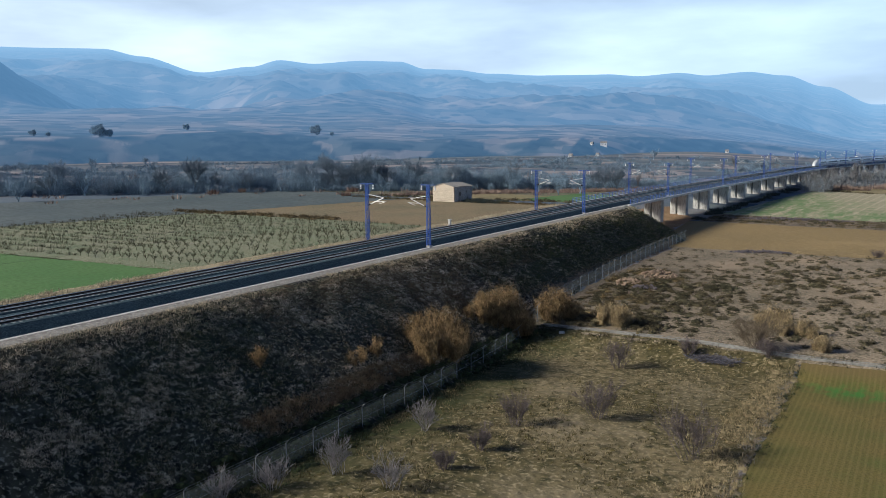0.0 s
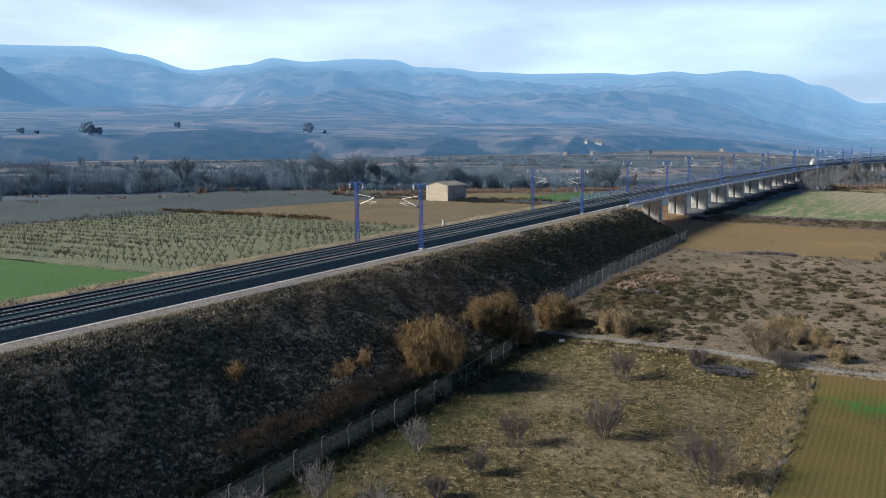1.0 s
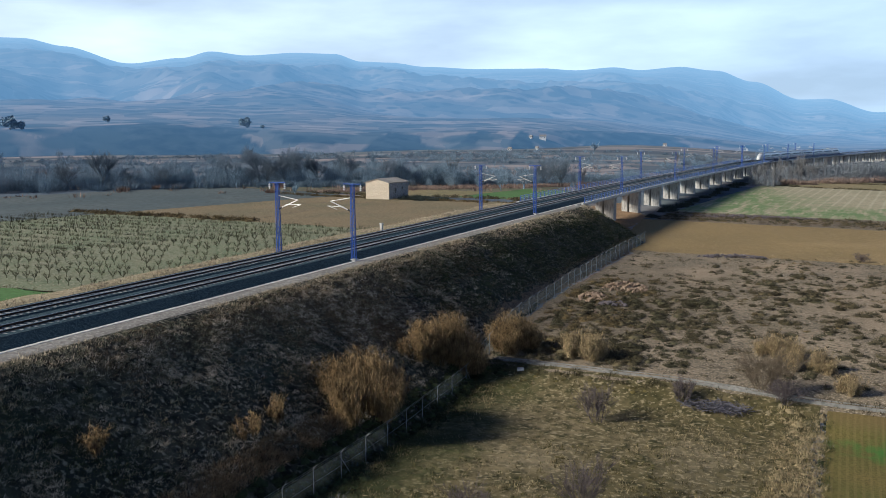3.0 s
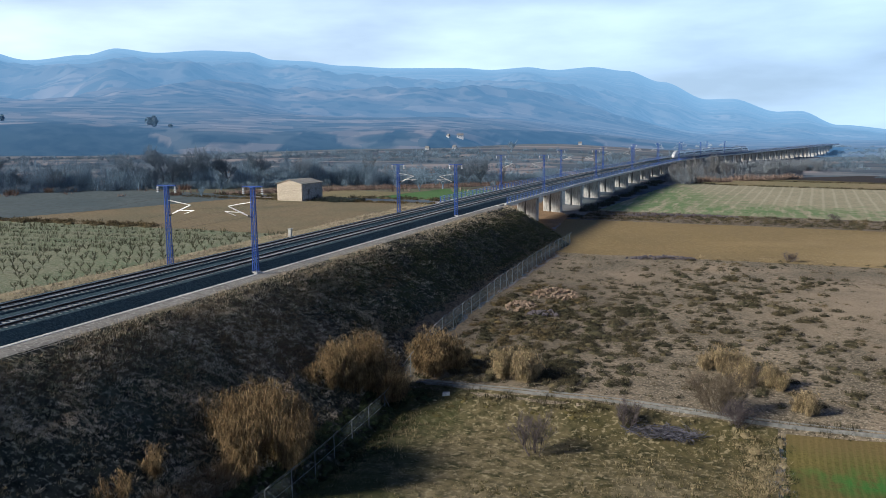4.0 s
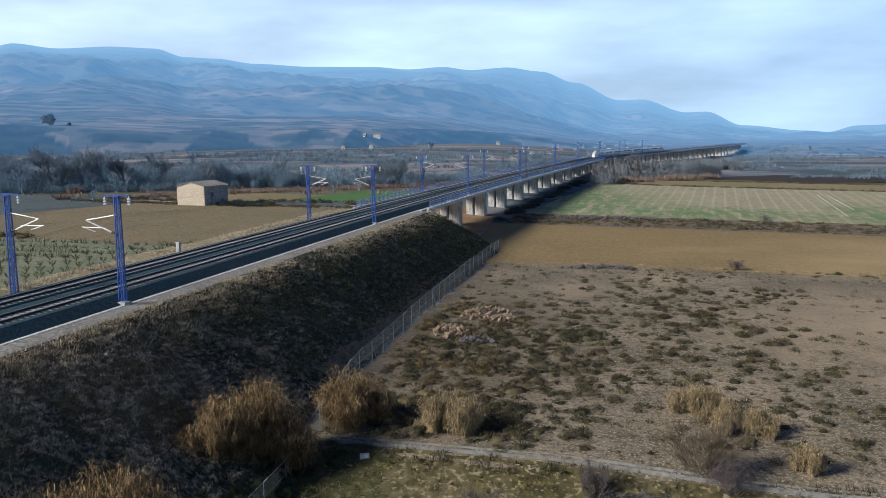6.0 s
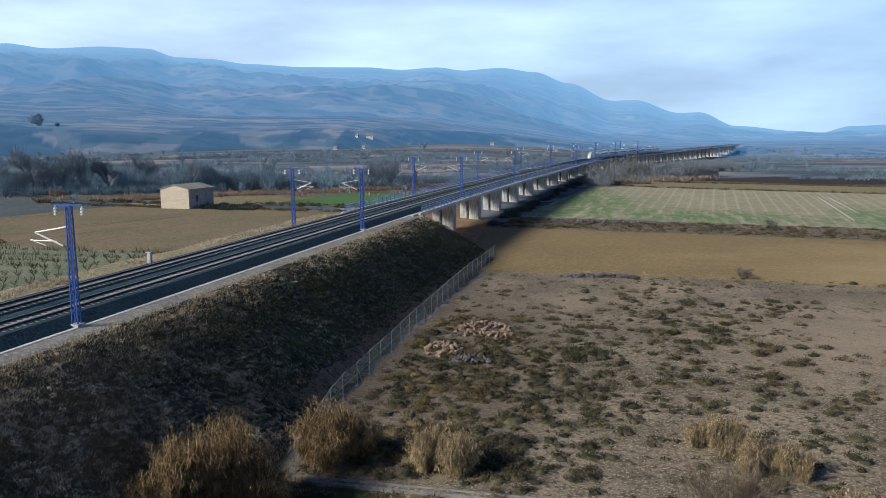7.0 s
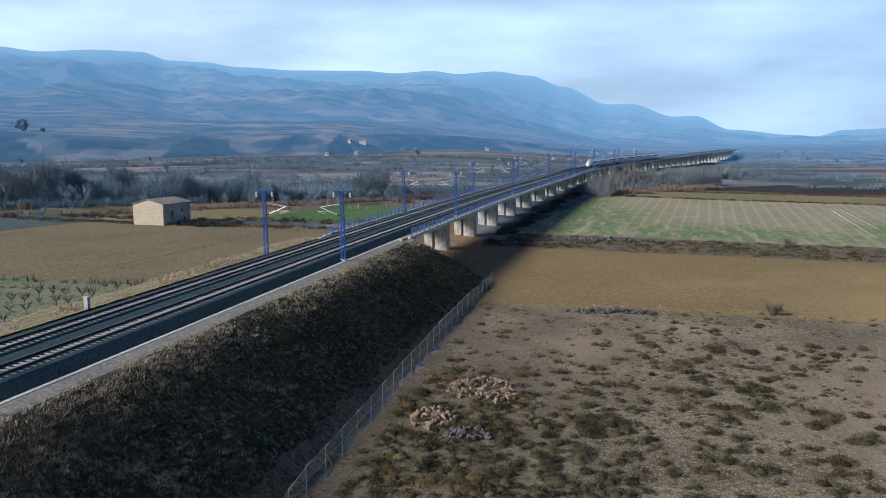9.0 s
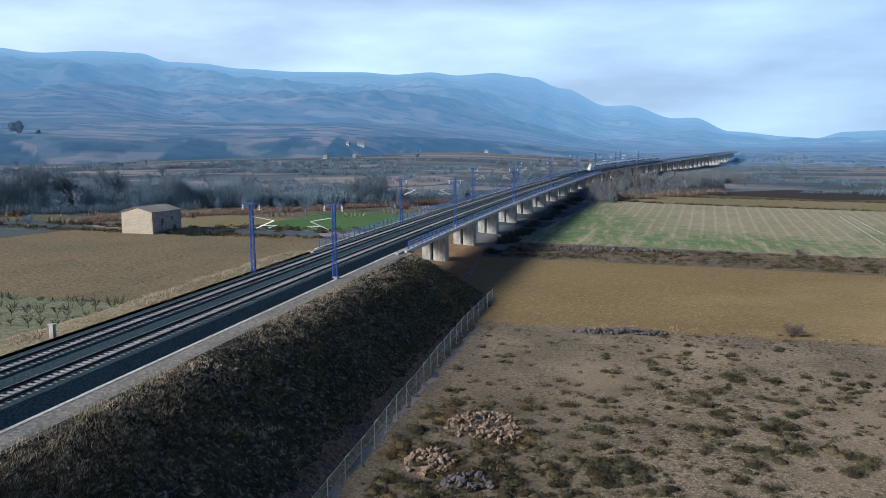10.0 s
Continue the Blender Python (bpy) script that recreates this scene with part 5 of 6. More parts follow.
def twig_soup(seed, height, spread, stems, levels, r0, up=0.5, kids=5, sides=3, trunk=0.0, ratio=0.55, thin=0.012):
    """A bare plant: stems fork again and again into thinner twigs."""
    g = random.Random(seed)
    s = Soup()

    def grow(p, d, length, r, level):
        q = p + d * length * 0.5 + Vector((g.gauss(0, 1), g.gauss(0, 1), g.gauss(0, 0.5))) * length * 0.05
        e = q + (d + Vector((0, 0, 0.12))).normalized() * length * 0.5
        r = max(r, thin)
        if level == 0:
            w = Vector((g.gauss(0, 1), g.gauss(0, 1), g.gauss(0, 1))).normalized() * r
            u = d.cross(w).normalized() * r
            s.add([p + w, p - w * 0.5 + u * 0.87, p - w * 0.5 - u * 0.87, e], [(0, 1, 3), (1, 2, 3), (2, 0, 3)])
            return
        if level == 1:
            s.tube(p, e, r, r * 0.5, sides, cap=False)
        else:
            s.tube(p, q, r, r * 0.8, sides, cap=False)
            s.tube(q, e, r * 0.8, r * 0.5, sides, cap=False)
        for i in range(kids):
            t = g.uniform(0.3, 1.0)
            b = p.lerp(q, t * 2) if t < 0.5 else q.lerp(e, t * 2 - 1)
            side = Vector((g.gauss(0, 1), g.gauss(0, 1), g.gauss(0, 0.6) + up)).normalized()
            grow(b, (d * 0.75 + side * spread).normalized(), length * ratio * g.uniform(0.7, 1.2), r * 0.5, level - 1)

    if trunk:
        top = Vector((g.gauss(0, 0.2), g.gauss(0, 0.2), trunk))
        s.tube((0, 0, -0.3), top, r0 * 1.5, r0, 6, cap=False)
        bases = [Vector((0, 0, -0.3)).lerp(top, g.uniform(0.55, 1.0)) for _ in range(stems)]
    else:
        bases = [Vector((g.gauss(0, 0.09 * height), g.gauss(0, 0.09 * height), -0.1)) for _ in range(stems)]
    for b in bases:
        a = g.uniform(0, 2 * math.pi)
        d = Vector((math.cos(a) * spread, math.sin(a) * spread, g.uniform(0.7, 1.3))).normalized()
        grow(b, d, (height - trunk) * g.uniform(0.45, 0.62), r0 * 0.7, levels)
    return s


def shrub(x, y, height, seed, material, label, spread=0.62, stems=15):
    s = twig_soup(seed, height, spread, stems, 3, 0.04, 0.35, 5, thin=0.009)
    return link("shrub", s.mesh("shrub", material), None, label, "shrub", "bare shrubs", at=pose(x, y, ground_z(x, y) + 0.1))


BARE = "leafless reddish-grey shrub standing in the dry meadow"
for i, (x, y, h) in enumerate([(34.6, -34.5, 2.9), (40.4, -29.7, 3.4), (50.0, -35.0, 3.9), (34.7, -41.0, 2.0), (36.5, -12.0, 3.0), (42.6, -6.2, 2.2), (34.1, -46.0, 1.6)]):
    shrub(x, y, h * 1.15, 20 + i, M_TWIG, BARE, 0.42, 18)
for i, (x, y, h) in enumerate([(32.6, -51.0, 2.7), (27.6, -50.8, 2.9), (28.5, -39.5, 2.7), (25.4, -55.4, 2.4), (23.4, -58.6, 2.4)]):
    shrub(x, y, h * 1.1, 40 + i, M_TWIGPALE, "leafless pale grey shrub near the fence", 0.5, 14)
shrub(49.2, -3.4, 5.0, 60, M_WILLOW, "large leafless willow bush fanning up beside the channel", 0.6, 30)
shrub(51.0, -4.8, 3.2, 61, M_TWIG, "leafless grey bramble thicket beside the channel", 0.85, 16)
shrub(57.6, 73.0, 2.4, 62, M_TWIG, "round leafless shrub at the field's edge", 0.9, 14)
shrub(70.0, 142.0, 2.6, 63, M_TWIG, "round leafless shrub on the weedy strip", 0.9, 14)


def tufts(name, material, label, points, zf, height, width, per, spread, seed, lean=0.45, category="grass"):
    """Many tufts of blades as one piece of ground cover."""
    g = np.random.default_rng(seed)
    p = np.repeat(np.array([(x, y, zf(x, y)) for x, y in points]), per, 0)
    n = len(p)
    size = np.repeat(g.uniform(0.55, 1.35, len(points)), per)
    a, r = g.uniform(0, 2 * np.pi, n), np.sqrt(g.uniform(0, 1, n)) * spread * size
    p[:, 0] += r * np.cos(a)
    p[:, 1] += r * np.sin(a)
    p[:, 2] -= 0.04
    h = height * size * g.uniform(0.5, 1.1, n) * (1 - 0.4 * (r / (spread * 1.4)) ** 2)
    le = np.stack([np.cos(a), np.sin(a)], 1) * (lean * r / (spread * size + 1e-6))[:, None] + g.normal(0, 0.16, (n, 2))
    le = np.clip(le, -0.8, 0.8)
    if height < 0.5:
        v = spikes(p, h, le, width * g.uniform(0.8, 1.6, n), g)
        return link(name, tri_mesh(name, v, np.arange(3 * n).reshape(-1, 3), material), None, label, category, kind="stuff")
    v = blades(p, h, le, width * g.uniform(0.6, 1.4, n), g)
    return link(name, blade_mesh(name, v, material), None, label, category, kind="stuff")


def scatter(n, x0, x1, y0, y1, seed, keep=None):
    g = random.Random(seed)
    out = []
    while len(out) < n:
        x, y = g.uniform(x0, x1), g.uniform(y0, y1)
        if keep is None or keep(x, y, g):
            out.append((x, y))
    return out


def belt(n, x0, y0, x1, y1, wide, seed):
    """Places strewn along a line."""
    g = random.Random(seed)
    out = []
    for _ in range(n):
        t = g.random()
        out.append((x0 + (x1 - x0) * t + g.gauss(0, wide), y0 + (y1 - y0) * t + g.gauss(0, wide)))
    return out


def patchy(scale, cut, seed):
    return lambda x, y, g: noisy(x, y, scale, seed) + g.uniform(-0.25, 0.25) > cut


def side_top(x, y):
    return max(bank_z(x, y), ground_z(x, y))


def cushions(name, material, label, points, zf, radius, height, per, length, width, seed, category="scrub", solid=True):
    """Low rounded bushes: short twigs standing out all over a dome."""
    g = np.random.default_rng(seed)
    p = np.repeat(np.array([(x, y, zf(x, y)) for x, y in points]), per, 0)
    n = len(p)
    size = np.repeat(g.uniform(0.45, 1.3, len(points)), per)
    wide = size * np.repeat(g.uniform(0.8, 1.3, len(points)), per)
    rim = np.array([(math.cos(k * math.pi / 4), math.sin(k * math.pi / 4), 0.0) for k in range(8)])
    dome = np.concatenate([rim * 0.88, rim * 0.62 + np.array([0, 0, 0.52]), np.array([[0.0, 0.0, 0.78]])])
    fan = [(k, (k + 1) % 8, 8 + k) for k in range(8)] + [((k + 1) % 8, 8 + (k + 1) % 8, 8 + k) for k in range(8)] + [(8 + k, 8 + (k + 1) % 8, 16) for k in range(8)]
    m = len(points)
    core = dome[None] * np.stack([radius * wide[::per], radius * wide[::per], height * size[::per]], 1)[:, None] * g.uniform(0.72, 1.1, (m, 17, 1)) + p[::per][:, None] - np.array([0, 0, 0.06])
    d = g.normal(0, 1, (n, 3))
    d[:, 2] = np.abs(d[:, 2])
    d /= np.linalg.norm(d, axis=1)[:, None]
    deep = g.uniform(0.7, 1.0, n)
    p[:, 0] += d[:, 0] * radius * wide * deep
    p[:, 1] += d[:, 1] * radius * wide * deep
    p[:, 2] += d[:, 2] * height * size * deep - 0.05
    le = np.clip(d[:, :2] * 0.75 + g.normal(0, 0.22, (n, 2)), -0.85, 0.85)
    v = spikes(p, length * size * g.uniform(0.6, 1.4, n), le, width * g.uniform(0.8, 1.6, n), g)
    if not solid:
        return link(name, tri_mesh(name, v, np.arange(3 * n).reshape(-1, 3), material), None, label, category, kind="stuff")
    f = np.concatenate([np.arange(3 * n).reshape(-1, 3), (3 * n + np.arange(m)[:, None, None] * 17 + np.array(fan)[None]).reshape(-1, 3)])
    return link(name, tri_mesh(name, np.concatenate([v, core.reshape(-1, 3)]), f, material), None, label, category, kind="stuff")


# low scrub on the waste ground: rounded cushions
pts = scatter(2000, 21.5, 100, -1.5, 73, 3, patchy(0.09, -0.12, 30))
cushions("scrub", M_SHRUB, "low grey-green thyme cushions scattered over stony ground", pts[:660] + scatter(430, 22.5, 56, 1, 50, 47, patchy(0.15, -0.1, 33)) + scatter(420, 22.5, 42, -2, 30, 49, patchy(0.3, -0.1, 34)) + scatter(110, 50, 78, -2, 24, 59, patchy(0.2, 0.0, 39)), ground_z, 0.6, 0.46, 140, 0.15, 0.045, 4)
cushions("scrub", M_SHRUB, "smaller grey-brown cushions between the scrub", pts[660:] + scatter(3300, 21.5, 95, -1.5, 73, 43, patchy(0.2, -0.1, 31)), ground_z, 0.33, 0.27, 16, 0.1, 0.05, 5)
cushions("scrub", M_SHRUB, "taller scrub thicket round the stone heaps", scatter(95, 22.5, 38, -1, 40, 6, patchy(0.2, -0.05, 8)), ground_z, 0.85, 0.6, 220, 0.17, 0.045, 7)
cushions("scrub", M_HEATH, "brown dry heath thicket round the stone heaps", scatter(150, 22, 32, 0, 42, 46, patchy(0.2, -0.15, 9)), ground_z, 0.85, 0.5, 170, 0.17, 0.045, 47)
cushions("scrub", M_HEATH, "brown dry cushions scattered over the waste ground", scatter(330, 22.5, 95, -1, 72, 66, patchy(0.12, -0.05, 36)), ground_z, 0.55, 0.36, 80, 0.13, 0.045, 67)
cushions("scrub", M_SHRUB, "scrub thickets across the waste ground", scatter(70, 34, 62, 20, 55, 16, patchy(0.14, 0.12, 18)), ground_z, 0.8, 0.6, 330, 0.17, 0.045, 17)
tufts("scrub", M_SHRUB, "fine dark weeds between the cushions", scatter(7000, 21.5, 95, -2, 73, 68, patchy(0.12, -0.2, 38)), ground_z, 0.2, 0.06, 6, 0.22, 69, 0.8, "scrub")
tufts("dry_grass", M_STRAW, "thin straw-coloured grass on the waste ground", scatter(2600, 21, 90, -2, 73, 8), ground_z, 0.2, 0.035, 7, 0.35, 9)
tufts("scrub", M_HEATH, "brown weeds along the fallow field's far edge", belt(420, -110, 142, -16, 132, 1.6, 141), ground_z, 0.7, 0.1, 24, 0.8, 142, 0.7, "weeds")
cushions("scrub", M_HEATH, "row of brown weedy mounds behind the orchard", belt(150, -124, 71, -62, 68, 1.2, 143), ground_z, 1.1, 0.7, 60, 0.4, 0.1, 144, "weeds")
cushions("scrub", M_SHRUB, "dark weeds on the plot borders behind the barn", belt(120, -108, 150, -20, 148, 2.5, 145), ground_z, 1.0, 0.6, 60, 0.4, 0.1, 146, "weeds")
tufts("dry_grass", M_HEATH, "thin brown grass and weeds between the cushions", scatter(7000, 21.5, 95, -2, 73, 148, patchy(0.1, -0.2, 51)), ground_z, 0.2, 0.045, 10, 0.4, 149, 0.8)
tufts("dry_grass", M_MEADOWPALE, "pale thin grass between the cushions", scatter(4500, 21.5, 95, -2, 73, 150, patchy(0.08, -0.1, 53)), ground_z, 0.17, 0.04, 9, 0.4, 151, 0.8)
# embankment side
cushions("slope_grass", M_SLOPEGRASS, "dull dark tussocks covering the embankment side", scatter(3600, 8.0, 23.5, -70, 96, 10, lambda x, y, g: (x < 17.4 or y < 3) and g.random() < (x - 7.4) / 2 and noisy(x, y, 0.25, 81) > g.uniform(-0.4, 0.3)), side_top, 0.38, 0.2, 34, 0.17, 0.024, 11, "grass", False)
tufts("slope_grass", M_FRINGE, "bleached straw-coloured fringe along the top of the slope", scatter(3000, 7.45, 11.0, -80, 92, 12, lambda x, y, g: g.random() < (1.1 - (x - 7.5) / 4.4) ** 1.6 and noisy(x * 0.4, y, 0.12, 3) > g.uniform(-0.5, 0.1)), side_top, 0.42, 0.03, 14, 0.45, 13, 0.8)
tufts("slope_grass", M_BLEACH, "bleached tussocks standing out on the dark slope", scatter(1500, 8.3, 21, -68, 30, 126, lambda x, y, g: (x < 17.6 or y < 3) and noisy(x, y, 0.22, 35) > g.uniform(-0.3, 0.35)), side_top, 0.36, 0.019, 40, 0.34, 127, 1.1)
cushions("slope_grass", M_BLEACH, "soft bleached cushions of grass on the nearer slope", scatter(2500, 9.0, 21, -68, 6, 180, lambda x, y, g: noisy(x, y, 0.35, 91) + 0.5 * noisy(x, y, 0.1, 92) > g.uniform(-0.15, 0.3) + (0.22 if y < -33 else 0.0)), side_top, 0.3, 0.26, 60, 0.15, 0.02, 181, "grass", False)
# this growth and the next are added to make the slope read as shaded
cushions("slope_grass", M_RANK, "dark green low growth added to deepen shade on the nearer slope's end", scatter(800, 10.5, 20.8, -68, -42, 184), side_top, 0.5, 0.26, 40, 0.2, 0.03, 185, "grass", False)
cushions("slope_grass", M_RANK, "dark green low growth added to deepen shade on the farther slope", scatter(2600, 9.5, 18.0, 0, 90, 182, lambda x, y, g: x < 17.3 or y < 3), side_top, 0.5, 0.28, 40, 0.2, 0.03, 183, "grass", False)
tufts("slope_grass", M_RUST, "rust-coloured grass low on the slope", scatter(480, 19.0, 20.9, -52, -25, 14, patchy(0.15, -0.15, 5)), side_top, 0.62, 0.022, 46, 0.5, 15, 0.8)
tufts("slope_grass", M_RUST, "brown grass patches on the slope", scatter(1500, 8.5, 19, -50, 85, 24, patchy(0.1, 0.0, 15)), side_top, 0.26, 0.024, 16, 0.36, 25, 0.9)
tufts("slope_grass", M_STRAW, "scattered pale tufts on the slope", scatter(2300, 8.0, 21, -68, 88, 26, lambda x, y, g: (x < 12.5 or y < 3) and noisy(x, y, 0.4, 61) > g.uniform(-0.2, 0.25)), side_top, 0.24, 0.028, 14, 0.26, 27, 0.9)
tufts("slope_grass", M_STRAW, "pale dry tussocks on the nearer slope", scatter(1500, 8.5, 21, -66, 10, 76, patchy(0.15, -0.12, 25)), side_top, 0.26, 0.028, 14, 0.3, 77, 0.9)
tufts("slope_grass", M_STRAW, "dry grass strip along the far side of the ballast", scatter(2600, -14.5, -7.2, -60, 90, 28), lambda x, y: bank_z(x, y), 0.16, 0.05, 7, 0.5, 29, 0.8)
tufts("slope_grass", M_FRINGE, "feathery pale grass along the far edge of the ballast", scatter(700, -10.5, -7.6, -55, 88, 172, patchy(0.15, -0.1, 75)), lambda x, y: bank_z(x, y), 0.5, 0.03, 22, 0.5, 173, 0.8)
tufts("slope_grass", M_RUST, "brown grass high on the nearer slope", scatter(1900, 8.0, 13.5, -40, 22, 78, patchy(0.2, -0.1, 26)), side_top, 0.3, 0.022, 24, 0.34, 79, 1.0)
tufts("slope_grass", M_RUST, "brown grass patch half way down the slope", scatter(520, 11.5, 17.0, -17, -4, 178, patchy(0.25, -0.15, 27)), side_top, 0.3, 0.022, 26, 0.34, 179, 1.0)
tufts("slope_grass", M_RUST, "brown weeds along the service track", scatter(700, 16.8, 20.8, 3, 80, 86, lambda x, y, g: g.random() < abs(x - 18.9) / 2), side_top, 0.3, 0.04, 14, 0.4, 87, 0.7)
tufts("slope_grass", M_GREYGRASS, "fine grey-green grass over the nearer slope", scatter(8000, 7.9, 20.8, -62, 14, 160, lambda x, y, g: noisy(x, y, 0.16, 71) + 0.5 * noisy(x, y, 0.6, 72) > g.uniform(-0.3, 0.3)), side_top, 0.24, 0.02, 12, 0.3, 161, 0.9)
tufts("slope_grass", M_GREYGRASS, "fine grey-green grass over the farther slope", scatter(2400, 7.9, 17.5, 14, 92, 162, lambda x, y, g: noisy(x, y, 0.16, 73) + 0.5 * noisy(x, y, 0.6, 74) > g.uniform(-0.1, 0.4)), side_top, 0.24, 0.03, 9, 0.3, 163, 0.9)
# meadow
cushions("meadow_grass", M_TUFT, "olive-brown tussocks of the rough meadow", scatter(4300, 22, 53, -62, -4.5, 30, patchy(0.12, -0.15, 40)), ground_z, 0.38, 0.24, 14, 0.2, 0.05, 31, "grass")
cushions("meadow_grass", M_MEADOWPALE, "pale dry tussocks of the rough meadow", scatter(3000, 26, 53, -62, -5, 32, patchy(0.1, -0.05, 44)), ground_z, 0.36, 0.2, 18, 0.24, 0.04, 33, "grass")
cushions("meadow_grass", M_RANK, "dark green rank grass along the fence", scatter(1300, 20.9, 26.6, -64, -4, 154, lambda x, y, g: x - 25.2 < noisy(0, y, 0.3, 12)), side_top, 0.5, 0.34, 36, 0.26, 0.03, 155, "grass")
tufts("meadow_grass", M_MEADOWPALE, "pale tall grass tips on the ridge beside the fence", scatter(330, 24.0, 25.8, -62, -6, 156, patchy(0.25, -0.1, 57)), ground_z, 0.5, 0.02, 26, 0.5, 157, 0.9)
tufts("border_grass", M_STRAW, "tall pale grass along the crop field's edge", scatter(420, 50.6, 53.8, -62, -5, 34), ground_z, 0.4, 0.02, 60, 0.55, 35, 1.0)
tufts("border_grass", M_TWIGPALE, "grey dead weeds along the crop field's edge", scatter(160, 53.0, 54.2, -62, -6, 36), ground_z, 0.48, 0.03, 40, 0.45, 37, 0.8)
cushions("border_grass", M_MEADOWPALE, "pale tussocks along the crop field's edge", scatter(520, 50.6, 54.2, -62, -5.5, 152), ground_z, 0.5, 0.32, 60, 0.28, 0.035, 153, "grass")
cushions("border_grass", M_RANK, "dark weeds in the ditch beside the crop field", scatter(330, 53.9, 54.7, -62, -6, 186), ground_z, 0.35, 0.22, 30, 0.14, 0.035, 187, "weeds")
tufts("border_grass", M_SHRUB, "dark weeds along the channel", scatter(260, 23, 90, -4.8, -3.2, 38), ground_z, 0.5, 0.045, 30, 0.45, 39, 0.6)
tufts("border_grass", M_STRAW, "dry weeds at the stubble field's near edge", scatter(420, 20, 130, 71, 75, 48), ground_z, 0.45, 0.05, 26, 0.55, 49, 0.7)
cushions("border_grass", M_SHRUB, "dark weeds on the strip between the fields", [(x, y + 134.5 - 0.163 * (x - 11.5)) for x, y in scatter(900, 12, 170, 0, 20, 50)], ground_z, 0.8, 0.5, 40, 0.3, 0.09, 51, "weeds")
cushions("border_grass", M_HEATH, "brown weeds on the strip between the fields", [(x, y + 134.5 - 0.163 * (x - 11.5)) for x, y in scatter(420, 12, 170, 0, 20, 52)], ground_z, 0.8, 0.45, 40, 0.3, 0.09, 53, "weeds")
tufts("border_grass", M_SHRUB, "weedy border of the narrow field", [(x, y + 286 - 0.383 * (x - 26)) for x, y in scatter(380, 27, 210, -2, 2, 54)], ground_z, 0.9, 0.12, 18, 0.9, 55, 0.7)
tufts("border_grass", M_SHRUB, "weedy border of the narrow field", [(x, y + 320 - 0.36 * (x - 33)) for x, y in scatter(320, 34, 220, -2, 2, 56)], ground_z, 0.9, 0.12, 18, 0.9, 57, 0.7)
tufts("brambles", M_EVERGREEN, "dark bramble mounds beside the viaduct", scatter(44, 7, 19, 138, 290, 58, lambda x, y, g: 6.5 + line_x(y) < x < 10 + line_x(y)), ground_z, 1.3, 0.09, 160, 1.7, 59, 0.7, "brambles")
tufts("brambles", M_EVERGREEN, "dark brambles beside the stone barn", scatter(36, -63, -50, 132, 141, 60), ground_z, 1.3, 0.1, 110, 1.3, 61, 0.7, "brambles")
tufts("border_grass", M_HEATH, "brown grass border between orchard and wheat", belt(260, -128, -11.3, -16, -11.3, 0.5, 170), ground_z, 0.45, 0.05, 26, 0.6, 171, 0.8)
tufts("reed_belt", M_BELT, "belt of pinkish-brown reeds along the ditch", [(x, y + 178 + 1.3 * (x + 82)) for x, y in scatter(900, -100, -16, -7, 7, 62)], ground_z, 1.6, 0.08, 34, 1.5, 64, 0.4, "reeds")
tufts("reed_belt", M_BELT, "brown reed patches across the valley floor", [polar(g2.uniform(260, 430), g2.uniform(-62, -12)) for g2 in [random.Random(5)] for _ in range(160)], ground_z, 1.8, 0.22, 20, 2.4, 74, 0.4, "reeds")
tufts("reed_belt", M_BELT, "pinkish dry reeds below the poplars", belt(26, 24, 290, 40, 300, 2.5, 65) + belt(30, 46, 316, 72, 334, 3, 165), ground_z, 2.8, 0.09, 160, 1.7, 66, 0.6, "reeds")


# ---------------------------------------------------------------- orchard
def orchard_tree(seed):
    """A short trunk, forked limbs and a goblet of fine twigs."""
    g = np.random.default_rng(seed)
    s = Soup().tube((0, 0, -0.1), (0, 0, 0.55), 0.05, 0.04, 5, cap=False)
    for k in range(5):
        a = 2 * math.pi * (k + g.uniform(0, 0.7)) / 5
        tip = Vector((0.55 * math.cos(a), 0.55 * math.sin(a), g.uniform(1.2, 1.55)))
        s.tube((0, 0, 0.5), tip, 0.03, 0.012, 3, cap=False)
        for _ in range(24):
            t = g.uniform(0.25, 1.0)
            b = Vector((0, 0, 0.5)).lerp(tip, t)
            d = Vector((g.normal(0, 1) + math.cos(a), g.normal(0, 1) + math.sin(a), g.uniform(0.2, 1.6))).normalized() * g.uniform(0.25, 0.55)
            w = d.cross(Vector((g.normal(), g.normal(), g.normal()))).normalized() * 0.02
            s.add([b - w, b + w, b + d], [(0, 1, 2)])
    return s.mesh("orchard_tree", M_ORCHTREE)


kinds = [orchard_tree(70 + i) for i in range(4)]
rng = random.Random(9)
spots = []
for i in range(54):
    for j in range(15):
        x, y = -18 - 2.0 * i + rng.gauss(0, 0.15), -7 + 4.9 * j + rng.gauss(0, 0.2)
        if rng.random() < 0.95:
            spots.append((x, y))
spots.sort(key=lambda p: math.hypot(p[0] - 20, p[1] + 10))
for x, y in spots[:220]:
    link("orchard_tree", rng.choice(kinds), None, "young pruned orchard tree in a grassy row", "tree", "orchard trees", at=pose(x, y, lay(x, y) + 0.1, rz=rng.uniform(0, 360)) @ Matrix.Scale(rng.uniform(0.68, 1.0), 4))
tufts("orchard_trees", M_ORCHTREE, "rows of small dark orchard trees farther off", spots[220:], ground_z, 1.45, 0.06, 24, 0.6, 71, 0.6, "trees")


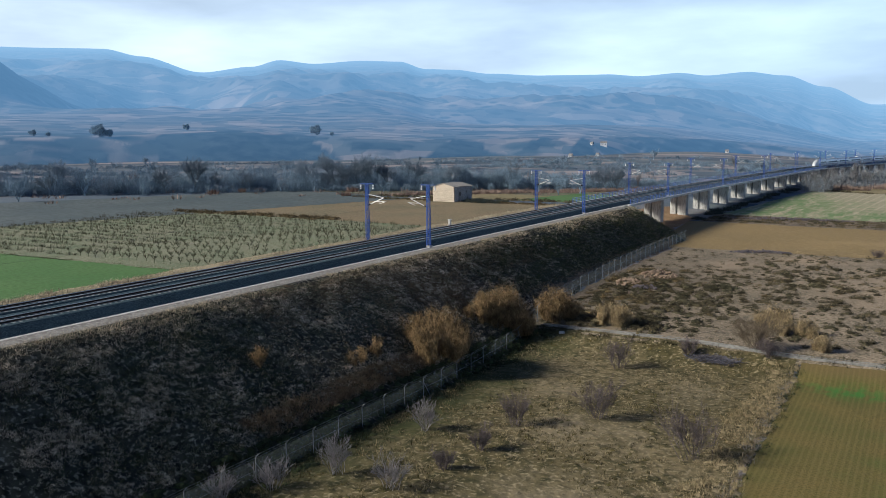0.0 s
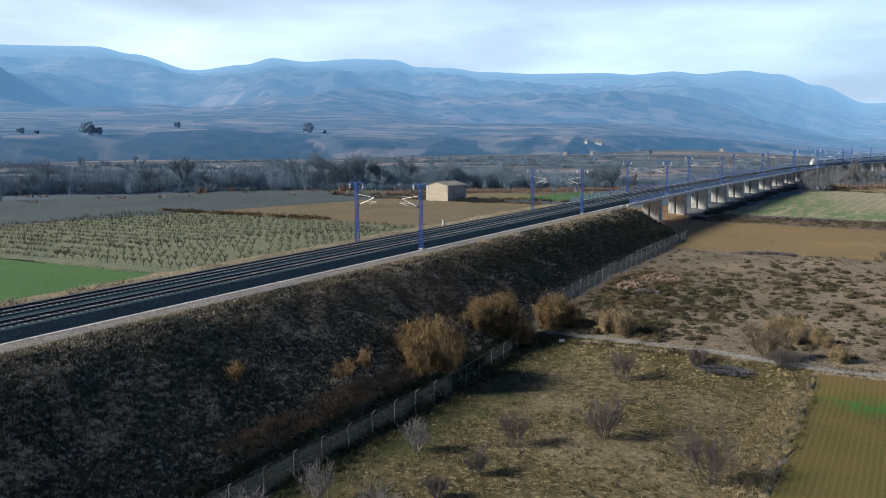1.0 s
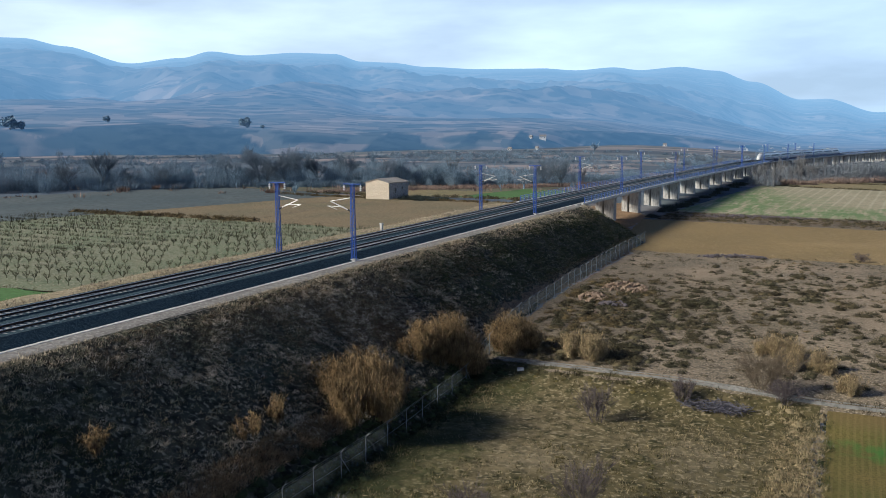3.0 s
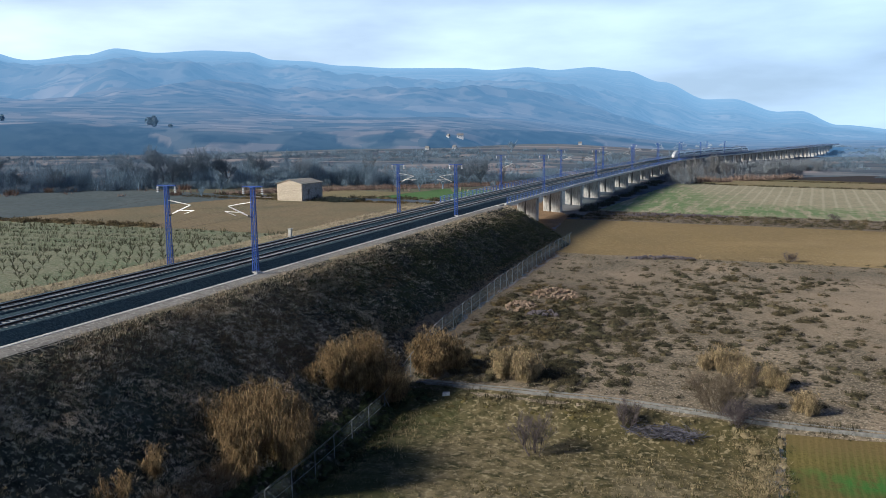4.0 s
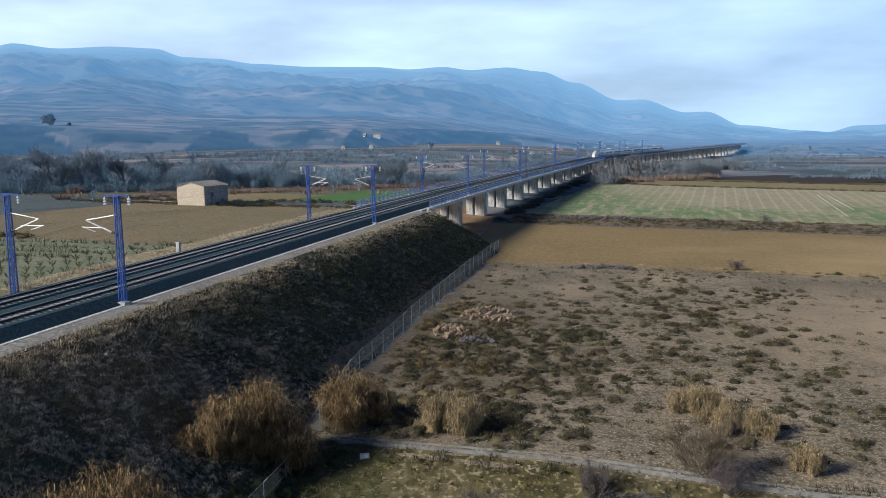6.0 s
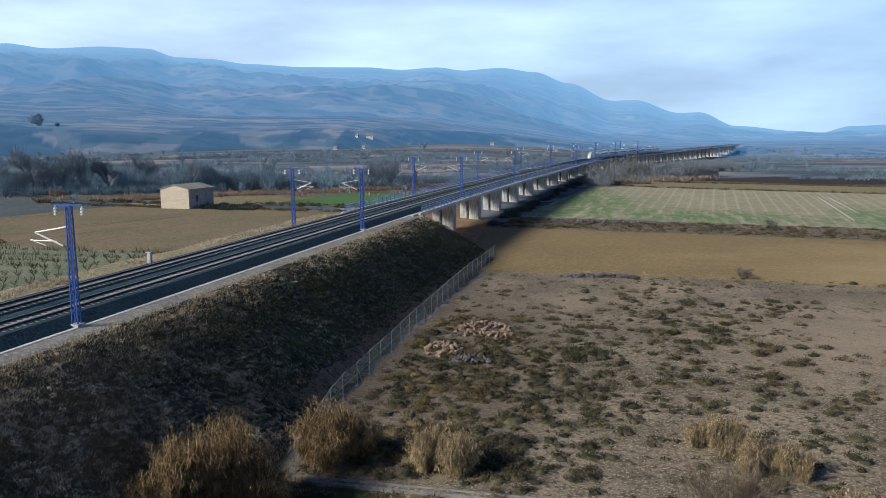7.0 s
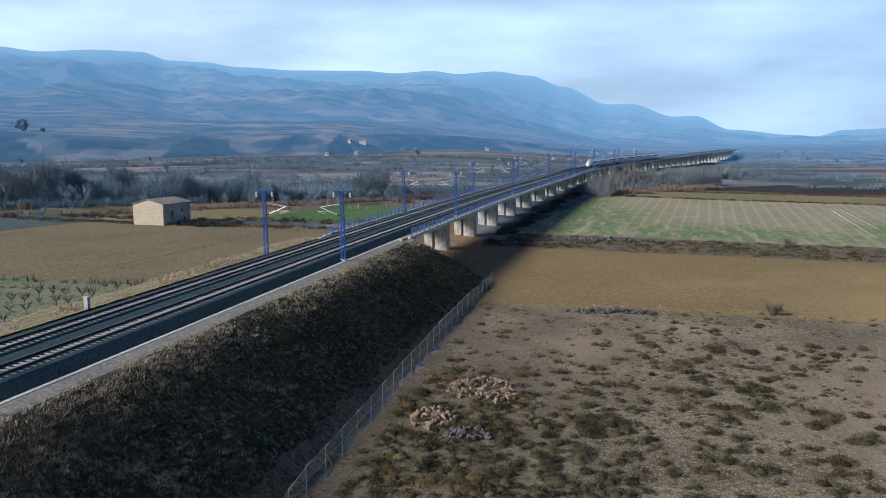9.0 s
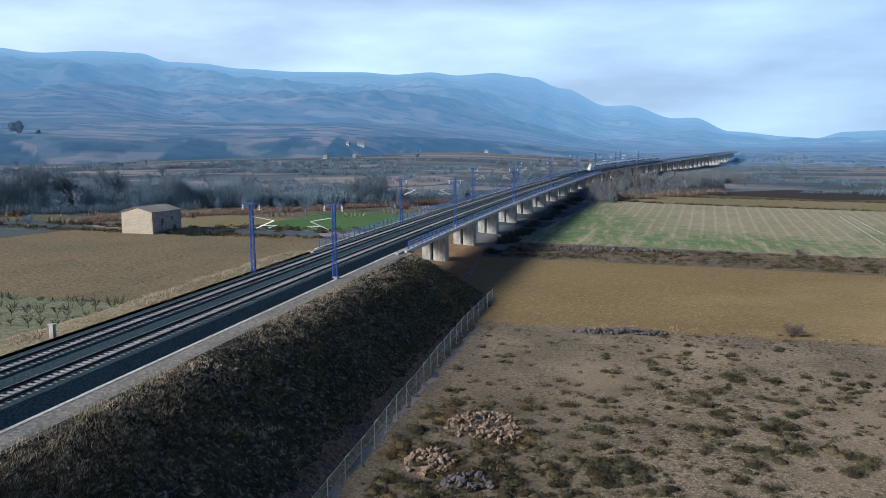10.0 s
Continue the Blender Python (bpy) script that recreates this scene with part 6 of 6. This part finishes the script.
# ---------------------------------------------------------------- trees
def tree_mesh(seed, height, kind):
    if kind == "poplar":
        s = twig_soup(seed, height, 0.28, 9, 3, 0.13, 0.9, 4, 3, height * 0.3, 0.5, 0.025)
    elif kind == "broad":
        s = twig_soup(seed, height, 0.66, 8, 3, 0.17, 0.5, 7, 3, height * 0.25, 0.56, 0.02)
    else:
        s = twig_soup(seed, height, 0.6, 8, 3, 0.1, 0.4, 5, 3, 0.0, 0.55, 0.03)
    return s.mesh("bare_tree", M_POPLAR if kind == "poplar" else M_BARK)


POPLAR = [tree_mesh(100 + i, 10.5, "poplar") for i in range(3)]
BROAD = [tree_mesh(110 + i, 11, "broad") for i in range(4)]
THICKET = [tree_mesh(120 + i, 6, "thicket") for i in range(3)]
trng = random.Random(21)


def tree(x, y, meshes, size, label):
    m = pose(x, y, lay(x, y), rz=trng.uniform(0, 360)) @ Matrix.Scale(size * trng.uniform(0.65, 1.3), 4)
    return link("bare_tree", trng.choice(meshes), None, label, "tree", "leafless trees of the valley", at=m)


# river trees behind the left-hand fields
for i in range(11):
    t = i / 10
    x, y = -222 + 104 * t + trng.gauss(0, 5), 84 + 106 * t + trng.gauss(0, 8) + 12 * trng.random()
    tree(x, y, BROAD if trng.random() < 0.5 else THICKET, 1.25, "leafless riverside tree behind the fields")
for x, y in ((-150, 164), (-143, 168), (-139, 172), (-134, 176), (-131, 181), (-126, 186)):
    tree(x, y, BROAD, 1.2, "large leafless forked tree at the field's edge")
for i in range(10):
    x = -118 + 96 * trng.random()
    tree(x, 215 + 0.25 * (x + 118) + trng.gauss(0, 16), BROAD + POPLAR, 0.95, "leafless tree beyond the barn")
# poplars by the viaduct
for i in range(18):
    y = 300 + 85 * trng.random()
    tree(line_x(y) + 11 + 22 * trng.random(), y, POPLAR, 0.95, "slender leafless poplar beside the viaduct")
for i in range(14):
    y = 272 + 50 * trng.random()
    tree(line_x(y) + 10.5 + 14 * trng.random(), y, POPLAR, 0.8, "slender leafless poplar beside the viaduct")
for i in range(14):
    x = 46 + 60 * trng.random()
    tree(x, 352 + 40 * trng.random() + 0.2 * x, THICKET, 0.9, "leafless willow thicket beyond the fields")
for i in range(12):
    y = 330 + 110 * trng.random()
    tree(line_x(y) - 14 - 40 * trng.random(), y, POPLAR + THICKET, 0.9, "leafless tree behind the viaduct")


# woods and hedges farther off: one piece of ground cover
for az, x, y, k in ((-53.4, -556, 382, 0.95), (-52.6, -551, 388, 0.6), (-48.2, -560, 485, 0.5), (-39.2, -448, 544, 0.85), (-37.8, -432, 548, 0.3), (-58.0, -590, 343, 0.45), (-57.0, -581, 351, 0.3)):
    g = np.random.default_rng(int(-az * 10))
    n = 900
    d = g.normal(0, 1, (n, 3))
    d /= np.linalg.norm(d, axis=1)[:, None]
    c = d * np.array([6.5, 6.5, 5.0]) * k * g.uniform(0.55, 1.05, (n, 1)) * (1 + 0.25 * np.sin(5 * d[:, :1] + 3 * d[:, 1:2]))
    c[:, 2] += 5.5 * k
    t = empty("evergreen_tree", pose(x, y, far_z(x, y)), "dark rounded evergreen oak on the far shelf", "tree", "far evergreen trees")
    part("trunk", Soup().tube((0, 0, -1), (0, 0, 5 * k), 0.5, 0.25), M_BARK, t)
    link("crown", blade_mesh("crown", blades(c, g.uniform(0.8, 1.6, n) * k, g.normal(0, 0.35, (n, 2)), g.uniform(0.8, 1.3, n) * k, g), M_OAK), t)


def forest(name, label, material, points, sizes, seed, heights=(7.0, 5.0, 9.0)):
    """Many far leafless trees as one piece of ground cover."""
    g = np.random.default_rng(seed)
    kinds = [twig_soup(300 + i, h, 0.55, 7, 2, 0.22, 0.5, 5, 3, h * 0.15, 0.6, 0.09) for i, h in enumerate(heights)]
    kinds = [(np.array(k.v), k.f) for k in kinds]
    vs, fs, n = [], [], 0
    for x, y in points:
        v, f = kinds[g.integers(0, len(kinds))]
        a, k = g.uniform(0, 2 * np.pi), g.uniform(*sizes)
        rot = np.array([[np.cos(a), -np.sin(a), 0], [np.sin(a), np.cos(a), 0], [0, 0, 1]]) * k
        vs.append(v @ rot.T + np.array([x, y, far_z(x, y)]))
        fs.extend(tuple(i + n for i in q) for q in f)
        n += len(v)
    me = bpy.data.meshes.new(name)
    me.from_pydata(np.concatenate(vs).tolist(), [], fs)
    me.materials.append(material)
    me.update()
    return link(name, me, None, label, "woodland", kind="stuff")


wrng = random.Random(33)
pts = []
while len(pts) < 90:
    az, r = wrng.uniform(-64, 8), wrng.uniform(240, 640)
    x, y = polar(r, az)
    if x < line_x(y) - 16 and noisy(x * 0.35, y, 0.03, 12) + wrng.uniform(-0.2, 0.2) > 0.08:
        pts.append((x, y))
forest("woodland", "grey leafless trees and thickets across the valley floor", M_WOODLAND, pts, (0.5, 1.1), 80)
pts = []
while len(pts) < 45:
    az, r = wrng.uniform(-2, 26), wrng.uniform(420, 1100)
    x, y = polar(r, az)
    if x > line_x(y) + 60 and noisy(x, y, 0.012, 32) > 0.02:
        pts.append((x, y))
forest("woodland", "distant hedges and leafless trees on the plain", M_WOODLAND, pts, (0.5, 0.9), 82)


def bushes(label, material, points, radius, height, per, width, seed):
    """Leafless thickets: fine rods rising close together under a rounded, uneven outline."""
    g = np.random.default_rng(seed)
    p = np.repeat(np.array([(x, y, far_z(x, y)) for x, y in points]), per, 0)
    n = len(p)
    size = np.repeat(g.uniform(0.55, 1.3, len(points)), per)
    slim = np.repeat(g.uniform(0.6, 1.2, len(points)), per)
    a, q = g.uniform(0, 2 * np.pi, n), np.sqrt(g.uniform(0, 1, n))
    out = np.stack([np.cos(a), np.sin(a)], 1)
    p[:, :2] += out * (q * radius * size * slim)[:, None]
    dome = height * size * np.sqrt(1.02 - q * q)
    low = g.uniform(0, 1, n) ** 0.8
    p[:, 2] += low * 0.72 * dome
    le = np.clip(out * (0.45 * q)[:, None] + g.normal(0, 0.2, (n, 2)), -0.75, 0.75)
    v = spikes(p, dome * (1 - 0.72 * low) * g.uniform(0.5, 1.1, n) + 0.3, le, width * g.uniform(0.7, 1.6, n) * (1.3 - 0.6 * low), g)
    return link("thicket", tri_mesh("thicket", v, np.arange(3 * n).reshape(-1, 3), material), None, label, "thicket", kind="stuff")


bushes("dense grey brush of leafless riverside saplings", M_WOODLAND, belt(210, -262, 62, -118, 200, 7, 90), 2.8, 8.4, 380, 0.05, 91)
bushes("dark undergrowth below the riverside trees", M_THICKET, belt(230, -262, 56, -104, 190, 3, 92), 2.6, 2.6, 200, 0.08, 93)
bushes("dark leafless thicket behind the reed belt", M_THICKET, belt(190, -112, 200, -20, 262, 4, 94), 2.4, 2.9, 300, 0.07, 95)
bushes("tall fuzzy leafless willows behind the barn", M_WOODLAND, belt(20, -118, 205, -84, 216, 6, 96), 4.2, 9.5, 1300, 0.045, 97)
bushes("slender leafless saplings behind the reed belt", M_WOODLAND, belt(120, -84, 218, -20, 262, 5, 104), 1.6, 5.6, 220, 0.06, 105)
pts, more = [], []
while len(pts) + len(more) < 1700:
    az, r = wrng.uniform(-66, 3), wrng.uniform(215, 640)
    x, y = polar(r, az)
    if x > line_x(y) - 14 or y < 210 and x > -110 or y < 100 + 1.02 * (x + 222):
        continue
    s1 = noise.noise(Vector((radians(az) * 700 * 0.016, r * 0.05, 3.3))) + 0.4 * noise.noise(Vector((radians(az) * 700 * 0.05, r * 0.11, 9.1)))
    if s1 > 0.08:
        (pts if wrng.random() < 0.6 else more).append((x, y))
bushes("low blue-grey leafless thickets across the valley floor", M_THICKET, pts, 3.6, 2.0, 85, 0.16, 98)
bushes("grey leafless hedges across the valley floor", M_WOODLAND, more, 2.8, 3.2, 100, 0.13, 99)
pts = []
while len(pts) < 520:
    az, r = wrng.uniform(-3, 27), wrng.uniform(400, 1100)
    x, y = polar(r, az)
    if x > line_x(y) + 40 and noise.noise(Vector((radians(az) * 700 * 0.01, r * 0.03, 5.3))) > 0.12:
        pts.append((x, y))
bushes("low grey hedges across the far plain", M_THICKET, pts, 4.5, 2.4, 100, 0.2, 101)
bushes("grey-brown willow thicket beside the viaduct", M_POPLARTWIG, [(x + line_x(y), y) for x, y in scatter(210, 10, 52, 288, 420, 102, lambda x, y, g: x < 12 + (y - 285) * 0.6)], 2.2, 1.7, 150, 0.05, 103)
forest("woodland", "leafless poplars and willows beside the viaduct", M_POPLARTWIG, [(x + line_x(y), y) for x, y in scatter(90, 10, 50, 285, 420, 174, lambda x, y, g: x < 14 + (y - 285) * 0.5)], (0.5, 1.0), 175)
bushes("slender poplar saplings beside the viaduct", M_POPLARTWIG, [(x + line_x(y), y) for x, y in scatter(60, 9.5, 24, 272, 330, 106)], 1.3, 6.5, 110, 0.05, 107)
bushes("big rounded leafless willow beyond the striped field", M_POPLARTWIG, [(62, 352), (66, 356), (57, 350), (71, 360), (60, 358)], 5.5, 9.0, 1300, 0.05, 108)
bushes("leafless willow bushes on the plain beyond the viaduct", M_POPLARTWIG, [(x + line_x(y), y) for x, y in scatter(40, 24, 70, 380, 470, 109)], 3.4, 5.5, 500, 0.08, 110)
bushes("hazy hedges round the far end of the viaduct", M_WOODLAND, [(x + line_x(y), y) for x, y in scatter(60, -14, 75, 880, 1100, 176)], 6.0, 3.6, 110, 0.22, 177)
tufts("russet_thicket", M_BROWNLEAF, "russet bushes among the bare trees", [polar(wrng.uniform(240, 420), wrng.uniform(-60, -14)) for _ in range(22)], far_z, 2.6, 0.12, 200, 2.0, 83, 0.5, "woodland")

# ---------------------------------------------------------------- stones
rockgen = random.Random(4)


def rock_mesh(seed, mats, squash=0.7):
    g = random.Random(seed)
    bm = bmesh.new()
    bmesh.ops.create_icosphere(bm, subdivisions=1, radius=0.5)
    for v in bm.verts:
        v.co *= g.uniform(0.75, 1.2)
        v.co.z *= squash
    me = bpy.data.meshes.new("rock")
    bm.to_mesh(me)
    bm.free()
    me.materials.append(mats)
    return me


ROCKS = [rock_mesh(i, M_ROCK) for i in range(6)]
DARKS = [rock_mesh(20 + i, M_ROCKDARK) for i in range(4)]


def heap(name, label, x, y, rx, ry, h, n, meshes, size):
    e = empty(name, pose(x, y, lay(x, y)), label, "stones", "stone heaps")
    for _ in range(n):
        a, r = rockgen.uniform(0, 2 * math.pi), math.sqrt(rockgen.random())
        px, py = rx * r * math.cos(a), ry * r * math.sin(a)
        pz = h * (1 - r * r) * rockgen.uniform(0.5, 1) + 0.2 + ground_z(x + px, y + py) - lay(x, y)
        k = size * rockgen.uniform(0.5, 1.4)
        link("stone", rockgen.choice(meshes), e, at=pose(px, py, pz, rockgen.uniform(0, 360), rockgen.uniform(0, 40), rockgen.uniform(0, 360)) @ Matrix.Diagonal((k * rockgen.uniform(0.8, 1.5), k, k * 0.8, 1)))


OCHRE = "heap of ochre field stones among scrub"
heap("stone_heap", OCHRE, 25.4, 26.9, 1.9, 2.4, 0.6, 110, ROCKS, 0.38)
heap("stone_heap", OCHRE, 27.6, 35.2, 3.2, 3.2, 0.9, 180, ROCKS, 0.38)
heap("stone_heap", OCHRE, 29.6, 33.0, 1.5, 2.2, 0.5, 45, ROCKS, 0.45)
heap("stone_heap", "low heap of dark grey rubble at the field's edge", 37.6, 70.6, 6.0, 1.2, 0.5, 170, DARKS, 0.42)
heap("stone_heap", "dark rubble below the scrub heap", 28.8, 24.0, 1.8, 1.6, 0.3, 45, DARKS, 0.5)
STICKS = []
for i in range(4):
    sg = random.Random(90 + i)
    s = Soup()
    p = Vector((-0.7, 0, 0))
    for k in range(3):
        q = p + Vector((0.5, sg.gauss(0, 0.12), sg.gauss(0, 0.1)))
        s.tube(p, q, 0.045 - 0.01 * k, 0.035 - 0.01 * k, 4)
        s.tube(q, q + Vector((0.25, sg.choice((-0.3, 0.3)), 0.15)), 0.022, 0.01, 3)
        p = q
    STICKS.append(s.mesh("branch", M_STICK))
pile = empty("branch_pile", pose(45.6, -6.6, lay(45.6, -6.6) + 0.15), "heap of cut grey-violet branches lying in the meadow", "branches")
for _ in range(130):
    a, r = rockgen.uniform(0, 2 * math.pi), math.sqrt(rockgen.random())
    link("branch", rockgen.choice(STICKS), pile, at=pose(2.9 * r * math.cos(a), 1.0 * r * math.sin(a), 0.1 + 0.5 * (1 - r * r) * rockgen.random(), rockgen.uniform(0, 360), rockgen.uniform(-15, 15), rockgen.uniform(0, 360)))
heap("stone_heap", "long rubble bank on the weedy strip", 33.0, 146.0, 16.0, 2.6, 0.5, 200, DARKS, 0.6)
s = Soup().box((0, 0, 0.16), (0.75, 0.55, 0.42), 20, 0.8).box((0.3, 0.2, 0.08), (0.4, 0.3, 0.22), 50, 0.8)
link("white_stone", s.mesh("white_stone", M_PALESTONE), None, "white limestone block lying in the grass", "stone", at=pose(26.9, -3.9 - 0.6, lay(26.9, -5) + 0.12))
g = random.Random(77)
for i in range(170):
    x, y = g.uniform(22, 85), g.uniform(-1, 72)
    k = g.uniform(0.12, 0.38)
    link("stone", g.choice(ROCKS), None, "loose pale stone on the waste ground", "stone", "loose stones", at=pose(x, y, ground_z(x, y) + 0.12, 0, 0, g.uniform(0, 360)) @ Matrix.Scale(k, 4))

# small lineside cabinet on the far shoulder
cab = empty("lineside_cabinet", pose(-7.6, 28.6, -1.0), "small pale lineside cabinet on the far shoulder", "cabinet")
part("body", Soup().box((0, 0, 0.55), (0.4, 0.35, 1.1)), M_CONC, cab)
part("roof", Soup().box((0, 0, 1.14), (0.6, 0.5, 0.08)), M_CONC, cab)


# ---------------------------------------------------------------- far buildings
def cottage(x, y, w, d, h, z=None, label="small whitewashed farmhouse on the far slope"):
    z = lay(x, y) if z is None else z
    e = empty("farmhouse", pose(x, y, z, rz=g.uniform(-30, 30)), label, "house", "far farmhouses")
    part("wall", Soup().box((0, 0, h / 2 - 1), (w, d, h + 2)), M_WHITEWALL, e)
    s = Soup().add([(-w / 2 - 0.3, -d / 2 - 0.3, h), (w / 2 + 0.3, -d / 2 - 0.3, h), (w / 2 + 0.3, d / 2 + 0.3, h), (-w / 2 - 0.3, d / 2 + 0.3, h), (-w / 2, 0, h + 1.6), (w / 2, 0, h + 1.6)],
                   [(0, 1, 5, 4), (2, 3, 4, 5), (0, 4, 3), (1, 2, 5), (0, 3, 2, 1)])
    part("roof", s, M_TILE, e)
    for k in (-0.25, 0.25):
        part("window", Soup().box((w * k, -d / 2, h * 0.55), (0.5, 0.12, 0.6)), M_GLASS, e)


cottage(-197, 653, 6.0, 4.5, 2.6, far_z(-197, 653))
cottage(-204.5, 642, 2.6, 2.5, 1.4, far_z(-204.5, 642))
cottage(-181.5, 593, 2.8, 2.5, 1.3, far_z(-181.5, 593))
cottage(-197, 570, 3.2, 2.5, 1.2, far_z(-197, 570))
cottage(-112, 782, 3.6, 3, 1.6, far_z(-112, 782))


# ---------------------------------------------------------------- sleepers
prof = [(-1.3, -0.02), (-0.9, 0.0), (-0.5, -0.015), (0.5, -0.015), (0.9, 0.0), (1.3, -0.02)]
s = Soup()
v = [(x, sy, z) for sy, dz in ((-0.15, -0.16), (-0.11, 0), (0.11, 0), (0.15, -0.16)) for x, z in [(px, pz + dz) for px, pz in prof]]
n6 = len(prof)
s.add(v, [(k * n6 + i, k * n6 + i + 1, (k + 1) * n6 + i + 1, (k + 1) * n6 + i) for k in range(3) for i in range(n6 - 1)] + [(0, n6, 2 * n6, 3 * n6), (n6 - 1, 4 * n6 - 1, 3 * n6 - 1, 2 * n6 - 1)])
sleeper_me = s.mesh("sleeper", M_SLEEPER)
rest = Soup()
for tc in TRACKS:
    for i in range(620):
        y = -66 + 0.6 * i
        hd = heading(y)
        if -54 <= y < 34:
            link("sleeper", sleeper_me, bed, at=pose(tc, y, -0.165))
        else:
            ca, sa = math.cos(hd), math.sin(hd)
            x0 = line_x(y) + tc * ca
            rest.add([(x0 + px * ca, y - tc * sa + py - px * sa, -0.165 + pz) for px, py, pz in v], s.f)
part("sleeper", rest, M_SLEEPER, bed)["kind"] = "stuff"


# small white plant guards standing in rows on the striped field
GUARDS = [(95.2, 229.5), (90.0, 157.0), (98.2, 231.8), (95.1, 176.3)]
guards = Soup()
gg = random.Random(55)
for (ax0, ay0), (bx0, by0), n in (((GUARDS[0]), (GUARDS[1]), 26), ((GUARDS[2]), (GUARDS[3]), 22)):
    for i in range(n):
        t = (i + gg.uniform(-0.3, 0.3)) / n
        x, y = ax0 + (bx0 - ax0) * t, ay0 + (by0 - ay0) * t
        guards.box((x, y, lay(x, y) + 0.28), (0.17, 0.17, 0.3), gg.uniform(0, 90), 0.8)
link("plant_guards", guards.mesh("plant_guards", M_PALESTONE), None, "rows of small white plant guards on the striped field", "plant guards", kind="stuff")
